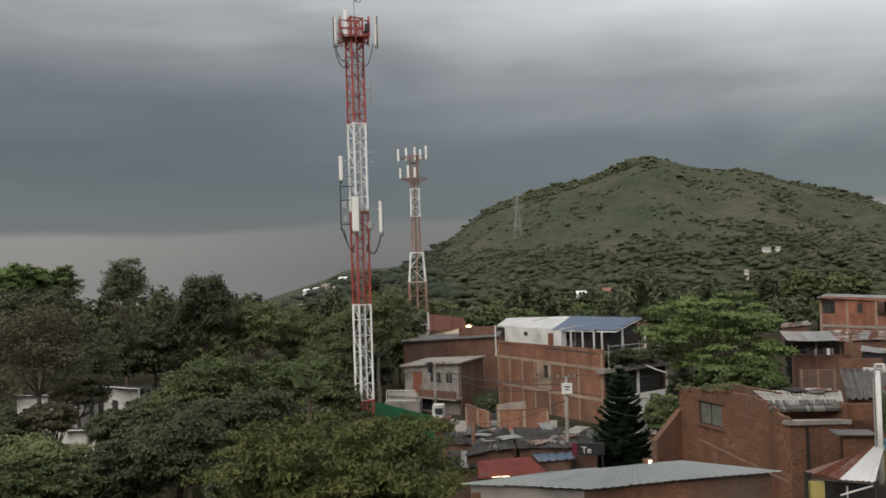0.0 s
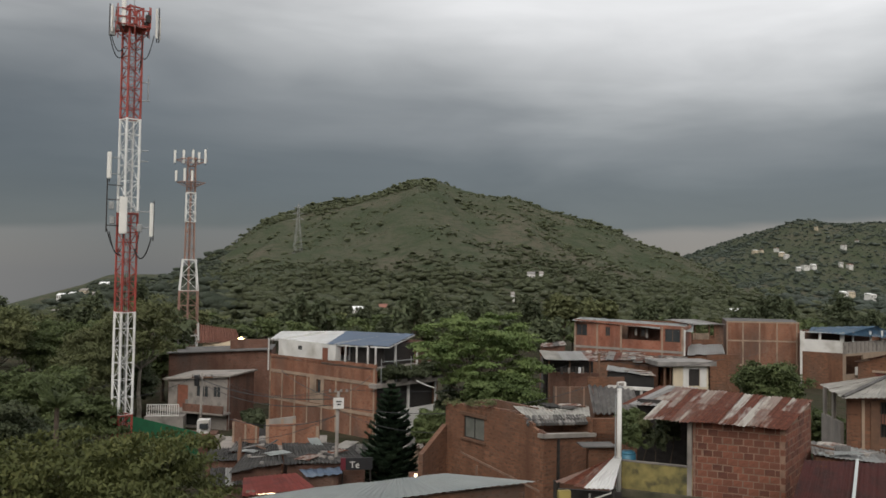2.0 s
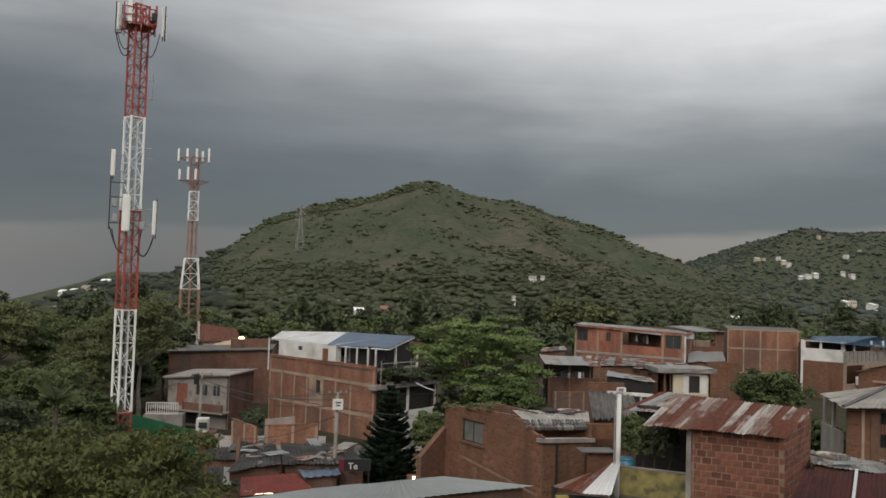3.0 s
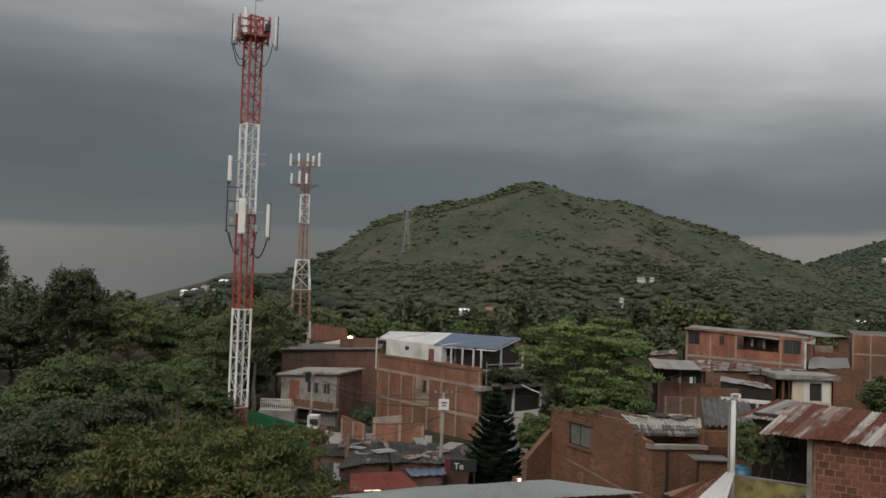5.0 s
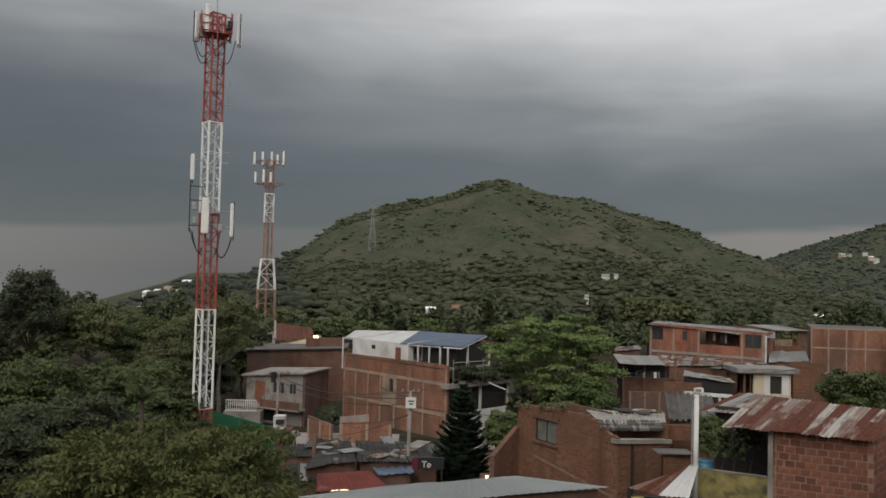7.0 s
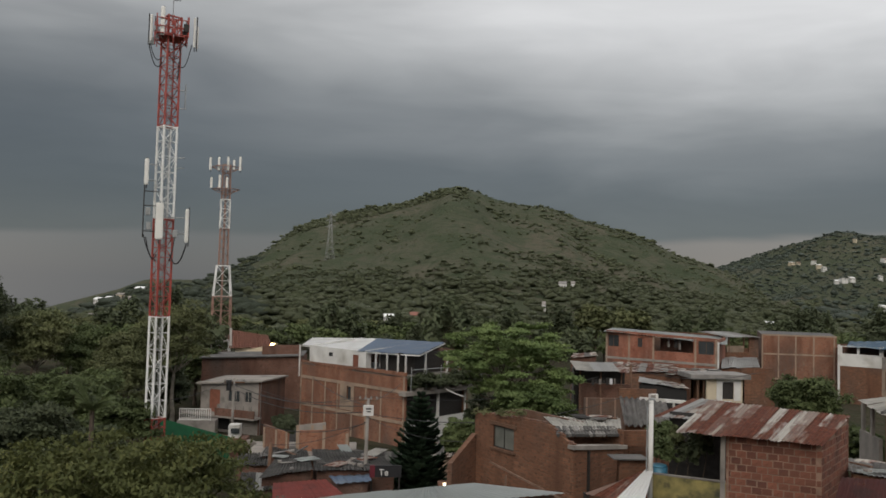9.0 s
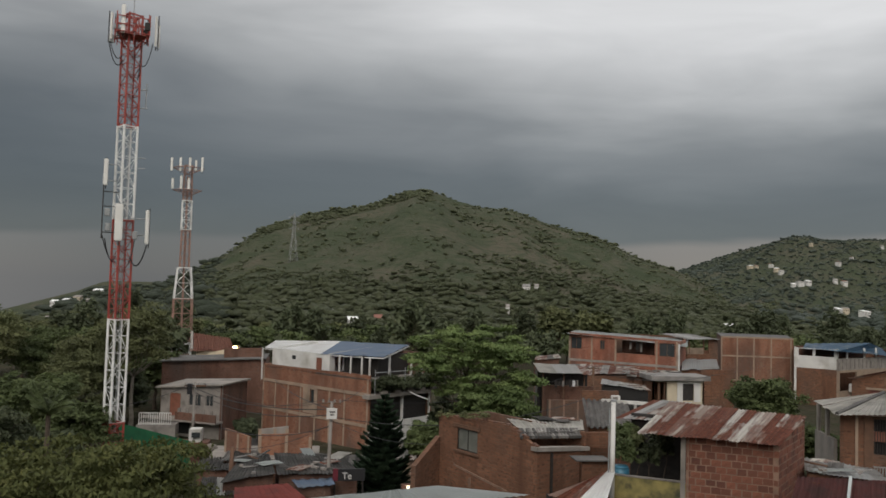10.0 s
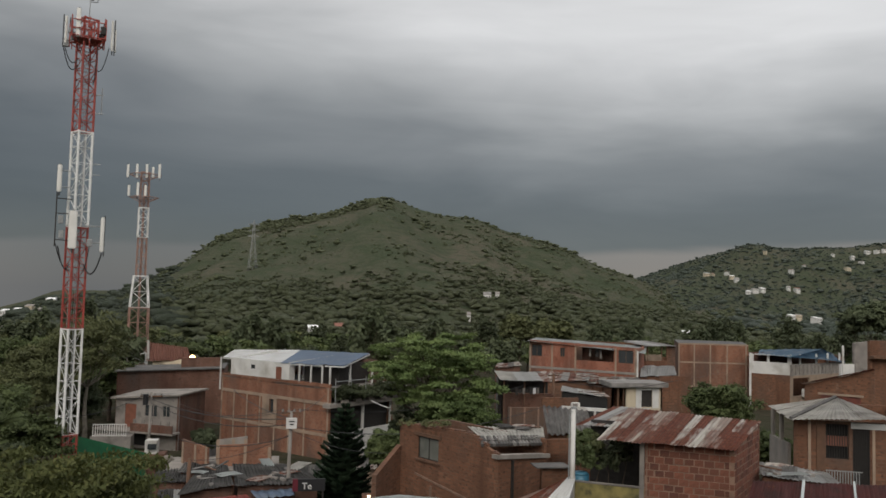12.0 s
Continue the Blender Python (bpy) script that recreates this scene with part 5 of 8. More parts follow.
def terrace_hedge():
    """Creepers and pot plants that hang over the terrace railing."""
    rng = random.Random(14)
    p, q = Vector((4.1, 65.3)), Vector((9.9, 70.3))
    for k in range(5):
        c = p.lerp(q, (k + 0.5) / 5)
        z = 5.5 + rng.uniform(-0.1, 0.15)
        t = thing("terrace_plant", "dark leafy creeper hanging over a terrace railing", "plant", (c.x, c.y, 4.78), "plants on the terrace")
        ls = [(c.x + rng.uniform(-.5, .5), c.y + rng.uniform(-.4, .4), z + rng.uniform(-.35, .4), 0.8, 0.6, 0.5) for _ in range(5)]
        part("planter", boxed((c.x, c.y + 0.1, 4.9), (0.7, 0.3, 0.24), 0.7), "concrete", t)
        under(new("foliage", crown_mesh("foliage", 90 + k, ls, 2600, 0.13, "leaf_dark", droop=0.5)), t)


terrace_hedge()


# ---- the grey house beside it, and the walls behind ----
def grey_house():
    a, b = (-14.35, 74.00, -0.12), (-8.76, 71.00, 0.59)
    c = (-7.15, 76.00, 0.02)
    t = thing("grey_house", "two-storey grey plastered house with balcony", "house", (*a[:2], 0))
    f = Line(a, b)
    n = f.long
    wins = [(0.46 * n, 0.66 * n, 2.75, 3.75), (0.74 * n, 0.86 * n, 2.8, 3.75), (0.15 * n, 0.33 * n, 1.75, 3.7)]
    part("wall", wall_mesh(f, -0.3, 4.15, 4.75, 0.15, wins), "plaster", t)
    window(t, f, *wins[0], "concrete", 0, 2)
    window(t, f, *wins[1], "concrete", 0, 1)
    bm = bmesh.new()
    f.slab(bm, *wins[2], -0.1, -0.05)
    part("door", bm, "door_brown", t, "brown wooden door")
    g = Line(b, c)
    part("wall", wall_mesh(g, -0.3, 4.75, 4.6, 0.15), "brick_dark", t)
    d = (a[0] + c[0] - b[0], a[1] + c[1] - b[1])
    closed(t, [c[:2], d, a[:2]], -0.3, 4.2, "brick_dark")
    o = 0.35
    flat_roof(t, (f.at(-o, 4.2, o), f.at(n + o, 4.85, o), (c[0] + 0.3, c[1], 4.75), (d[0] - 0.3, d[1], 4.3)), "concrete", 0.14)
    bm = bmesh.new()
    f.slab(bm, -1.2, n + 0.2, 1.5, 1.65, 0.0, 1.1)
    part("balcony_floor", bm, "concrete", t)
    bm = bmesh.new()
    f.slab(bm, 0.38 * n, n + 0.2, 1.65, 2.3, 1.0, 1.1)
    part("balcony_wall", bm, "brick_dark", t)
    for k in range(5):
        bm = bmesh.new()
        f.slab(bm, (0.42 + 0.13 * k) * n, (0.46 + 0.13 * k) * n, 2.3, 2.65, 1.0, 1.1)
        part("flower_pot", bm, "plaster", t)
    # lower opening as a near-black panel, shade by colour alone
    bm = bmesh.new()
    f.slab(bm, 0.2 * n, 0.5 * n, 0.3, 1.2, 0.01, 0.03)
    part("doorway", bm, "dark", t, "dark lower opening")
    # white railing beside the balcony
    r0, r1 = (-15.26, 70.00, 2.42), (-12.71, 70.00, 2.45)
    rail = Line(r0, r1)
    r = thing("railing", "white ornate metal railing round a terrace", "railing", (*r0[:2], 1.2))
    for z in (1.55, 2.45):
        bm = bmesh.new()
        rail.slab(bm, 0, rail.long, z, z + 0.06, -0.03, 0.03)
        part("rail", bm, "white", r)
    for k in range(15):
        bm = bmesh.new()
        s = rail.long * k / 14
        rail.slab(bm, s - 0.025, s + 0.025, 1.5, 2.5, -0.025, 0.025)
        part("baluster", bm, "white", r)
    bm = bmesh.new()
    rail.slab(bm, -0.2, rail.long + 0.4, 0.0, 1.5, -1.5, 0.05)
    part("terrace_wall", bm, "plaster", r)
    w0, w1 = (-16.33, 84.00, 3.60), (-6.35, 86.00, 3.69)
    h = thing("brick_house", "low dark brick house with flat roof", "house", (*w0[:2], 0))
    wl2 = Line(w0, w1)
    part("wall", wall_mesh(wl2, -0.3, 5.4, 5.6, 0.2), "brick_dark", h)
    closed(h, [w1[:2], (w1[0], w1[1] + 6), (w0[0], w0[1] + 6), w0[:2]], -0.3, 5.4, "brick_dark")
    flat_roof(h, (wl2.at(-0.3, 5.5, 0.3), wl2.at(wl2.long, 5.7, 0.3), (w1[0], w1[1] + 6, 5.7), (w0[0], w0[1] + 6, 5.5)), "fibre", 0.1)
    bm = bmesh.new()
    wl2.slab(bm, 0.6 * wl2.long, wl2.long, 5.6, 6.6, -2.0, -1.8)
    part("wall", bm, "brick_dark", h)


grey_house()


def tile_house():
    a, b, c, d = (-15.79, 100.00, 3.58), (-11.17, 98.00, 4.73), (-12.20, 104.00, 5.49), (-16.33, 106.00, 6.18)
    t = thing("tiled_house", "pale house with a red clay tile roof", "house", (a[0], a[1], 0))
    pts = [(a[0] + 0.2, a[1] + 0.3), (b[0] - 0.2, b[1] + 0.3), (c[0] - 0.2, c[1]), (d[0], d[1])]
    closed(t, pts, -0.3, 5.1, "cream", ring=True)
    roof_sheets(t, ((a[0] - 0.5, a[1], 5.2), (b[0] + 0.3, b[1], 5.4), (c[0], c[1], 6.5), (d[0] - 0.8, d[1], 7.0)), ["tile_roof"], 6, 0.35, 0.05)
    g = Line((-13.63, 96.00, 4.69), (-10.83, 95.00, 5.07))
    part("gable_wall", wall_mesh(g, -0.3, (-13.66, 96.00, 5.30)[2], (-10.87, 95.00, 6.00)[2], 0.2), "cream", t)
    bm = bmesh.new()
    tube(bm, (a[0] - 0.3, a[1], 5.35), (d[0] - 0.8, d[1], 7.1), 0.16, 0.16, 6)
    part("ridge_cap", bm, "concrete", t)


tile_house()


# ---- low walls, dark roofs and shops between ----
def low_walls():
    t = thing("terrace_wall", "unfinished low brick walls on a flat roof", "wall", (-6.0, 56.0, 0))
    for p, q, z0, z1, mat in (((-6.72, 57.00, 2.16), (-4.89, 55.00, 2.22), (-6.77, 57.00, 3.54)[2], (-4.97, 55.00, 3.29)[2], "brick"), ((-4.37, 56.00, 2.43), (-0.82, 55.00, 2.43), (-4.32, 56.00, 3.28)[2], (-0.86, 55.00, 3.57)[2], "brick"), ((-4.53, 57.50, 2.13), (-2.48, 57.50, 2.19), (-4.61, 57.50, 3.36)[2], (-2.52, 57.50, 3.59)[2], "concrete")):
        ln = Line(p, q)
        part("wall", wall_mesh(ln, 0.0, z0, z1, 0.15), mat, t)
        for s in (0.0, ln.long * 0.5, ln.long - 0.2):
            bm = bmesh.new()
            ln.slab(bm, s, s + 0.2, 0.0, min(z0, z1) + 0.05, 0.003, 0.03)
            part("column", bm, "concrete_tan", t)
    bm = bmesh.new()
    hexa(bm, [(-7.5, 54.5, 1.7), (-0.3, 54.5, 1.7), (-0.3, 59, 1.7), (-7.5, 59, 1.7), (-7.5, 54.5, 1.95), (-0.3, 54.5, 1.95), (-0.3, 59, 1.95), (-7.5, 59, 1.95)])
    part("floor_slab", bm, "concrete", t)


low_walls()


def low_house(name, label, corners, wall_mat, mats, count, pitch=0.18, amp=0.025, seed=1, g=-0.2, inset=0.3, rows=1, wobble=0.03):
    """A low house under one corrugated roof (eave corners first); its walls follow the roof."""
    a, b, c, d = corners
    t = thing(name, label, "house", (a[0], a[1], g))
    mid = Vector(((a[0] + b[0] + c[0] + d[0]) / 4, (a[1] + b[1] + c[1] + d[1]) / 4, 0))
    pts = []
    for p in corners:
        v = Vector((p[0], p[1], 0))
        v += (mid - v).normalized() * inset
        pts.append((v.x, v.y, p[2] - 0.1))
    for p, q in zip(pts, pts[1:] + pts[:1]):
        ln = Line(p, q)
        if ln.n.dot(Vector((ln.p - mid.xy))) < 0:
            ln = Line(q, p)
            p, q = q, p
        part("wall", wall_mesh(ln, g, p[2], q[2], 0.14), wall_mat, t)
    roof_sheets(t, corners, mats, count, pitch, amp, seed=seed, rows=rows, wobble=wobble)
    return t


low_house("low_house", "low house under a dark weathered corrugated roof", ((-5.09, 42.00, 3.45), (-2.41, 42.00, 3.88), (-3.19, 49.00, 3.42), (-4.66, 50.00, 3.28)), "brick_dark", ["fibre"], 5, 0.2, 0.03, 1)
low_house("low_house", "wide low house under a dark corrugated roof", ((-2.32, 42.00, 3.83), (1.93, 42.00, 3.84), (0.94, 50.00, 3.21), (-2.98, 50.00, 3.26)), "brick_dark", ["fibre"], 8, 0.2, 0.03, 2)
low_house("shop", "small shop under a bright red metal roof", ((-3.78, 36.00, 3.86), (-0.63, 36.50, 4.00), (-1.66, 40.00, 3.86), (-4.17, 40.00, 3.67)), "brick_dark", ["red_roof"], 5, 0.3, 0.015, 3, wobble=0.01)
low_house("stall", "stall under a faded blue plastic sheet", ((-1.15, 40.00, 3.63), (0.57, 40.00, 3.77), (0.39, 43.00, 3.50), (-1.74, 43.00, 3.44)), "brick_dark", ["blue_roof"], 3, 0.4, 0.03, 4)


low_house("low_house", "low shed under broken dark sheets", ((-7.56, 50.00, 2.25), (-5.49, 49.00, 2.47), (-5.96, 55.00, 1.96), (-8.11, 56.00, 1.84)), "brick_dark", ["fibre", "fibre_grey"], 4, 0.2, 0.03, 31, wobble=0.1)
low_house("low_house", "low brick shed with patched sheets", ((-6.18, 42.00, 2.78), (-4.26, 41.00, 3.03), (-5.01, 46.00, 2.70), (-6.69, 47.00, 2.55)), "brick_dark", ["fibre", "zinc", "fibre"], 4, 0.2, 0.03, 32, wobble=0.1)
low_house("low_house", "low shed under pale loose sheets", ((-6.35, 52.00, 2.35), (-3.81, 52.00, 2.29), (-4.44, 56.00, 2.11), (-6.39, 56.00, 2.13)), "brick_dark", ["zinc", "fibre_grey", "fibre"], 5, 0.2, 0.03, 33, wobble=0.12)
low_house("low_house", "low brick room beside the tall brick house", ((-7.32, 64.00, 0.99), (-4.87, 66.00, 0.46), (-5.76, 72.00, 0.51), (-8.07, 71.00, 0.76)), "brick_dark", ["fibre", "fibre"], 4, 0.2, 0.03, 34, wobble=0.06)
low_house("low_house", "low house under weathered sheets by the tall house", ((0.97, 50.00, 2.31), (3.13, 50.00, 2.27), (3.60, 58.00, 1.48), (1.33, 58.00, 1.49)), "brick_dark", ["fibre", "fibre_grey"], 5, 0.2, 0.03, 35, wobble=0.08)
low_house("low_house", "small house under rusted sheets beneath the trees", ((4.26, 52.00, 2.39), (6.85, 51.00, 2.69), (7.55, 58.00, 2.41), (5.21, 59.00, 2.22)), "concrete_tan", ["fibre_grey", "zinc_rust"], 5, 0.2, 0.03, 36, wobble=0.08)


def shop_sign():
    a, b = (0.50, 41.00, 3.63), (2.10, 41.00, 3.68)
    t = thing("shop_sign", "dark shop sign with pale letters and maroon end", "sign", (a[0], a[1], 0))
    ln = Line(a, b)
    zt, zb = (0.79, 41.00, 4.32)[2], (0.81, 41.00, 3.73)[2]
    bm = bmesh.new()
    ln.slab(bm, 0.25, ln.long, zb, zt, -0.1, 0.0)
    part("board", bm, "sign_dark", t)
    bm = bmesh.new()
    ln.slab(bm, 0.0, 0.25, zb, zt, -0.1, 0.01)
    part("board", bm, "maroon", t)
    fc = bpy.data.curves.new("letters", "FONT")
    fc.body, fc.size, fc.extrude = "Te", 0.46, 0.01
    fo = new("letters", fc)
    fo.data.materials.append(M["white"])
    ang = math.atan2(ln.d.y, ln.d.x)
    fo.matrix_world = Matrix.Translation(ln.at(0.45, zb + 0.1, 0.02)) @ Matrix.Rotation(ang, 4, "Z") @ Matrix.Rotation(radians(90), 4, "X")
    fo.parent = t
    fo.matrix_parent_inverse = t.matrix_basis.inverted()
    for s in (0.1, ln.long - 0.1):
        part("sign_post", tubes([(ln.at(s, -0.1, -0.05), ln.at(s, zb, -0.05))], 0.04, 6), "iron", t)
    k = thing("shopfront", "cluttered pale shopfront with lit goods", "shop", (a[0], a[1] + 1, 0))
    rng = random.Random(4)
    part("wall", boxed((a[0] + 1.2, a[1] + 1.5, 1.2), (4.5, 0.2, 2.8)), "concrete_tan", k)
    for i in range(16):
        c = (a[0] - 0.8 + 0.27 * i, a[1] + 1.25, rng.uniform(1.5, 2.3))
        bm = boxed(c, (0.2, 0.2, rng.uniform(0.2, 0.4)))
        bmesh.ops.bevel(bm, geom=bm.edges[:], offset=0.03, segments=1, affect="EDGES")
        part("goods", bm, rng.choice(["cream", "white", "brick", "concrete"]), k)


shop_sign()


# ---- the near building with the grey metal roof ----
def near_roof():
    l, f, r, b = (-2.86, 22.5), (0.57, 22.0), (6.0, 23.9), (3.6, 25.7)
    t = thing("near_house", "tall brick building under a grey metal roof", "house", (*f, 0))
    g = 0.0
    right = Line((0.55, 22.25), (5.85, 24.0))
    left = Line((-2.6, 22.65), (0.55, 22.25))
    part("wall", wall_mesh(right, g, 7.2, 7.25, 0.15, [(3.6, 4.0, 6.45, 6.6), (2.2, 2.6, 6.3, 6.45)]), "brick_old", t)
    part("wall", wall_mesh(left, g, 7.25, 7.2, 0.15), "plaster", t)
    closed(t, [(5.85, 24.0), (3.6, 25.5), (-2.6, 22.65)], g, 7.05, "brick_old")
    E = [(-2.86, 22.5, 7.33), (0.57, 21.95, 7.36), (6.1, 23.85, 7.38)]
    roof_sheets(t, (E[1], E[2], (3.65, 25.75, 7.2), (1.6, 24.8, 7.25)), ["zinc_clean"], 5, 0.25, 0.012, steps=1, wobble=0.006)
    roof_sheets(t, (E[0], E[1], (1.6, 24.8, 7.25), (-0.3, 23.95, 7.3)), ["zinc_clean"], 3, 0.25, 0.012, steps=1, wobble=0.006, seed=2)


near_roof()


# ---- the old brick house with a broken tile edge ----
def old_brick_house():
    a, b, c = (5.65, 40.00, 5.03), (9.08, 34.00, 6.44), (11.95, 36.00, 6.09)
    t = thing("brick_house", "weathered brick house with crumbling top edge", "house", (*a[:2], 0))
    side = Line(a, b)
    n = side.long
    hole = (0.21 * n, 0.43 * n, 5.78, 6.82)
    k = 0.73 * n
    part("wall", wall_mesh(side, -0.2, 7.2, 7.45, 0.18, [hole], 0, k), "brick_old", t)
    part("wall", wall_mesh(side, -0.2, 7.45, 6.75, 0.18, (), k, n), "brick_old", t)
    window(t, side, *hole, "iron", 0, 1, 0.1, "shutter_grey")
    bm = bmesh.new()
    side.slab(bm, 0.17 * n, 0.46 * n, 6.84, 7.0, 0.003, 0.05)
    part("lintel", bm, "wood", t, "dark wooden lintel")
    bm = bmesh.new()
    side.slab(bm, 0.19 * n, 0.45 * n, 5.66, 5.76, 0.003, 0.08)
    part("window_sill", bm, "wood", t)
    front = Line(b, c)
    part("wall", wall_mesh(front, -0.2, 6.6, 6.22, 0.18, [(0.86 * front.long, 0.97 * front.long, 4.2, 6.1)]), "brick_old", t)
    bm = bmesh.new()
    hexa(bm, [front.at(s, z, o) for z in (0, 1) for s, z, o in ((-0.1, 6.62 + 0.18 * z, 0.1), (front.long + 0.15, 6.24 + 0.18 * z, 0.1), (front.long + 0.15, 6.24 + 0.18 * z, -0.25), (-0.1, 6.62 + 0.18 * z, -0.25))])
    part("beam", bm, "concrete", t, "bare concrete ring beam")
    d = (c[0] + a[0] - b[0], c[1] + a[1] - b[1])
    closed(t, [c[:2], d, a[:2]], -0.2, 7.1, "brick_old")
    for s, w in ((0.36, 0.07), (0.7, 0.05)):
        bm = bmesh.new()
        side.slab(bm, s * n - w, s * n + w, 3.6, 4.6, 0.004, 0.03)
        part("column", bm, "mortar", t)
    bm = bmesh.new()
    front.slab(bm, 0.26 * front.long, 0.26 * front.long + 0.1, 0, 6.45, 0.004, 0.1)
    part("downpipe", bm, "iron", t)
    bm = bmesh.new()
    hexa(bm, [side.at(0.18 * n, 4.95, 0.03), side.at(0.97 * n, 4.25, 0.03), side.at(0.97 * n, 4.25, 0.003), side.at(0.18 * n, 4.95, 0.003), side.at(0.18 * n, 5.05, 0.03), side.at(0.97 * n, 4.35, 0.03), side.at(0.97 * n, 4.35, 0.003), side.at(0.18 * n, 5.05, 0.003)])
    part("sloping_band", bm, "mortar", t, "sloping cement band over old stairs")
    roof_sheets(t, ((8.71, 35.20, 7.21), (11.90, 36.30, 7.11), (13.02, 40.00, 6.98), (8.98, 39.50, 7.11)), ["fibre_pale"], 6, 0.18, 0.022, seed=3, steps=2)
    # broken tiles along the edges
    rng = random.Random(8)
    p, q = Vector((8.59, 35.00, 7.18)), Vector((11.79, 36.20, 7.00))
    for row in range(2):
        for i in range(18):
            c0 = p.lerp(q, (i + rng.uniform(0, 0.4)) / 18) + Vector((0, -0.25 * row, -0.12 * row))
            bm = bmesh.new()
            tube(bm, c0, c0 + Vector((rng.uniform(-.04, .04), 0.4, 0.14)), 0.09, 0.07, 6)
            part("roof_tile", bm, rng.choice(["fibre", "fibre_grey", "fibre"]), t)
    e0, e1 = Vector(side.at(0.3 * n, 7.3)), Vector(side.at(n, 6.9))
    for i in range(34):
        f = rng.random()
        z = 7.2 + 0.25 * min(1, f / 0.73) if f < 0.73 else 7.45 - 0.7 * (f - 0.73) / 0.27
        c0 = side.at(f * n, z + 0.03, -0.09)
        part("loose_brick", boxed(c0, (rng.uniform(.15, .35), 0.16, rng.uniform(.05, .12)), math.atan2(side.d.y, side.d.x) + rng.uniform(-.1, .1)), rng.choice(["brick_old", "brick_dark"]), t)


old_brick_house()
weeds = random.Random(12)
for k in range(6):
    w0, w1 = Vector((5.73, 40.00, 7.09)), Vector((8.10, 35.60, 7.72))
    c = w0.lerp(w1, weeds.random())
    t = thing("wall_weed", "tuft of weeds on top of a wall", "plant", tuple(c), "weeds on the walls")
    under(new("foliage", crown_mesh("foliage", 70 + k, [(c.x, c.y, c.z + 0.12, 0.3, 0.3, 0.22)], 160, 0.06, "leaf_olive")), t)

# the ruined low walls beside it
def ruined_edge():
    a, b = (4.31, 38.00, 5.42), (5.72, 39.90, 5.06)
    t = thing("ruined_wall", "ragged end of an old brick wall", "wall", (a[0], a[1], 0))
    ln = Line(a, b)
    part("wall", wall_mesh(ln, -0.2, (4.45, 38.00, 5.11)[2], (5.59, 39.80, 6.18)[2], 0.25), "brick_old", t)


ruined_edge()
low_house("low_house", "house under grey corrugated fibre-cement sheets", ((12.64, 38.00, 7.00), (15.04, 38.00, 6.89), (16.92, 44.00, 7.27), (14.30, 44.00, 7.53)), "brick_old", ["fibre_grey"], 3, 0.30, 0.075, 6, wobble=0.01)


def dark_gap():
    a, b = (12.28, 37.00, 5.89), (13.52, 37.00, 5.93)
    t = thing("back_room", "brick back room with a dark doorway", "house", (a[0], a[1], 0))
    ln = Line(a, b)
    part("wall", wall_mesh(ln, -0.2, 6.9, None, 0.15, [(0.1, ln.long - 0.05, 4.6, 6.2)]), "brick_old", t)
    q0, q1 = (10.79, 33.00, 5.56), (11.99, 33.00, 5.60)
    l2 = Line(q0, q1)
    part("wall", wall_mesh(l2, -0.2, (10.77, 33.00, 6.43)[2], None, 0.15), "brick_old", t)
    bm = bmesh.new()
    l2.slab(bm, -0.3, l2.long, (10.77, 33.00, 6.43)[2], (10.77, 33.00, 6.43)[2] + 0.05, -0.8, 0.2)
    part("lean_to_roof", bm, "fibre", t)


dark_gap()


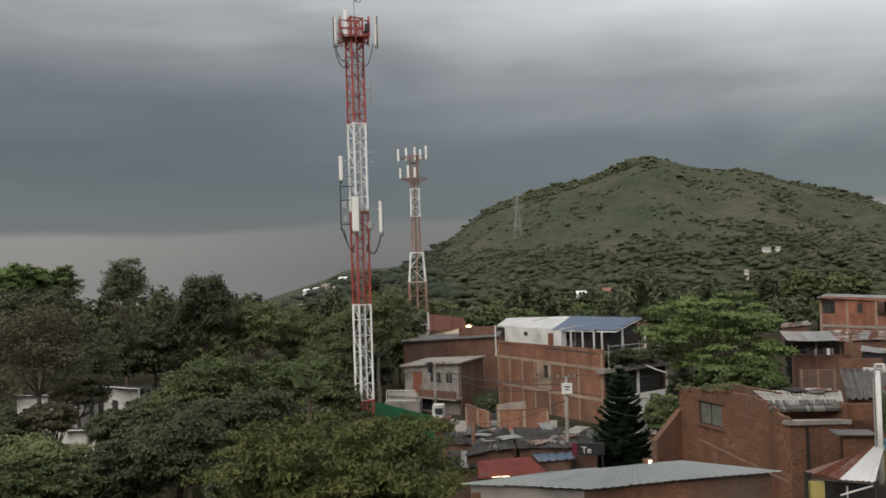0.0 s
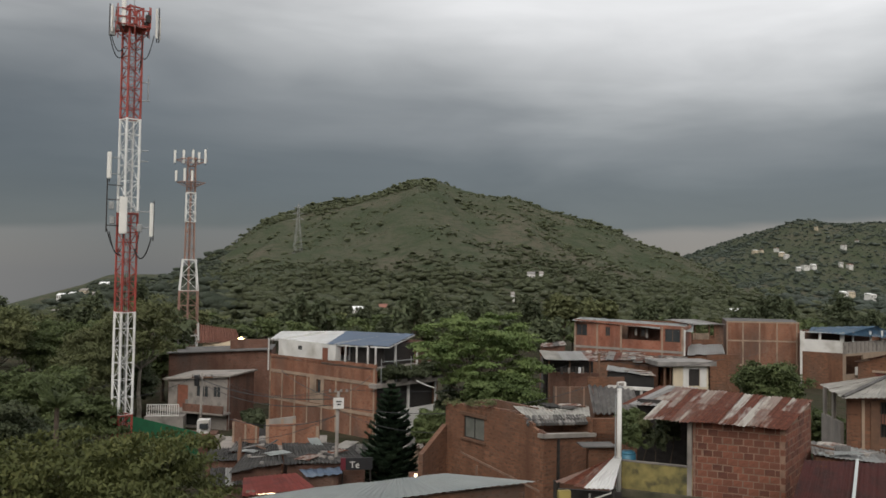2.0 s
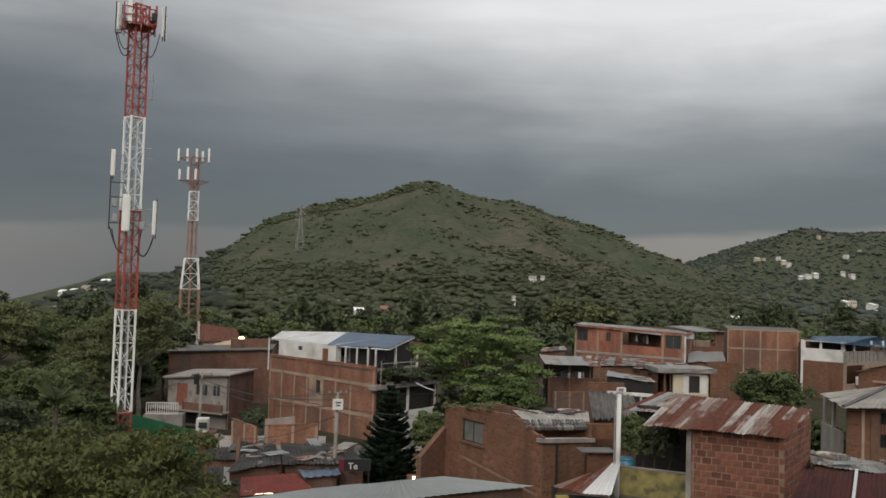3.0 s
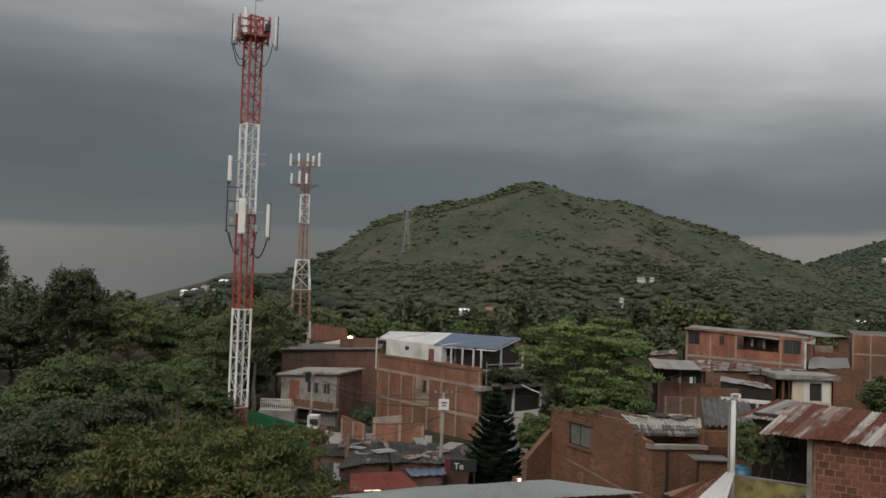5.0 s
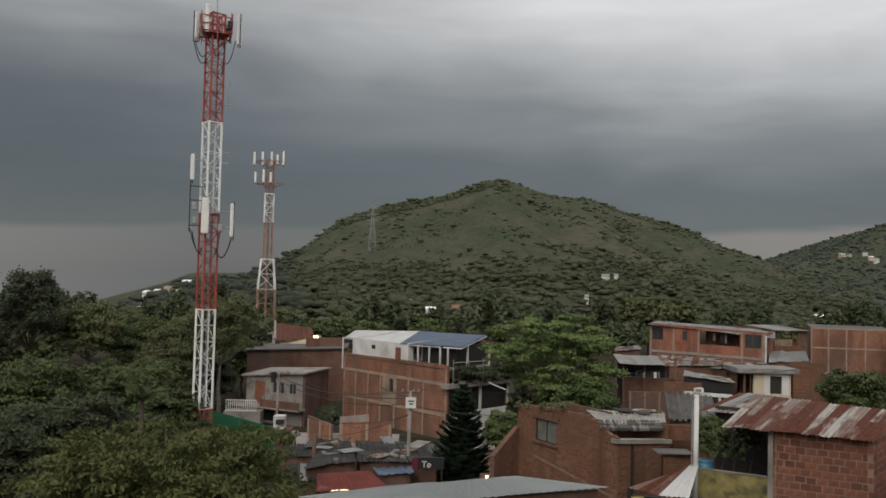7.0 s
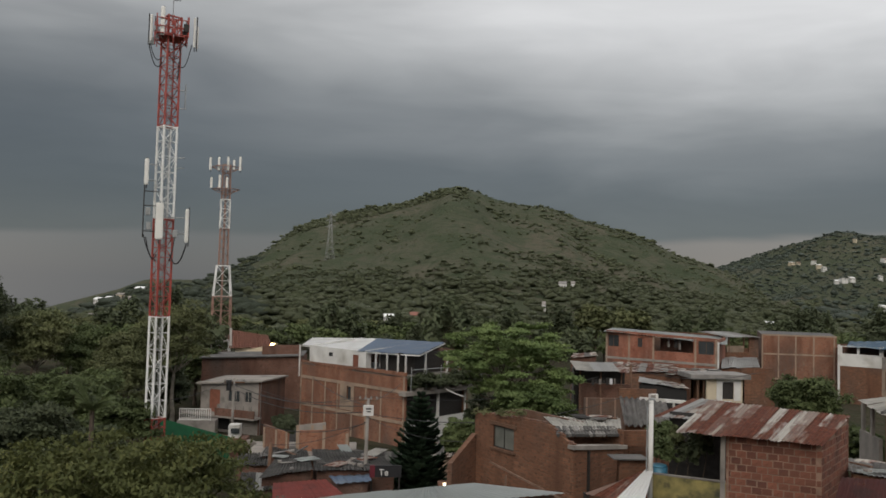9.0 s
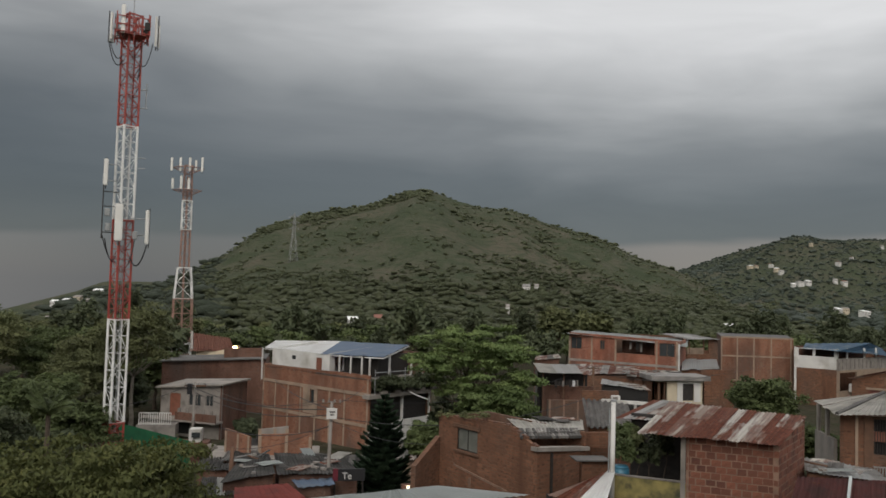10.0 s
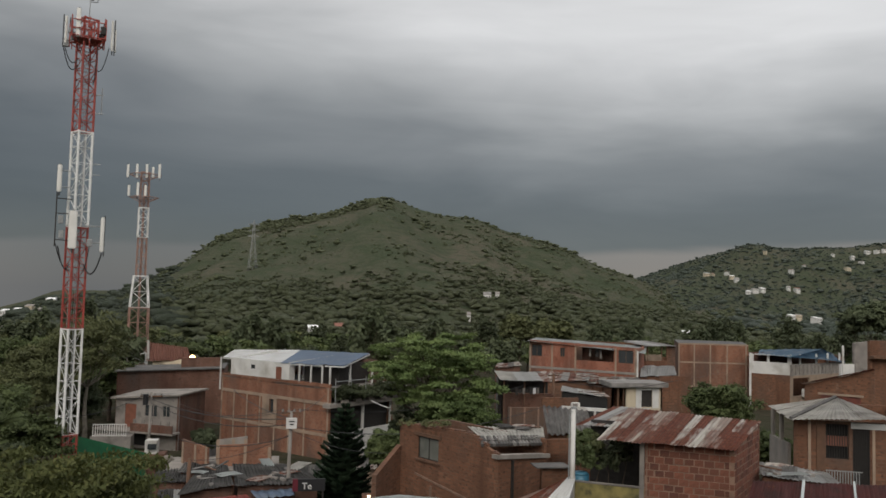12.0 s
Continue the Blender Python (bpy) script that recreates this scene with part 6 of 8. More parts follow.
# ---- the block-built hut on the yellow house ----
def hut():
    L, R, B = (12.6, 27.0), (15.2, 25.5), (17.9, 28.3)
    t = thing("block_hut", "rooftop hut of bare hollow clay blocks", "house", (12.6, 27.0, 2.0))
    front, side = Line(L, R), Line(R, B)
    z0 = 5.95
    part("wall_core", wall_mesh(front, z0, 8.56, 8.5, 0.1), "mortar", t)
    part("wall_core", wall_mesh(side, z0, 8.5, 8.95, 0.1), "mortar", t)
    bk = (L[0] + 2.7, L[1] + 2.8)
    part("wall_core", wall_mesh(Line(B, bk), z0, 8.7, 8.6, 0.1), "mortar", t)
    part("wall_core", wall_mesh(Line(bk, L), z0, 8.6, 8.5, 0.1), "mortar", t)
    roof = dict(fl=(10.95, 27.40, 8.60), fr=(15.04, 25.20, 8.60), br=(18.16, 28.60, 9.03), bl=(14.39, 32.50, 9.01))
    roof_sheets(t, (roof["fl"], roof["fr"], roof["br"], roof["bl"]), ["rust", "zinc_rust", "rust", "zinc_rust", "rust", "rust", "zinc_rust"], 15, 0.13, 0.018, seed=14, rows=2, steps=2)
    roof_sheets(t, ((11.46, 31.00, 8.54), (12.63, 30.50, 8.53), (16.08, 34.00, 8.75), (14.75, 35.00, 8.72)), ["zinc_rust", "zinc", "rust"], 5, 0.15, 0.018, seed=3)
    # the balcony beside it: mossy yellow parapet, posts, room darkened by colour
    far = (10.35, 28.3)
    bal = Line(far, L)
    part("parapet", wall_mesh(bal, 5.95, 6.93, 6.9, 0.14), "yellow", t, "mossy yellow painted parapet")
    bm = bmesh.new()
    bal.slab(bm, 0, bal.long, 6.93, 6.97, -0.16, 0.02)
    part("parapet_cap", bm, "concrete", t)
    bm = bmesh.new()
    front.slab(bm, -0.18, -0.02, 5.95, 8.6, -0.12, 0.0)
    part("corner_post", bm, "concrete", t)
    # near-black back wall: shade of the roofed balcony put into its colour
    back = Line((far[0] + 1.9, far[1] + 3.0), (L[0] + 1.9, L[1] + 3.0))
    part("wall", wall_mesh(back, 5.95, 8.7, None, 0.15), "iron", t, "back wall with the balcony's shade in its colour")
    bm = bmesh.new()
    for p in ((*far, 5.75), ):
        q = [far, L, R, B, (B[0] - 2.0, B[1] + 3), (far[0] + 1.9, far[1] + 3)]
        lo = [bm.verts.new((x, y, 5.72)) for x, y in q]
        hi = [bm.verts.new((x, y, 5.95)) for x, y in q]
        bm.faces.new(lo[::-1])
        bm.faces.new(hi)
        for i in range(len(q)):
            bm.faces.new((lo[i], lo[(i + 1) % len(q)], hi[(i + 1) % len(q)], hi[i]))
    part("floor_slab", bm, "concrete", t)
    whole = Line(far, R)
    bm = bmesh.new()
    whole.slab(bm, -0.1, whole.long + 0.1, 5.68, 5.95, -0.2, 0.18)
    part("floor_edge", bm, "mossy", t, "mossy concrete floor edge")
    bm = bmesh.new()
    whole.slab(bm, -0.6, whole.long, 5.2, 5.68, -0.25, -0.05)
    part("lintel", bm, "iron", t, "dark lintel below the floor edge")
    n = whole.long
    for s0, s1 in ((0.1, 0.55), (2.35, 2.95), (4.3, 5.1)):
        bm = bmesh.new()
        whole.slab(bm, s0, s1, 1.5, 5.45, -0.2, 0.0)
        part("pillar", bm, "yellow_clean", t, "yellow painted pillar")
    part("wall", wall_mesh(Line(whole.at(-0.5, 0, -1.2)[:2], whole.at(n, 0, -1.2)[:2]), 1.5, 5.7, None, 0.15), "plaster", t)
    for k, s in enumerate((0.75, 1.25, 3.1, 3.6)):
        bm = bmesh.new()
        for j in range(6):
            whole.slab(bm, s + 0.075 * j, s + 0.07 + 0.075 * j, 2.0, 5.2, -0.42 - 0.03 * (j % 2), -0.40 - 0.03 * (j % 2))
        part("curtain", bm, "cloth", t, "pale hanging curtain")
    # blocks, each its own piece
    def block_mesh(w, h, d):
        bm = boxed((0, 0, 0), (w, d, h))
        bmesh.ops.bevel(bm, geom=bm.edges[:], offset=0.006, segments=1, affect="EDGES")
        me = bpy.data.meshes.new("clay_block")
        bm.to_mesh(me)
        bm.free()
        me.materials.append(M["block"])
        return me

    rng = random.Random(21)
    pitch, rise = 0.335, 0.238
    whole_block, half_block = block_mesh(0.305, 0.208, 0.05), block_mesh(0.138, 0.208, 0.05)
    for ln, top0, top1 in ((front, 8.6, 8.56), (side, 8.56, 9.05)):
        ang = math.atan2(ln.d.y, ln.d.x)
        rows = int((max(top0, top1) - z0) / rise)
        for r in range(rows):
            s = 0.168 if r % 2 == 0 else 0.084
            if r % 2:
                cells = [(0.084, half_block)]
                s = 0.168 + pitch / 2
            else:
                cells = []
            while s + 0.16 <= ln.long:
                cells.append((s, whole_block))
                s += pitch
            if ln.long - (s - pitch / 2) > 0.15:
                cells.append((s - pitch / 2 + 0.084, half_block))
            for c, me in cells:
                z = z0 + rise * (r + 0.5)
                if z + 0.1 > top0 + (top1 - top0) * c / ln.long:
                    continue
                ob = new("clay_block", me)
                ob.matrix_basis = Matrix.Translation(ln.at(c + rng.uniform(-.012, .012), z + rng.uniform(-.009, .009), -0.012 + rng.uniform(-0.008, 0.01))) @ Matrix.Rotation(ang + rng.uniform(-.015, .015), 4, "Z") @ Matrix.Rotation(rng.uniform(-.025, .025), 4, "Y") @ Matrix.Diagonal((rng.uniform(0.9, 1.06), 1, rng.uniform(0.9, 1.06), 1))
                under(ob, t)


M["mossy"] = plain("mossy_concrete", (0.055, 0.052, 0.032), (0.09, 0.08, 0.052), 2.0, stains=(0.03, 0.032, 0.018), stain_scale=1.5)
M["yellow_clean"] = plain("yellow_paint", (0.38, 0.31, 0.10), (0.30, 0.25, 0.085), 1.0, stains=(0.25, 0.2, 0.08))
hut()


def potted(centre, rx, rz, seed, leaf="leaf"):
    x, y, z = centre
    floor = 5.95
    t = thing("potted_plant", "leafy potted plant on the balcony", "plant", (x, y, floor), "balcony plants")
    bm = bmesh.new()
    tube(bm, (x, y, floor), (x, y, floor + 0.45), 0.18, 0.24, 12)
    part("pot", bm, "brick_dark", t)
    ls = lobes_of(seed, centre, rx, rz, 6)
    part("stem", trunk_mesh(seed, (x, y, floor + 0.3), ls, 0.03), "bark", t)
    under(new("foliage", crown_mesh("foliage", seed, ls, 1500, 0.11, leaf)), t)


potted((11.09, 28.90, 7.60), 0.5, 0.75, 51, "leaf")
potted((11.60, 29.30, 8.04), 0.45, 0.5, 52, "leaf_olive")
potted((12.06, 29.00, 7.51), 0.55, 0.75, 53, "leaf_dark")
potted((11.26, 29.60, 8.17), 0.5, 0.6, 55, "leaf")
potted((12.86, 29.60, 7.71), 0.5, 0.8, 56, "leaf_dark")


def drum(at, r, h):
    t = thing("water_drum", "blue plastic water drum on the balcony", "drum", at)
    bm = bmesh.new()
    x, y, z = at
    for a, b, c, d in ((0, 0.06, 0.9, 1), (0.06, 0.45, 1, 1.04), (0.45, 0.55, 1.04, 1.04), (0.55, 0.94, 1.04, 1), (0.94, 1, 1, 0.85)):
        tube(bm, (x, y, z + a * h), (x, y, z + b * h), r * c, r * d, 16)
    part("body", bm, "blue_drum", t, smooth=True)


dr = (10.81, 28.60, 6.67)
drum((dr[0], dr[1], 5.95), 0.32, 1.25)


# awning, sun shade and pole before the yellow house
def awning():
    t = thing("awning", "small awning of rusty and pale metal sheets", "awning", (8.5, 27, 3.0))
    a, m, b, c = (7.42, 26.40, 6.70), (8.35, 26.00, 6.58), (9.22, 25.70, 6.58), (10.22, 28.30, 7.07)
    d = (9.13, 27.60, 6.86)
    roof_sheets(t, (a, m, c, d), ["rust"], 3, 0.15, 0.018, seed=4)
    roof_sheets(t, (m, b, (c[0] + 0.25, c[1] - 0.1, c[2]), c), ["white_roof"], 2, 0.15, 0.018, seed=5)
    for p in (a, b):
        part("post", tubes([((p[0] + 0.1, p[1] + 0.2, 1.5), (p[0] + 0.1, p[1] + 0.2, p[2]))], 0.05, 6), "iron", t)
    for u, v in (((8.41, 26.20, 6.04), (9.37, 26.00, 6.42)), ((8.03, 26.30, 5.42), (8.88, 26.20, 5.22)), ((8.71, 26.50, 6.25), (8.72, 26.50, 4.95))):
        part("pale_bar", tubes([(u, v)], 0.03, 5), "white", t)
    q = (7.84, 26.60, 5.83)
    bm = boxed((q[0], q[1], 3.9), (0.42, 0.2, 4.9), 0.1)
    part("pillar", bm, "yellow_clean", t)
    r = (8.83, 26.90, 5.60)
    part("back_panel", boxed((r[0] + 0.2, r[1] + 0.6, 3.8), (2.2, 0.1, 4.6), -0.3), "iron", t)


awning()


def pink_board():
    a = Vector((10.84, 25.40, 5.62))
    t = thing("surfboard_sign", "pink board-shaped sign leaning outdoors", "sign", (a.x, a.y, 2.0))
    bm = bmesh.new()
    n, hw, hl = 20, 0.2, 0.95
    up, si = Vector((0.55, 0, 0.83)).normalized(), Vector((0.83, 0, -0.55)).normalized()
    rings = []
    for y in (-0.03, 0.03):
        rings.append([bm.verts.new(a + si * hw * math.cos(k * math.tau / n) + up * (hl * math.sin(k * math.tau / n) - 0.55) + Vector((0, y, 0))) for k in range(n)])
    bm.faces.new(rings[0])
    bm.faces.new(rings[1][::-1])
    for k in range(n):
        bm.faces.new((rings[0][k], rings[1][k], rings[1][(k + 1) % n], rings[0][(k + 1) % n]))
    part("board", bm, "pink", t)
    bm = bmesh.new()
    c = a + up * 0.12 + Vector((0, -0.04, 0))
    box(bm, c, (0.16, 0.02, 0.12))
    part("emblem", bm, "white", t, "plain pale emblem")
    part("stand", tubes([((a.x, a.y, 2.0), (a.x, a.y + 0.05, a.z - 0.4))], 0.03, 6), "iron", t)


pink_board()


def near_pole():
    x, y = 10.34, 28.16
    top = (10.32, 28.16, 9.58)[2]
    t = thing("utility_pole", "white round pole on the balcony corner", "pole", (x, y, 5.95))
    bm = bmesh.new()
    tube(bm, (x, y, 5.7), (x, y, top), 0.095, 0.085, 14)
    part("shaft", bm, "white", t, smooth=True)
    bm = bmesh.new()
    box(bm, (x + 0.02, y, top + 0.03), (0.16, 0.16, 0.08))
    tube(bm, (x - 0.12, y - 0.05, top - 0.1), (x + 0.12, y - 0.05, top - 0.1), 0.02, 0.02, 6)
    part("cap", bm, "galv", t)
    bm = bmesh.new()
    tube(bm, (x - 0.15, y - 0.02, top - 3.3), (x - 0.15, y - 0.02, top - 0.25), 0.025, 0.025, 6)
    part("conduit", bm, "galv", t)


near_pole()


# ---- houses on the rising side ----
def corner_house():
    fl, fr = (22.04, 32.20, 7.13), (25.51, 30.60, 7.41)
    t = thing("corner_house", "brick corner house under a hipped metal roof", "house", (*fl[:2], 2.0))
    f = Line(fl, fr)
    n = f.long
    win = (0.34 * n, 0.58 * n, 6.95, 8.45)
    gate = (0.62 * n, 0.80 * n, 5.3, 8.3)
    part("wall", wall_mesh(f, 1.5, 8.55, 8.6, 0.16, [win, gate]), "brick_old", t)
    b = (26.7, 38.5)
    part("wall", wall_mesh(Line(b, fl[:2]), 1.5, 8.6, 8.55, 0.16), "brick_old", t)
    closed(t, [fr[:2], (31.0, 37.0), b], 1.5, 8.5, "brick_old")
    for a, c, w in ((0.15, 0.18, "concrete_tan"), (0.24, 0.325, "wood"), (0.82, 0.85, "concrete_tan")):
        bm = bmesh.new()
        f.slab(bm, a * n, c * n, 4.0, 8.5, 0.004, 0.05)
        part("column", bm, w, t)
    for k in range(9):
        bm = bmesh.new()
        s = win[0] + (win[1] - win[0]) * (k + 0.5) / 9
        f.slab(bm, s - 0.015, s + 0.015, win[2], win[3], -0.06, -0.03)
        part("window_bar", bm, "iron", t)
    bm = bmesh.new()
    f.slab(bm, win[0], win[1], win[2] + 0.55, win[2] + 0.98, -0.1, -0.07)
    part("window_panel", bm, "door_brown", t)
    # added dark slab: gives window and gate their inner shade
    bm = bmesh.new()
    f.slab(bm, win[0] - 0.3, gate[1] + 0.2, 4.5, 8.5, -0.6, -0.5)
    part("dark_screen", bm, "dark", t, "dark panel standing in for shade inside the openings")
    for k in range(9):
        bm = bmesh.new()
        s = gate[0] + (gate[1] - gate[0]) * (k + 0.5) / 9
        f.slab(bm, s - 0.02, s + 0.02, gate[2], gate[3], -0.06, -0.02)
        part("gate_bar", bm, "iron", t)
    for k in range(13):
        bm = bmesh.new()
        s = (0.33 + 0.028 * k) * n
        f.slab(bm, s - 0.018, s + 0.018, 5.35, 6.5, 0.3, 0.34)
        part("railing_bar", bm, "galv", t)
    for z in (5.9, 6.48):
        bm = bmesh.new()
        f.slab(bm, 0.32 * n, 0.70 * n, z, z + 0.04, 0.29, 0.35)
        part("rail", bm, "galv", t)
    bm = bmesh.new()
    f.slab(bm, 0.6 * n, n, 8.3, 8.55, 0.02, 0.06)
    part("fascia", bm, "zinc", t)
    e0, e1, ap, bl = (21.47, 31.60, 8.63), (25.16, 30.00, 8.84), (26.18, 35.00, 9.13), (23.55, 36.50, 8.54)
    roof_sheets(t, (e0, e1, (ap[0] + 0.15, ap[1], ap[2]), ap), ["fibre_white"], 7, 0.2, 0.02, seed=6, steps=1)
    roof_sheets(t, (bl, e0, ap, (ap[0] - 0.1, ap[1] + 0.1, ap[2])), ["fibre_white"], 5, 0.2, 0.02, seed=7, steps=1)
    bm = tubes([(Vector(e0) + Vector((0, 0, 0.06)), Vector(ap) + Vector((0, 0, 0.06)))], 0.09, 6)
    part("hip_cap", bm, "fibre", t)
    # open balcony at its side
    c0, c1 = (23.18, 35.50, 6.49), (22.77, 34.20, 6.75)
    for c in (c0, c1):
        part("balcony_post", boxed((c[0], c[1], 7.4), (0.14, 0.14, 2.3)), "concrete", t)
    p0, p1 = (23.19, 35.80, 6.44), (22.41, 33.20, 6.94)
    part("balcony_wall", wall_mesh(Line(p0, p1), 4.0, (23.25, 35.80, 7.30)[2], (22.41, 33.20, 7.32)[2], 0.15), "concrete", t)


corner_house()
low_house("lean_to", "low lean-to under loose grey sheets", ((17.11, 27.00, 7.32), (20.09, 26.50, 6.98), (22.01, 30.00, 6.68), (19.51, 31.00, 6.97)), "brick_old", ["zinc", "fibre_grey", "zinc"], 6, 0.18, 0.02, 9, 1.5, wobble=0.08)
low_house("near_lean_to", "house under dark red corrugated metal roof", ((12.68, 21.20, 6.87), (18.4, 20.3, 6.75), (20.6, 23.6, 7.65), (14.96, 24.00, 7.84)), "brick_old", ["oxide_roof"], 7, 0.16, 0.018, 10, 1.5, rows=1, wobble=0.02)


def roof_flashing():
    """Pale strips over two seams of the red roof."""
    e0, e1, r1, r0 = (Vector(p) for p in ((12.68, 21.20, 6.87), (18.4, 20.3, 6.75), (20.6, 23.6, 7.65), (14.96, 24.00, 7.84)))
    for f, w in ((0.31, 0.05), (0.62, 0.04)):
        a, b = e0.lerp(e1, f), r0.lerp(r1, f)
        t = thing("roof_flashing", "pale metal strip fixed on the red roof", "flashing", tuple(a))
        bm = bmesh.new()
        side = (e1 - e0).normalized() * w
        lo, hi = Vector((0, 0, 0.075)), Vector((0, 0, 0.1))
        hexa(bm, [a - side + lo, a + side + lo, b + side + lo, b - side + lo, a - side + hi, a + side + hi, b + side + hi, b - side + hi])
        part("strip", bm, "zinc_clean", t)


roof_flashing()


def orange_house():
    a, b, c = (26.96, 88.00, 5.86), (36.26, 80.00, 5.69), (39.01, 84.00, 5.92)
    t = thing("orange_house", "orange brick house with a recessed balcony", "house", (*a[:2], 0))
    f = Line(a, b)
    n = f.long
    bal = (0.45 * n, 0.80 * n, 7.05, 8.55)
    w1, w2, w3 = (0.02 * n, 0.125 * n, 7.2, 8.5), (0.335 * 0 + 0.30 * n, 0.345 * n, 7.3, 8.3), (0.84 * n, 0.975 * n, 7.0, 8.4)
    part("wall", wall_mesh(f, 1.0, 9.0, 8.7, 0.2, [bal, w1, w2, w3]), "brick_red", t)
    for w in (w1, w2, w3):
        window(t, f, *w, "wood", 0, 1, 0.1)
    part("wall", wall_mesh(Line(b, c), 1.0, 8.6, None, 0.2), "brick_red", t)
    d = (a[0] + 5, a[1] + 9)
    closed(t, [c[:2], (c[0] + 3, c[1] + 8), d, a[:2]], 1.0, 8.6, "brick_old")
    bm = bmesh.new()
    f.slab(bm, bal[0], bal[1], 6.0, 8.6, -2.2, -2.0)
    part("wall", bm, "brick_dark", t)
    for s in (0.0, 0.215, 0.44, 0.81, 0.985):
        bm = bmesh.new()
        f.slab(bm, s * n, s * n + 0.2, 1.0, 8.6, 0.004, 0.04)
        part("column", bm, "concrete_tan", t)
    bm = bmesh.new()
    f.slab(bm, 0, n, 5.85, 6.1, 0.006, 0.06)
    part("beam", bm, "concrete", t)
    roof_sheets(t, ((26.56, 87.70, 8.89), (37.05, 79.60, 8.16), (41.07, 88.00, 8.46), (30.21, 96.00, 8.86)), ["zinc_clean"], 9, 0.25, 0.02, seed=8, steps=1, wobble=0.01)
    rng = random.Random(3)
    for s in (0.56, 0.62, 0.66):
        bm = bmesh.new()
        f.slab(bm, s * n, s * n + rng.uniform(.2, .4), 7.3 + rng.uniform(0, .4), 8.3, -0.5, -0.46)
        part("hanging_cloth", bm, rng.choice(["cloth", "plaster", "iron"]), t)
    part("downpipe", tubes([((b[0] + 0.1, b[1] - 0.1, 3.5), (b[0] + 0.1, b[1] - 0.1, 8.4))], 0.1, 6), "white", t)


orange_house()


def cream_house():
    a, b = (29.41, 70.00, 4.16), (34.32, 70.00, 4.31)
    t = thing("cream_house", "cream house with white door frame and flat slab", "house", (*a[:2], 0))
    f = Line(a, b)
    n = f.long
    z0, z1 = 3.8, 5.75
    door, gap = (0.58 * n, 0.80 * n, 3.9, 5.45), (0.03 * n, 0.28 * n, 3.9, 5.6)
    part("wall", wall_mesh(f, 0.5, z1, None, 0.2, [door, gap]), "cream", t)
    bm = bmesh.new()
    for s0, s1, c, d in ((0.47, 0.58, 3.8, z1), (0.80, 0.93, 3.8, z1), (0.58, 0.80, 5.45, z1)):
        f.slab(bm, s0 * n, s1 * n, c, d, 0.003, 0.06)
    part("door_frame", bm, "white", t, "white painted door frame")
    bm = bmesh.new()
    f.slab(bm, *door, -0.15, -0.1)
    part("door", bm, "iron", t, "dark metal door")
    bm = bmesh.new()
    f.slab(bm, 0.1 * n, 0.14 * n, 3.9, 5.6, -0.1, -0.05)
    f.slab(bm, 0.22 * n, 0.24 * n, 3.9, 5.6, -0.1, -0.05)
    part("post", bm, "wood", t)
    closed(t, [b[:2], (b[0], b[1] + 2.4), (a[0], a[1] + 2.4), a[:2]], 0.5, z1, "brick_old")
    flat_roof(t, (f.at(-0.3, 6.15, 0.5), f.at(n + 0.4, 6.15, 0.5), (b[0] + 0.4, b[1] + 2.6, 6.15), (a[0] - 0.3, a[1] + 2.6, 6.15)), "fibre_grey", 0.4)


cream_house()
MID = "patchwork of shacks"


def shack(label, corners, wall_mat, mats, count, seed, g=0.5):
    t = low_house("shack", label, corners, wall_mat, mats, count, 0.2, 0.025, seed, g, 0.25, wobble=0.08)
    return tagged(t, group=MID)


shack("brick shack under loose rusty metal sheets", ((19.85, 74.00, 5.75), (24.52, 74.00, 5.84), (27.05, 80.00, 6.13), (22.84, 81.00, 5.95)), "brick_dark", ["zinc", "zinc_rust", "fibre_grey"], 7, 21)
shack("brick shack under patched metal sheets", ((23.60, 72.00, 5.94), (28.65, 72.00, 6.00), (31.43, 79.00, 5.99), (26.77, 80.00, 6.12)), "brick_old", ["zinc", "zinc_rust", "rust"], 7, 22)
shack("long brown shack with patched metal roof", ((28.15, 72.00, 5.78), (33.66, 73.00, 5.68), (36.14, 79.00, 5.69), (30.87, 79.00, 5.80)), "brick_old", ["rust", "zinc_rust", "fibre_grey"], 7, 23)
# its walls are near-black: the shed's inner shade put into their colour
shack("open shed under a bent metal roof", ((23.04, 66.00, 5.78), (27.54, 66.00, 5.24), (28.61, 70.00, 5.11), (24.58, 70.00, 5.76)), "dark", ["zinc", "zinc_rust"], 6, 24)
shack("small house under grey zinc beside the orange house", ((35.79, 78.00, 5.90), (39.84, 78.00, 6.03), (42.54, 84.00, 6.50), (38.65, 84.00, 6.50)), "brick_old", ["zinc"], 5, 25)
shack("brown brick shack below other roofs", ((23.47, 90.00, 5.56), (26.62, 90.00, 5.85), (27.76, 95.00, 5.88), (25.10, 95.00, 5.66)), "brick_dark", ["zinc_rust", "fibre_grey"], 4, 26)


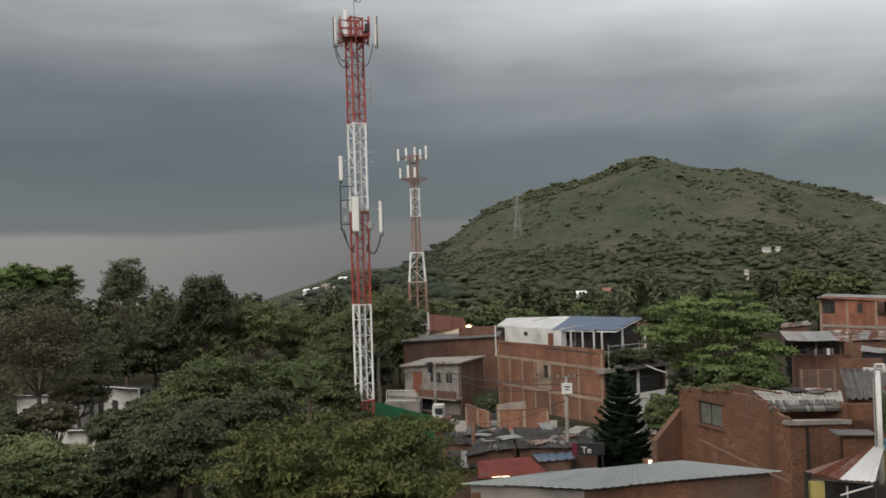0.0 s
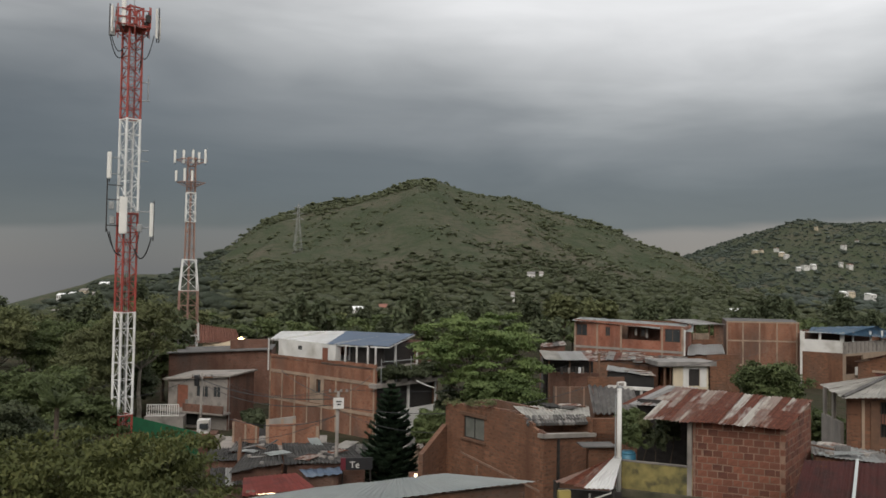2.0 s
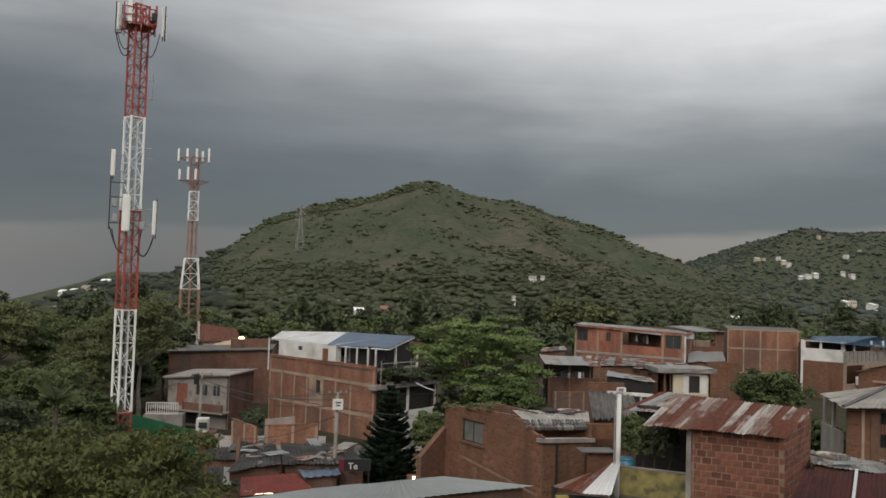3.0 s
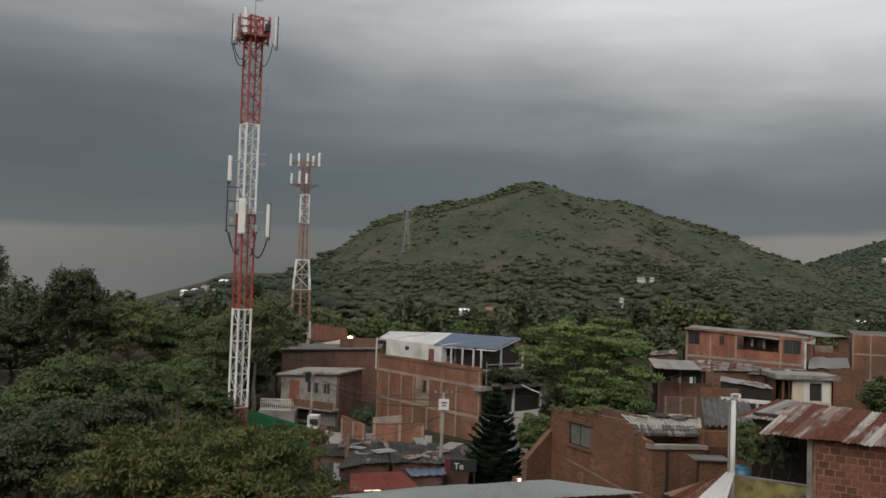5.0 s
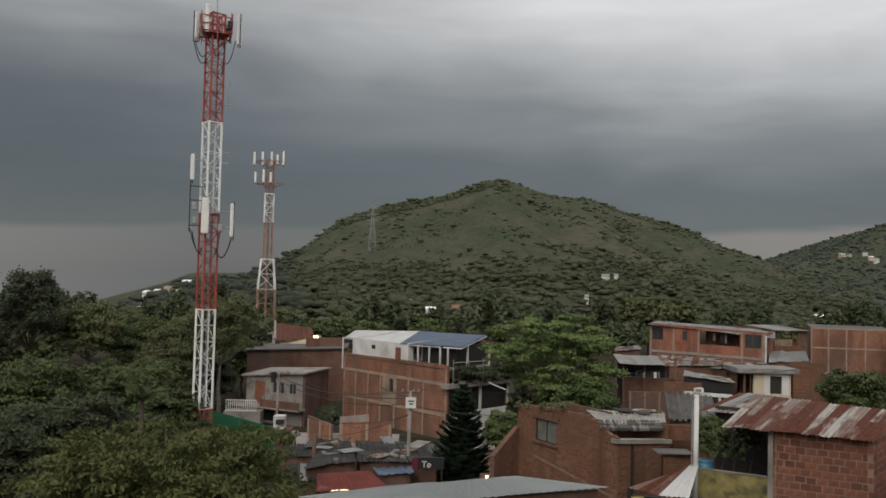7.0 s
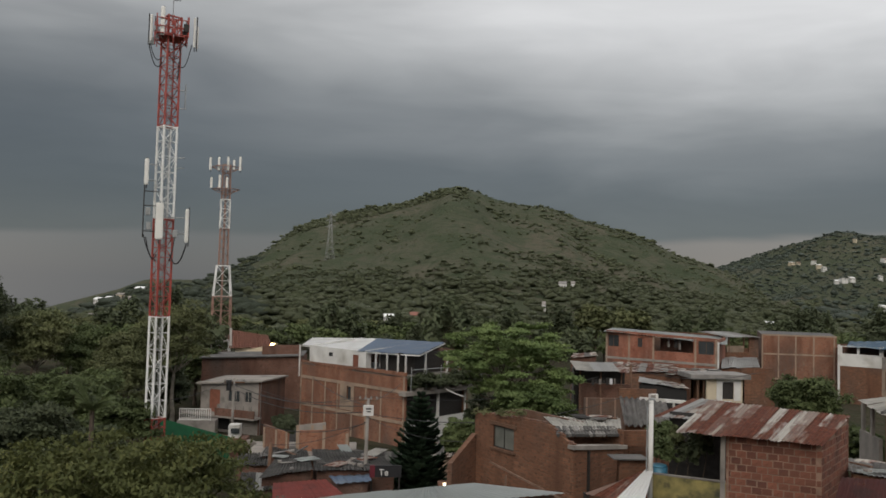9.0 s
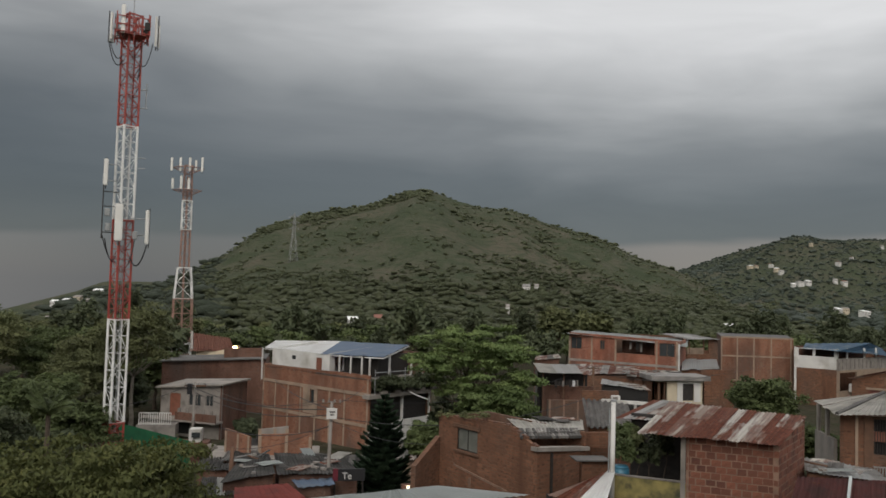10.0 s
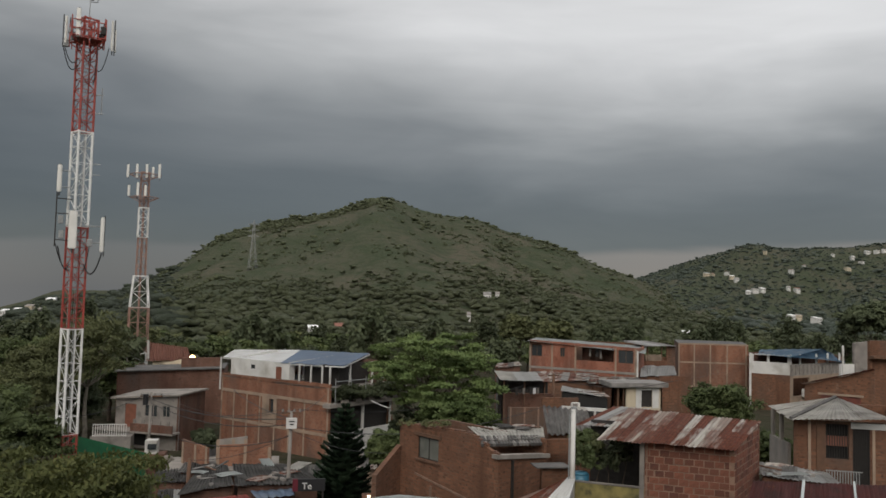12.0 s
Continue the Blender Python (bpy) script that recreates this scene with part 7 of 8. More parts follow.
def mid_walls():
    """Bare walls and yards in front of the shacks."""
    for i, (x0, x1, y, ztop, mat, Y, label) in enumerate(((1168, 1250, 705, 672, "brick_dark", 62, "dark brick yard wall with washing"), (1240, 1300, 705, 690, "brick_old", 60, "brown brick yard wall"), (1185, 1262, 730, 700, "brick_old", 52, "brown unplastered wall with a doorway"),
                                                          (1470, 1520, 700, 655, "brick_old", 74, "brown brick side wall"))):
        a, b = (17.02, 62.00, 4.72), (20.58, 62.00, 4.84)
        spots = {0: ((17.43, 64.00, 5.11), (21.43, 63.00, 5.37), (17.41, 64.00, 5.91)[2]), 1: ((19.81, 61.00, 5.60), (22.80, 61.00, 5.69), (19.81, 61.00, 5.85)[2]), 2: ((14.55, 52.00, 5.61), (17.82, 52.00, 5.71), (14.53, 52.00, 6.33)[2]), 3: ((36.94, 76.00, 3.51), (40.40, 76.00, 3.62), (36.90, 76.00, 6.16)[2])}
        a, b, z = spots[i]
        t = thing("yard_wall", label, "wall", (a[0], a[1], 0.3))
        ln = Line(a, b)
        part("wall", wall_mesh(ln, 0.3, z, None, 0.2), mat, t)
        for k in range(4):
            bm = bmesh.new()
            s = ln.long * (k + 0.1) / 3.4
            ln.slab(bm, s, s + 0.12, 0.3, z + 0.04, 0.004, 0.03)
            part("column", bm, "mortar" if i == 2 else mat, t)
    w = thing("washing_line", "white washing hanging on a line", "laundry", (17.97, 62.00, 5.40))
    a, b = Vector((18.00, 62.50, 6.51)), Vector((20.06, 62.50, 6.58))
    part("line", sagging(a, b, 0.05, 0.012), "cable", w)
    rng = random.Random(6)
    for k in range(7):
        p = a.lerp(b, (k + 0.5) / 7)
        part("cloth", boxed((p.x, p.y, p.z - 0.35), (rng.uniform(0.1, 0.24), 0.03, rng.uniform(.3, .6))), rng.choice(["cloth", "iron", "plaster", "iron"]), w)
    r = thing("white_beam", "white painted beam along a shed front", "beam", (21.18, 60.00, 5.28))
    p, q = (20.74, 59.00, 5.37), (24.34, 59.00, 5.16)
    bm = bmesh.new()
    tube(bm, p, q, 0.17, 0.17, 4)
    part("beam", bm, "white", r)
    for k in range(5):
        c = Vector(p).lerp(Vector(q), k / 4)
        part("post", boxed((c.x, c.y + 0.1, (c.z + 0.3) / 2), (0.15, 0.15, c.z - 0.3)), "white", r)


mid_walls()


def open_shed():
    """A dark open shed behind the washing, under ragged sheets."""
    t = thing("open_shed", "dark open shed under ragged pale sheets", "shed", (17.2, 63.4, 5.9))
    roof_sheets(t, ((16.7, 62.3, 7.02), (20.9, 62.1, 6.94), (21.6, 66.2, 7.25), (17.3, 66.6, 7.35)), ["zinc", "fibre_white", "zinc_rust"], 6, 0.2, 0.025, seed=61, wobble=0.16)
    # back sheet coloured near-black for the shaded void below the eave
    part("back_sheet", wall_mesh(Line((17.0, 64.6), (21.3, 64.2)), 0.3, 7.15, 7.05, 0.08), "iron", t, "dark back sheet standing in for the void under the eave")
    part("side_sheet", wall_mesh(Line((17.0, 63.9), (17.05, 64.6)), 0.3, 7.1, None, 0.08), "fibre", t)
    for x in (17.2, 18.9, 20.6):
        part("post", boxed((x, 62.9, 3.65), (0.1, 0.1, 6.7)), "wood", t)
    u = thing("air_conditioner", "pale air-conditioning box on a yard wall", "air conditioner", (22.4, 60.8, 5.0))
    bm = boxed((22.44, 60.7, 5.3), (0.7, 0.35, 0.45), 0.2)
    bmesh.ops.bevel(bm, geom=bm.edges[:], offset=0.04, segments=2, affect="EDGES")
    part("casing", bm, "white", u)
    part("grille", boxed((22.36, 60.49, 5.3), (0.4, 0.08, 0.36), 0.2), "plaster", u)
    part("bracket", boxed((22.44, 60.8, 4.9), (0.9, 0.3, 0.16), 0.2), "iron", u)


open_shed()


def row_houses():
    # tall plain brick house
    a, b = (46.18, 90.00, 3.22), (54.17, 88.00, 3.49)
    t = thing("brick_house", "tall windowless brown brick house with concrete frame", "house", (*a[:2], 0))
    f = Line(a, b)
    n = f.long
    zt = (46.13, 90.00, 8.75)[2]
    part("wall", wall_mesh(f, 0, zt, zt, 0.2), "brick", t)
    closed(t, [b[:2], (b[0] + 4, b[1] + 8), (a[0] + 4, a[1] + 9), a[:2]], 0, zt, "brick_old")
    for s in (0.0, 0.22, 0.45, 0.69, 0.96):
        bm = bmesh.new()
        f.slab(bm, s * n, s * n + 0.15, 0, zt, 0.004, 0.04)
        part("column", bm, "concrete_tan", t)
    for z in (zt - 0.1, zt - 2.3, 3.6):
        bm = bmesh.new()
        f.slab(bm, 0, n, z, z + 0.18, 0.006, 0.05)
        part("beam", bm, "concrete_tan", t)
    flat_roof(t, (f.at(0, zt + 0.02), f.at(n, zt + 0.02), (b[0] + 4, b[1] + 8, zt + 0.02), (a[0] + 4, a[1] + 9, zt + 0.02)), "fibre", 0.1)
    # small house between
    a0, b0 = (39.94, 86.00, 5.74), (44.25, 87.00, 5.77)
    m = thing("brick_house", "narrow brick house with an open roof terrace", "house", (*a0[:2], 0))
    g = Line(a0, b0)
    part("wall", wall_mesh(g, 0, 6.9, None, 0.2), "brick_old", m)
    closed(m, [b0[:2], (b0[0] + 2, b0[1] + 6), (a0[0] + 2, a0[1] + 6), a0[:2]], 0, 6.9, "brick_old")
    bm = bmesh.new()
    g.slab(bm, 0.2, g.long * 0.55, 6.9, 7.6, -0.15, 0)
    part("parapet", bm, "concrete_tan", m)
    part("wall", wall_mesh(g, 6.9, 8.6, None, 0.15, (), 0.72 * g.long, g.long), "brick_old", m)
    for s in (0.1, 0.55):
        bm = bmesh.new()
        g.slab(bm, s * g.long, s * g.long + 0.12, 6.9, 8.6, -0.12, 0)
        part("post", bm, "wood", m)
    roof_sheets(m, (g.at(0, 8.6, 0.4), g.at(g.long, 8.6, 0.4), g.at(g.long, 8.9, -5), g.at(0, 8.9, -5)), ["zinc"], 5, 0.25, 0.02, steps=1)
    # white house with the blue tarpaulin
    c, d, e = (53.08, 86.00, 3.06), (56.31, 83.00, 3.44), (66.75, 88.00, 2.86)
    w = thing("white_house", "brick house with white upper floor and blue roof", "house", (*c[:2], 0))
    f1, f2 = Line(c, d), Line(d, e)
    zb, zw = (53.08, 86.00, 5.68)[2], (53.07, 86.00, 7.91)[2]
    part("wall", wall_mesh(f1, 0, zb, zb - 0.05, 0.2), "brick_old", w)
    h = zw - zb
    o1, o2 = (0.10 * f1.long, 0.44 * f1.long, zb + 0.62 * h, zb + 0.97 * h), (0.5 * f1.long, 0.94 * f1.long, zb + 0.62 * h, zb + 0.97 * h)
    part("wall", wall_mesh(f1, zb, zw, zw, 0.2, [o1, o2]), "white", w, "white painted upper wall")
    bm = bmesh.new()
    f1.slab(bm, 0.0, 0.25, 0, zw + 0.1, 0.004, 0.06)
    part("column", bm, "white", w)
    hole = (0.06 * f2.long, 0.36 * f2.long, zb - 2.4, zb - 0.35)
    part("wall", wall_mesh(f2, 0, zb - 0.1, None, 0.2, [hole]), "concrete_tan", w)
    part("parapet", wall_mesh(f2, zb - 0.1, zb + 0.55 * h, None, 0.15), "concrete", w, "pale balcony parapet")
    for k in range(14):
        bm = bmesh.new()
        s = f2.long * (k + 0.5) / 14
        f2.slab(bm, s - 0.12, s + 0.12, zb + 0.05, zb + 0.5 * h, 0.003, 0.05)
        part("baluster", bm, "plaster", w)
    for s in (0.02, 0.19, 0.5, 0.72, 0.96):
        bm = bmesh.new()
        f2.slab(bm, s * f2.long, s * f2.long + 0.18, zb, zw + 0.1, -0.18, -0.02)
        part("post", bm, "white", w)
    closed(w, [e[:2], (e[0] + 3, e[1] + 7), (c[0] + 4, c[1] + 8), c[:2]], 0, zw - 0.3, "brick_old")
    part("wall", wall_mesh(Line(f1.at(0, 0, -3)[:2], f2.at(f2.long, 0, -3)[:2]), zb, zw, None, 0.15), "brick_dark", w)
    A, B, C, D = (53.77, 85.50, 7.82), (55.98, 82.30, 7.83), (64.79, 89.00, 8.39), (58.88, 93.00, 7.97)
    roof_sheets(w, (A, B, C, D), ["blue_tarp"], 5, 0.5, 0.04, steps=2, wobble=0.06)
    roof_sheets(w, (B, (66.70, 87.50, 6.95), (68.99, 92.00, 7.39), C), ["blue_tarp", "zinc_clean", "blue_tarp", "blue_tarp"], 5, 0.5, 0.04, steps=2, wobble=0.06)
    bm = bmesh.new()
    f2.slab(bm, 0.2 * f2.long, 0.36 * f2.long, zb - 2.5, zb - 1.6, 0.1, 0.5)
    part("balcony_box", bm, "white", w)
    # brown house with a sloping top, and the far walls
    p, q = (36.45, 52.00, 7.00), (39.70, 49.00, 7.39)
    r = thing("brown_house", "brown brick house with sloping top and red shutters", "house", (*p[:2], 0))
    l = Line(p, q)
    zp, zq = (36.45, 52.00, 7.96)[2], (39.71, 49.00, 9.28)[2]
    wins = [(l.long * s, l.long * (s + 0.13), 6.6, 7.35) for s in (0.24, 0.4, 0.55, 0.68)]
    part("wall", wall_mesh(l, 0.5, zp, zq, 0.2, wins), "brick_old", r)
    for k, wdw in enumerate(wins):
        bm = bmesh.new()
        l.slab(bm, *wdw, -0.1, -0.05)
        part("shutter", bm, "door_red", r, "dull red shutter")
    bm = bmesh.new()
    l.slab(bm, 0.2 * l.long, 0.85 * l.long, 7.35, 7.5, 0.003, 0.05)
    part("lintel", bm, "concrete_tan", r)
    closed(r, [q[:2], (q[0] * 1.05, q[1] * 1.05), (p[0] * 1.05, p[1] * 1.05), p[:2]], 0.5, zp - 0.4, "brick_old")
    roof_sheets(r, (l.at(-0.2, zp + 0.1, 0.3), l.at(l.long, zq + 0.1, 0.3), (q[0] * 1.05, q[1] * 1.05, zq - 0.25), (p[0] * 1.05, p[1] * 1.05, zp - 0.25)), ["rust"], 6, 0.2, 0.02)
    g0, g1 = (57.59, 74.00, 6.87), (59.57, 74.00, 6.88)
    k = thing("concrete_house", "grey bare concrete house wall with pole", "house", (*g0[:2], 0))
    lk = Line(g0, g1)
    part("wall", wall_mesh(lk, 0, (57.60, 74.00, 9.89)[2], (59.59, 74.00, 10.15)[2], 0.3), "plaster", k)
    closed(k, [g1[:2], (g1[0] * 1.06, g1[1] * 1.06), (g0[0] * 1.06, g0[1] * 1.06), g0[:2]], 0, (57.60, 74.00, 9.77)[2], "plaster")
    g2, g3 = (56.01, 74.00, 6.85), (57.59, 74.00, 6.87)
    part("wall", wall_mesh(Line(g2, g3), 0, (56.47, 74.00, 7.73)[2], None, 0.3), "white", k)
    s0 = (54.75, 72.00, 7.04)
    part("pole", tubes([((s0[0], s0[1], 0), (s0[0], s0[1], (54.76, 72.00, 9.74)[2]))], 0.11, 8), "white", k)
    h0, h1 = (48.18, 60.00, 6.25), (51.43, 60.00, 6.26)
    z = thing("brick_house", "tall brick house with overhanging slab", "house", (*h0[:2], 0))
    lz = Line(h0, h1)
    zt2 = (48.48, 60.00, 10.79)[2]
    part("wall", wall_mesh(lz, 0, zt2, None, 0.3), "brick_old", z)
    closed(z, [h1[:2], (h1[0] * 1.06, h1[1] * 1.06), (h0[0] * 1.06, h0[1] * 1.06), h0[:2]], 0, zt2 - 0.1, "brick_old")
    bm = bmesh.new()
    zs2 = (48.47, 60.00, 9.46)[2]
    lz.slab(bm, -0.2, lz.long, zs2 - 0.12, zs2 + 0.1, 0.0, 0.7)
    part("slab", bm, "wood", z)


row_houses()


# ---- poles, lamp and wires ----
def street_pole(at, top, label, width=0.085, mat="concrete"):
    g = float(ground_z(at[0], at[1]))
    t = thing("power_pole", label, "pole", (at[0], at[1], g), "power poles")
    bm = bmesh.new()
    tube(bm, (at[0] - 0.1, at[1], g - 0.2), (at[0], at[1], top), width * 1.4, width, 10)
    part("shaft", bm, mat, t, smooth=True)
    return t


def insulators(t, c, wide):
    part("cross_arm", boxed(c, (wide, 0.1, 0.1)), "wood", t)
    for k in (-0.45, -0.15, 0.15, 0.45):
        bm = bmesh.new()
        for z, r in ((0.06, 0.05), (0.12, 0.07), (0.19, 0.04)):
            tube(bm, (c[0] + k * wide, c[1], c[2] + z - 0.03), (c[0] + k * wide, c[1], c[2] + z + 0.03), r, r, 8)
        part("insulator", bm, "plaster", t)


sp = (0.34, 44.00, 7.24)
pole_a = street_pole(sp, sp[2], "concrete power pole with a white sign box")
bx = (0.36, 43.80, 6.63)
part("sign_box", boxed(bx, (0.56, 0.2, 0.55)), "white", pole_a, "white box with dark markings")
for dz, w in ((0.1, 0.3), (-0.05, 0.22)):
    part("sign_mark", boxed((bx[0] + 0.02, bx[1] - 0.105, bx[2] + dz), (w, 0.012, 0.07)), "iron", pole_a)
insulators(pole_a, (sp[0], sp[1], sp[2] - 0.1), 1.0)
sq = (-9.92, 64.00, 5.81)
pole_b = street_pole(sq, sq[2], "power pole with a blue-grey transformer")
bm = bmesh.new()
tube(bm, (sq[0] - 0.35, sq[1] - 0.3, sq[2] - 0.9), (sq[0] - 0.35, sq[1] - 0.3, sq[2] - 0.1), 0.2, 0.2, 14)
part("transformer", bm, "sign_dark", pole_b, "blue-grey transformer can")
insulators(pole_b, (sq[0], sq[1], sq[2] - 0.3), 1.6)
sr = (-5.00, 46.00, 4.42)
pole_c = street_pole(sr, sr[2], "short dark pole between low roofs", 0.1, "wood")
ss = (22.41, 66.00, 7.29)
pole_d = street_pole(ss, ss[2], "thin wooden pole among shacks", 0.1, "wood")
insulators(pole_d, (ss[0], ss[1], ss[2] - 0.2), 1.0)
su = (-17.82, 118.00, 6.69)
lamp_at = (-10.20, 92.00, 6.21)
lamp_pole = thing("street_lamp", "lit street lamp with a warm yellow glow", "street lamp", (lamp_at[0] + 0.5, lamp_at[1], 0))
bm = bmesh.new()
tube(bm, (lamp_at[0] + 0.5, lamp_at[1], -0.2), (lamp_at[0] + 0.5, lamp_at[1], lamp_at[2] + 0.25), 0.11, 0.07, 8)
tube(bm, (lamp_at[0] + 0.5, lamp_at[1], lamp_at[2] + 0.25), (lamp_at[0], lamp_at[1], lamp_at[2] + 0.3), 0.05, 0.05, 6)
part("pole", bm, "concrete", lamp_pole)
bm = bmesh.new()
bmesh.ops.create_icosphere(bm, subdivisions=2, radius=0.3, matrix=Matrix.Translation(lamp_at) @ Matrix.Diagonal((1, 1, 0.8, 1)))
part("bulb", bm, "lamp", lamp_pole, "glowing yellow lamp head")

wires = thing("overhead_wires", "thin black overhead power lines", "wires", (sp[0], sp[1], sp[2]))
for p, q, s, r in (
        ((-33.32, 46.00, 5.71), (-14.58, 60.00, 5.75), 0.9, 0.014), ((-33.31, 46.00, 5.59), (-14.57, 60.00, 5.63), 0.9, 0.012),
        ((sp[0] - 0.4, sp[1], sp[2] + 0.1), (sq[0] - 0.6, sq[1], sq[2] - 0.1), 0.9, 0.012), ((sp[0] + 0.4, sp[1], sp[2] + 0.1), (sq[0] + 0.6, sq[1], sq[2] - 0.1), 0.9, 0.012),
        ((sp[0] + 0.3, sp[1], sp[2] + 0.1), (ss[0] - 0.3, ss[1], ss[2]), 1.2, 0.012), ((sp[0], sp[1], sp[2] - 1.2), (sr[0], sr[1], sr[2] - 0.1), 0.4, 0.014),
        ((ss[0] + 0.4, ss[1], ss[2] - 0.1), (46.14, 80.00, 6.28), 0.9, 0.012), ((sp[0], sp[1], sp[2] - 1.0), (6.33, 40.00, 5.83), 0.5, 0.014),
        ((sq[0] - 0.5, sq[1], sq[2] - 0.2), (-16.63, 60.00, 4.60), 0.6, 0.02), ((sq[0], sq[1], sq[2] - 0.5), (sp[0], sp[1], sp[2] - 0.4), 0.5, 0.024), ((sq[0], sq[1], sq[2] - 0.8), (sp[0], sp[1], sp[2] - 0.7), 0.7, 0.024),
        ((sp[0], sp[1], sp[2] - 0.2), (3.05, 64.00, 5.64), 0.2, 0.02), ((sp[0], sp[1], sp[2] - 0.4), (-4.28, 70.00, 5.30), 0.3, 0.024), ((sp[0], sp[1], sp[2] - 0.8), (14.45, 44.00, 7.50), 0.9, 0.018),
        ((17.23, 66.00, 6.89), (22.42, 66.00, 6.83), 0.4, 0.024), ((22.42, 66.00, 6.92), (34.45, 68.00, 6.50), 0.7, 0.022), ((-6.11, 50.00, 4.76), (sp[0], sp[1], sp[2] - 1.3), 0.5, 0.02)):
    part("wire", sagging(p, q, s, r, 18), "cable", wires)


# lit rooms low between the houses
def lit_room(at, wide, high, label):
    t = thing("lit_window", label, "window", at)
    part("pane", boxed(at, (wide, 0.04, high)), "lit", t)
    bm = bmesh.new()
    for dx in (-1, 0, 1):
        box(bm, (at[0] + dx * wide / 2, at[1] - 0.04, at[2]), (0.06, 0.06, high))
    part("window_frame", bm, "iron", t)
    part("wall", boxed((at[0], at[1] + 0.3, at[2] / 2), (wide * 2, 0.4, at[2] + high)), "brick_dark", t)


lit_room((4.67, 43.50, 2.68), 0.45, 0.36, "small warmly lit window between houses")
lit_room((-2.81, 36.50, 3.78), 0.9, 0.14, "row of warm lights under a shop roof")


# ---- green netting and bright things by the mast ----
def netting():
    a, b = (-13.93, 58.00, 1.94), (-9.47, 60.00, 1.69)
    t = thing("green_fence", "dark green netting fence beside the mast", "fence", (*a[:2], 0))
    ln = Line(a, b)
    part("net", wall_mesh(ln, 0.0, (-13.59, 58.00, 3.68)[2], (-9.56, 60.00, 2.07)[2], 0.04), "net", t)
    for k in range(6):
        part("post", boxed(ln.at(ln.long * k / 5, 0.9, -0.1), (0.06, 0.06, 2.2)), "iron", t)
    w = (-9.51, 62.00, 2.04)
    c = thing("white_kiosk", "small white booth with a dark opening", "kiosk", (w[0], w[1], 0))
    part("body", boxed((w[0], w[1] + 0.6, w[2]), (0.85, 1.0, 0.95)), "white", c)
    part("plinth", boxed((w[0], w[1] + 0.7, (w[2] - 0.47) / 2), (2.0, 1.4, w[2] - 0.47)), "brick_dark", c)
    part("opening", boxed((w[0] + 0.1, w[1] - 0.01, w[2] + 0.1), (0.6, 0.24, 0.36)), "glass", c)
    d = (-7.72, 58.00, 1.93)
    e = thing("satellite_dish", "pale satellite dish on a low roof", "dish", d)
    bm = bmesh.new()
    bmesh.ops.create_uvsphere(bm, u_segments=16, v_segments=8, radius=0.45, matrix=Matrix.Translation(d) @ Matrix.Rotation(0.5, 4, "X") @ Matrix.Diagonal((1, 0.3, 1, 1)))
    part("dish", bm, "concrete", e, smooth=True)
    part("stand", tubes([((d[0], d[1], 0), (d[0], d[1], d[2]))], 0.05, 6), "iron", e)


netting()


# ---- white houses in the woods, and far houses ----
def wood_house(a, b, z0, z1, label, mat="white", deep=5):
    t = thing("garden_house", label, "house", (*a[:2], 0), "houses in the woods")
    ln = Line(a, b)
    n = ln.long
    holes = [(n * s, n * s + min(0.9, n * 0.14), z0 + 0.35 * (z1 - z0), z0 + 0.75 * (z1 - z0)) for s in (0.1, 0.42, 0.72)]
    part("wall", wall_mesh(ln, z0, z1, None, 0.2, holes), mat, t)
    for h in holes:
        window(t, ln, *h, "wood", 0, 1, 0.12)
    closed(t, [b[:2], (b[0] - 1, b[1] + deep), (a[0] - 1, a[1] + deep), a[:2]], z0, z1 - 0.9, mat)
    roof_sheets(t, (ln.at(-0.4, z1, 0.5), ln.at(n + 0.4, z1, 0.5), (b[0] - 1, b[1] + deep, z1 - 0.7), (a[0] - 1, a[1] + deep, z1 - 0.7)), ["fibre"], 6, 0.2, 0.03)


wood_house((-43.80, 60.00, 2.57), (-39.08, 60.00, 2.55), -0.3, (-42.27, 60.00, 3.93)[2], "white house seen through dry branches")
wood_house((-30.87, 47.00, 2.43), (-28.95, 47.00, 2.61), -0.3, (-30.45, 47.00, 3.78)[2], "white stone-patterned house among trees")
wood_house((-39.58, 64.00, 2.77), (-34.35, 62.00, 2.84), -0.3, (-39.29, 64.00, 4.07)[2], "white gabled house among dark trees")


def far_house(x, y, wide, deep, high, mat, roof, label, group, lift=0.0, turn=0.0):
    g = float(ground_z(x, y)) + lift
    t = thing("far_house", label, "house", (x, y, g), group)
    c, s = math.cos(turn), math.sin(turn)
    pts = [(x + c * dx - s * dy, y + s * dx + c * dy) for dx, dy in ((-wide / 2, -deep / 2), (wide / 2, -deep / 2), (wide / 2, deep / 2), (-wide / 2, deep / 2))]
    ln = Line(pts[0], pts[1])
    holes = [(wide * k, wide * (k + 0.13), g + high * 0.35, g + high * 0.72) for k in (0.12, 0.43, 0.74)]
    part("wall", wall_mesh(ln, g - 6, g + high, None, 0.25, holes), mat, t)
    for h in holes:
        bm = bmesh.new()
        ln.slab(bm, *h, -0.2, -0.15)
        part("window", bm, "glass", t)
    closed(t, pts[1:] + pts[:1], g - 6, g + high, mat, 0.25)
    flat_roof(t, [(px, py, g + high + 0.2 + (0.9 if k > 1 else 0)) for k, (px, py) in enumerate(pts)], roof, 0.2, "roof")


HG, FG, TG = "houses on the hillside", "houses on the farther hill", "houses of the far town"
rng = random.Random(31)


def on_ground(u, v0, y0, y1):
    """The distance at which a line of sight of that rise meets the ground."""
    for y in np.arange(y0, y1, 2.0):
        if 13.5 + v0 * y <= float(ground_z(u * y, y)):
            return float(y)
    return y1


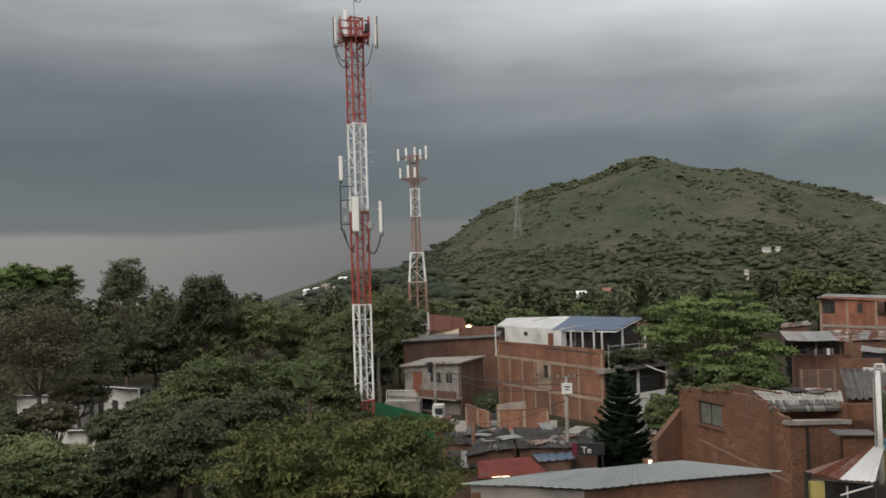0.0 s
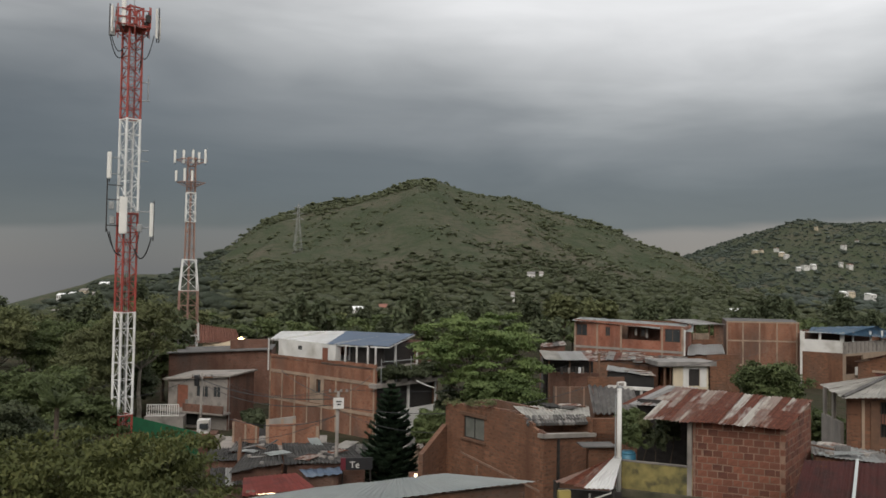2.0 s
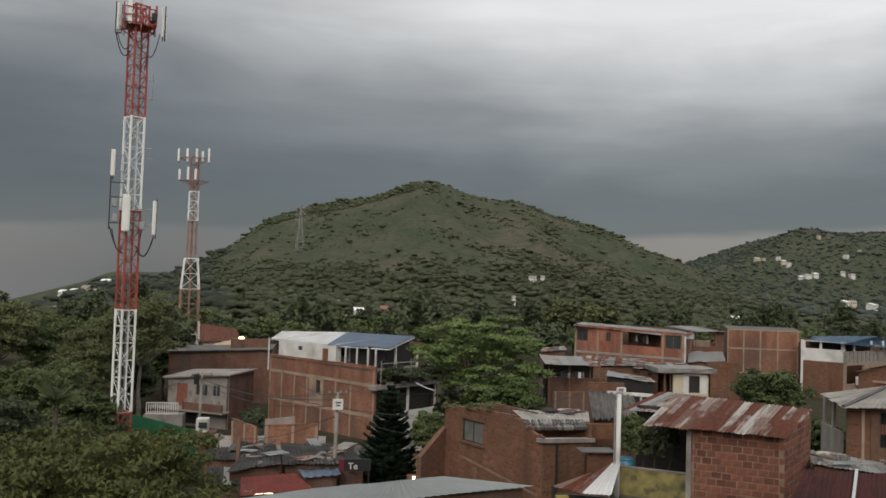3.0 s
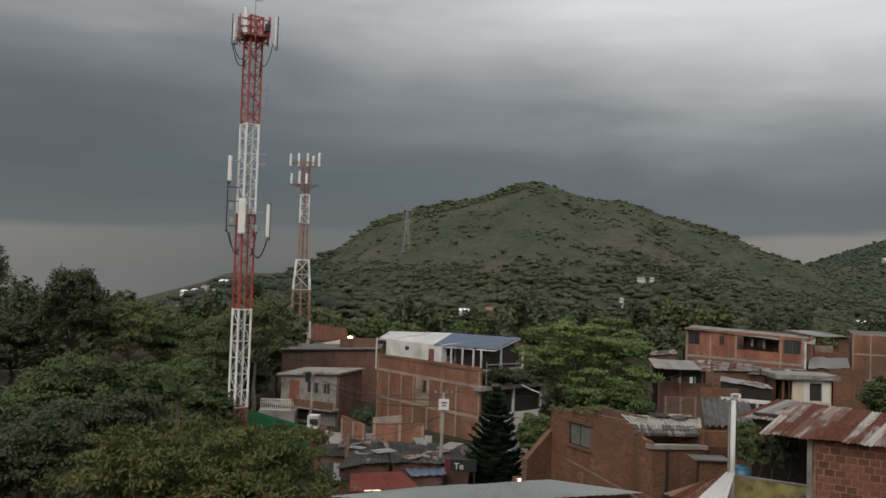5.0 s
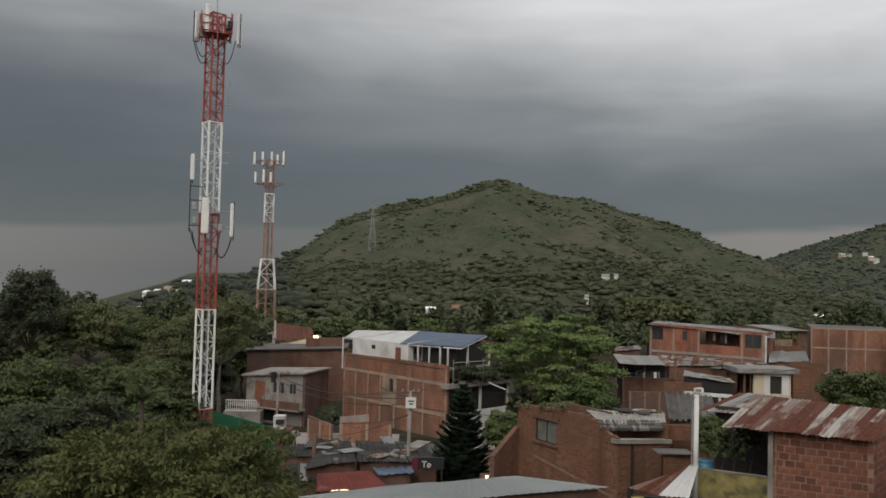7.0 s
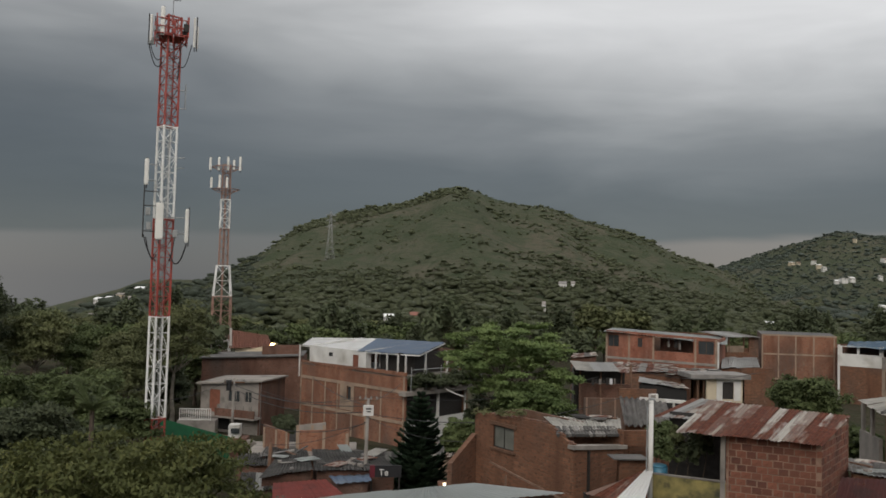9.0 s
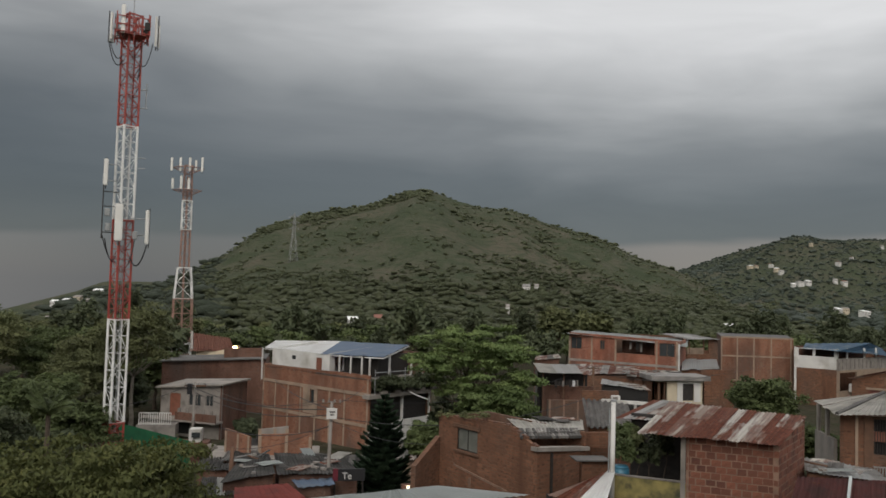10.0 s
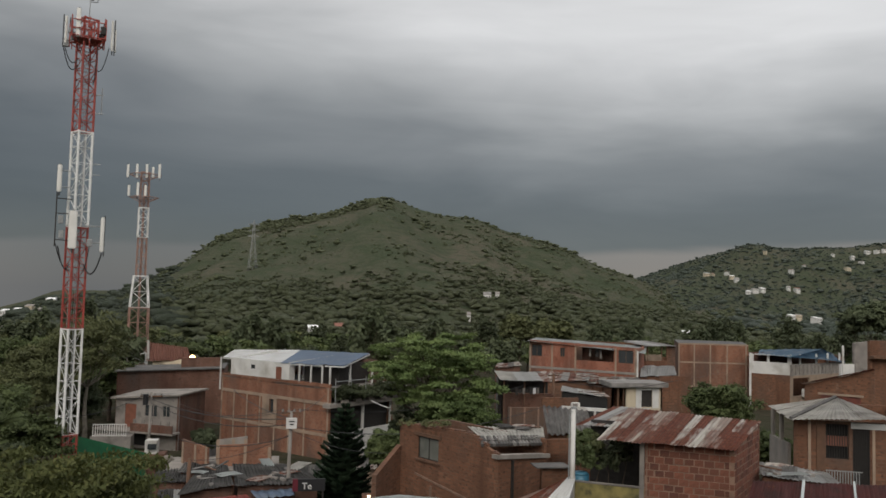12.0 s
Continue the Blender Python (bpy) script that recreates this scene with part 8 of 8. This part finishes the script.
for u, v, w, mat, roof in ((0.2486, -0.0022, 7, "white", "fibre_grey"), (0.262, -0.0015, 4, "white", "concrete"), (0.0, -0.0385, 6, "cream", "white_roof"), (0.03, -0.048, 7, "white", "white_roof"), (0.06, -0.048, 6, "cream", "tile_roof"),
                           (0.225, -0.03, 3, "white", "concrete"), (0.19, -0.058, 5, "white", "white_roof"), (0.537, -0.0441, 20, "plaster", "white_roof")):
    y = on_ground(u, v, 170, 690)
    far_house(u * y, y, w * 0.45, 3.5, 1.1 if roof == "white_roof" else 2.1, mat, roof, "small pale house on the wooded hillside", HG, 0.0, rng.uniform(-.3, .3))
for u, v, w in ((0.5529, 0.0376, 11), (0.562, 0.0375, 6), (0.5905, 0.0345, 10), (0.5975, 0.031, 9), (0.583, 0.040, 5), (0.6244, 0.0166, 12), (0.636, 0.0175, 9), (0.615, 0.0135, 7), (0.6802, 0.0454, 7), (0.700, 0.053, 5), (0.6759, 0.0218, 7), (0.689, 0.019, 9),
                (0.7193, -0.0240, 11), (0.6802, -0.0208, 9), (0.691, -0.02, 9), (0.768, 0.052, 13), (0.79, 0.062, 10), (0.80, 0.076, 14), (0.815, 0.078, 12), (0.827, 0.080, 11), (0.776, 0.068, 9), (0.745, 0.071, 7), (0.64, 0.0705, 5)):
    y = on_ground(u, v, 500, 1290)
    far_house(u * y, y, w * 0.6, 6, rng.uniform(2.2, 3.6), rng.choice(["white", "white", "cream"]), rng.choice(["white_roof", "concrete", "tile_roof"]), "white house on the farther hill", FG, 2.0, rng.uniform(-.4, .4))
for p, wide, high, mat in (((-127.75, 400.00, 1.21), 11, 7, "white"), ((-122.44, 400.00, 1.94), 11, 7, "white"), ((-117.36, 400.00, 1.54), 12, 7, "cream"), ((-108.28, 400.00, 6.60), 15, 6, "white"), ((-113.50, 400.00, -3.40), 5, 16, "plaster"),
                           ((-128.68, 400.00, -10.05), 30, 5, "cream"), ((-208.24, 400.00, -4.12), 26, 12, "brick_red"), ((-202.02, 400.00, -4.77), 8, 13, "white"), ((-138.37, 400.00, -6.98), 10, 6, "plaster")):
    u, v = p[0] / p[1], (p[2] - 13.5) / p[1]
    y = on_ground(u, v, 215, 520)
    m = y / 1420
    lift = max(1.2, 13.5 + v * y - float(ground_z(u * y, y)) - high * m * 0.5)
    far_house(u * y, y, wide * m, 5, high * m, mat, "tile_roof" if mat == "brick_red" else "white_roof" if mat == "white" else "concrete", "far house of the town among trees", TG, lift)


py = on_ground(-0.0455, 0.0272, 300, 690)
pylon((-0.0455 * py, py), 0.06 * py)


# ---- odds and ends lying on the roofs ----
def tin_sheet(at, long, wide, turn, tilt):
    """A bent corrugated offcut, lying askew."""
    bm = bmesh.new()
    m = Matrix.Translation((at.x, at.y, at.z + 0.10)) @ Matrix.Rotation(turn, 4, "Z") @ Matrix.Rotation(tilt, 4, "Y")
    n = 24
    rows = [[bm.verts.new(m @ Vector((sx * long / 2, wide * (k / n - 0.5), 0.018 * math.sin(k * 1.57) + bend))) for k in range(n + 1)] for sx, bend in ((-1, 0.0), (0, 0.03), (1, 0.0))]
    for u, v in zip(rows, rows[1:]):
        for k in range(n):
            bm.faces.new((u[k], u[k + 1], v[k + 1], v[k]))
    bmesh.ops.solidify(bm, geom=bm.faces[:], thickness=0.006)
    return bm


def clutter(corners, count, seed, kinds=("plank", "brick", "sheet")):
    """Planks, bricks and scraps of sheet that weigh down a roof."""
    rng = random.Random(seed)
    a, b, c, d = (Vector(p) for p in corners)
    for _ in range(count):
        f, h = rng.random(), rng.random()
        p = a.lerp(b, f).lerp(d.lerp(c, f), h)
        kind = rng.choice(kinds)
        turn = rng.uniform(0, 3.1)
        if kind == "plank":
            bm = boxed((p.x, p.y, p.z + 0.07), (rng.uniform(0.8, 2.2), 0.12, 0.05), turn)
            mat, label = rng.choice(["wood", "fibre_grey", "fibre"]), "weathered plank lying on a roof"
        elif kind == "brick":
            bm = boxed((p.x, p.y, p.z + 0.09), (rng.uniform(0.2, 0.4), 0.2, 0.12), turn)
            mat, label = rng.choice(["fibre_grey", "concrete", "plaster", "concrete"]), "loose block holding down a roof sheet"
        else:
            bm = tin_sheet(p, rng.uniform(0.9, 2.2), rng.uniform(0.5, 0.9), turn, rng.uniform(-0.09, 0.09))
            mat, label = rng.choice(["fibre", "fibre_grey", "zinc_rust", "fibre_white", "zinc_clean"]), "scrap of metal sheet on a roof"
        tagged(part("loose_" + kind, bm, mat), label, kind, "loose things on the roofs")


clutter(((-5.09, 42.00, 3.45), (-2.41, 42.00, 3.88), (-3.19, 49.00, 3.42), (-4.66, 50.00, 3.28)), 10, 1)
clutter(((-2.32, 42.00, 3.83), (1.93, 42.00, 3.84), (0.94, 50.00, 3.21), (-2.98, 50.00, 3.26)), 16, 2)
clutter(((19.85, 74.00, 5.75), (28.65, 72.00, 6.00), (31.43, 79.00, 5.99), (22.84, 81.00, 5.95)), 30, 3, ("sheet", "sheet", "plank", "brick"))
clutter(((28.15, 72.00, 5.78), (33.66, 73.00, 5.68), (36.14, 79.00, 5.69), (30.87, 79.00, 5.80)), 16, 4, ("sheet", "sheet", "plank"))
clutter(((23.04, 66.00, 5.78), (27.54, 66.00, 5.24), (28.61, 70.00, 5.11), (24.58, 70.00, 5.76)), 8, 5)
clutter(((8.71, 38.20, 7.16), (11.90, 38.60, 7.05), (13.02, 40.00, 6.98), (8.98, 39.50, 7.11)), 7, 6, ("sheet", "plank"))
clutter(((17.11, 27.00, 7.32), (20.09, 26.50, 6.98), (22.01, 30.00, 6.68), (19.51, 31.00, 6.97)), 8, 7)
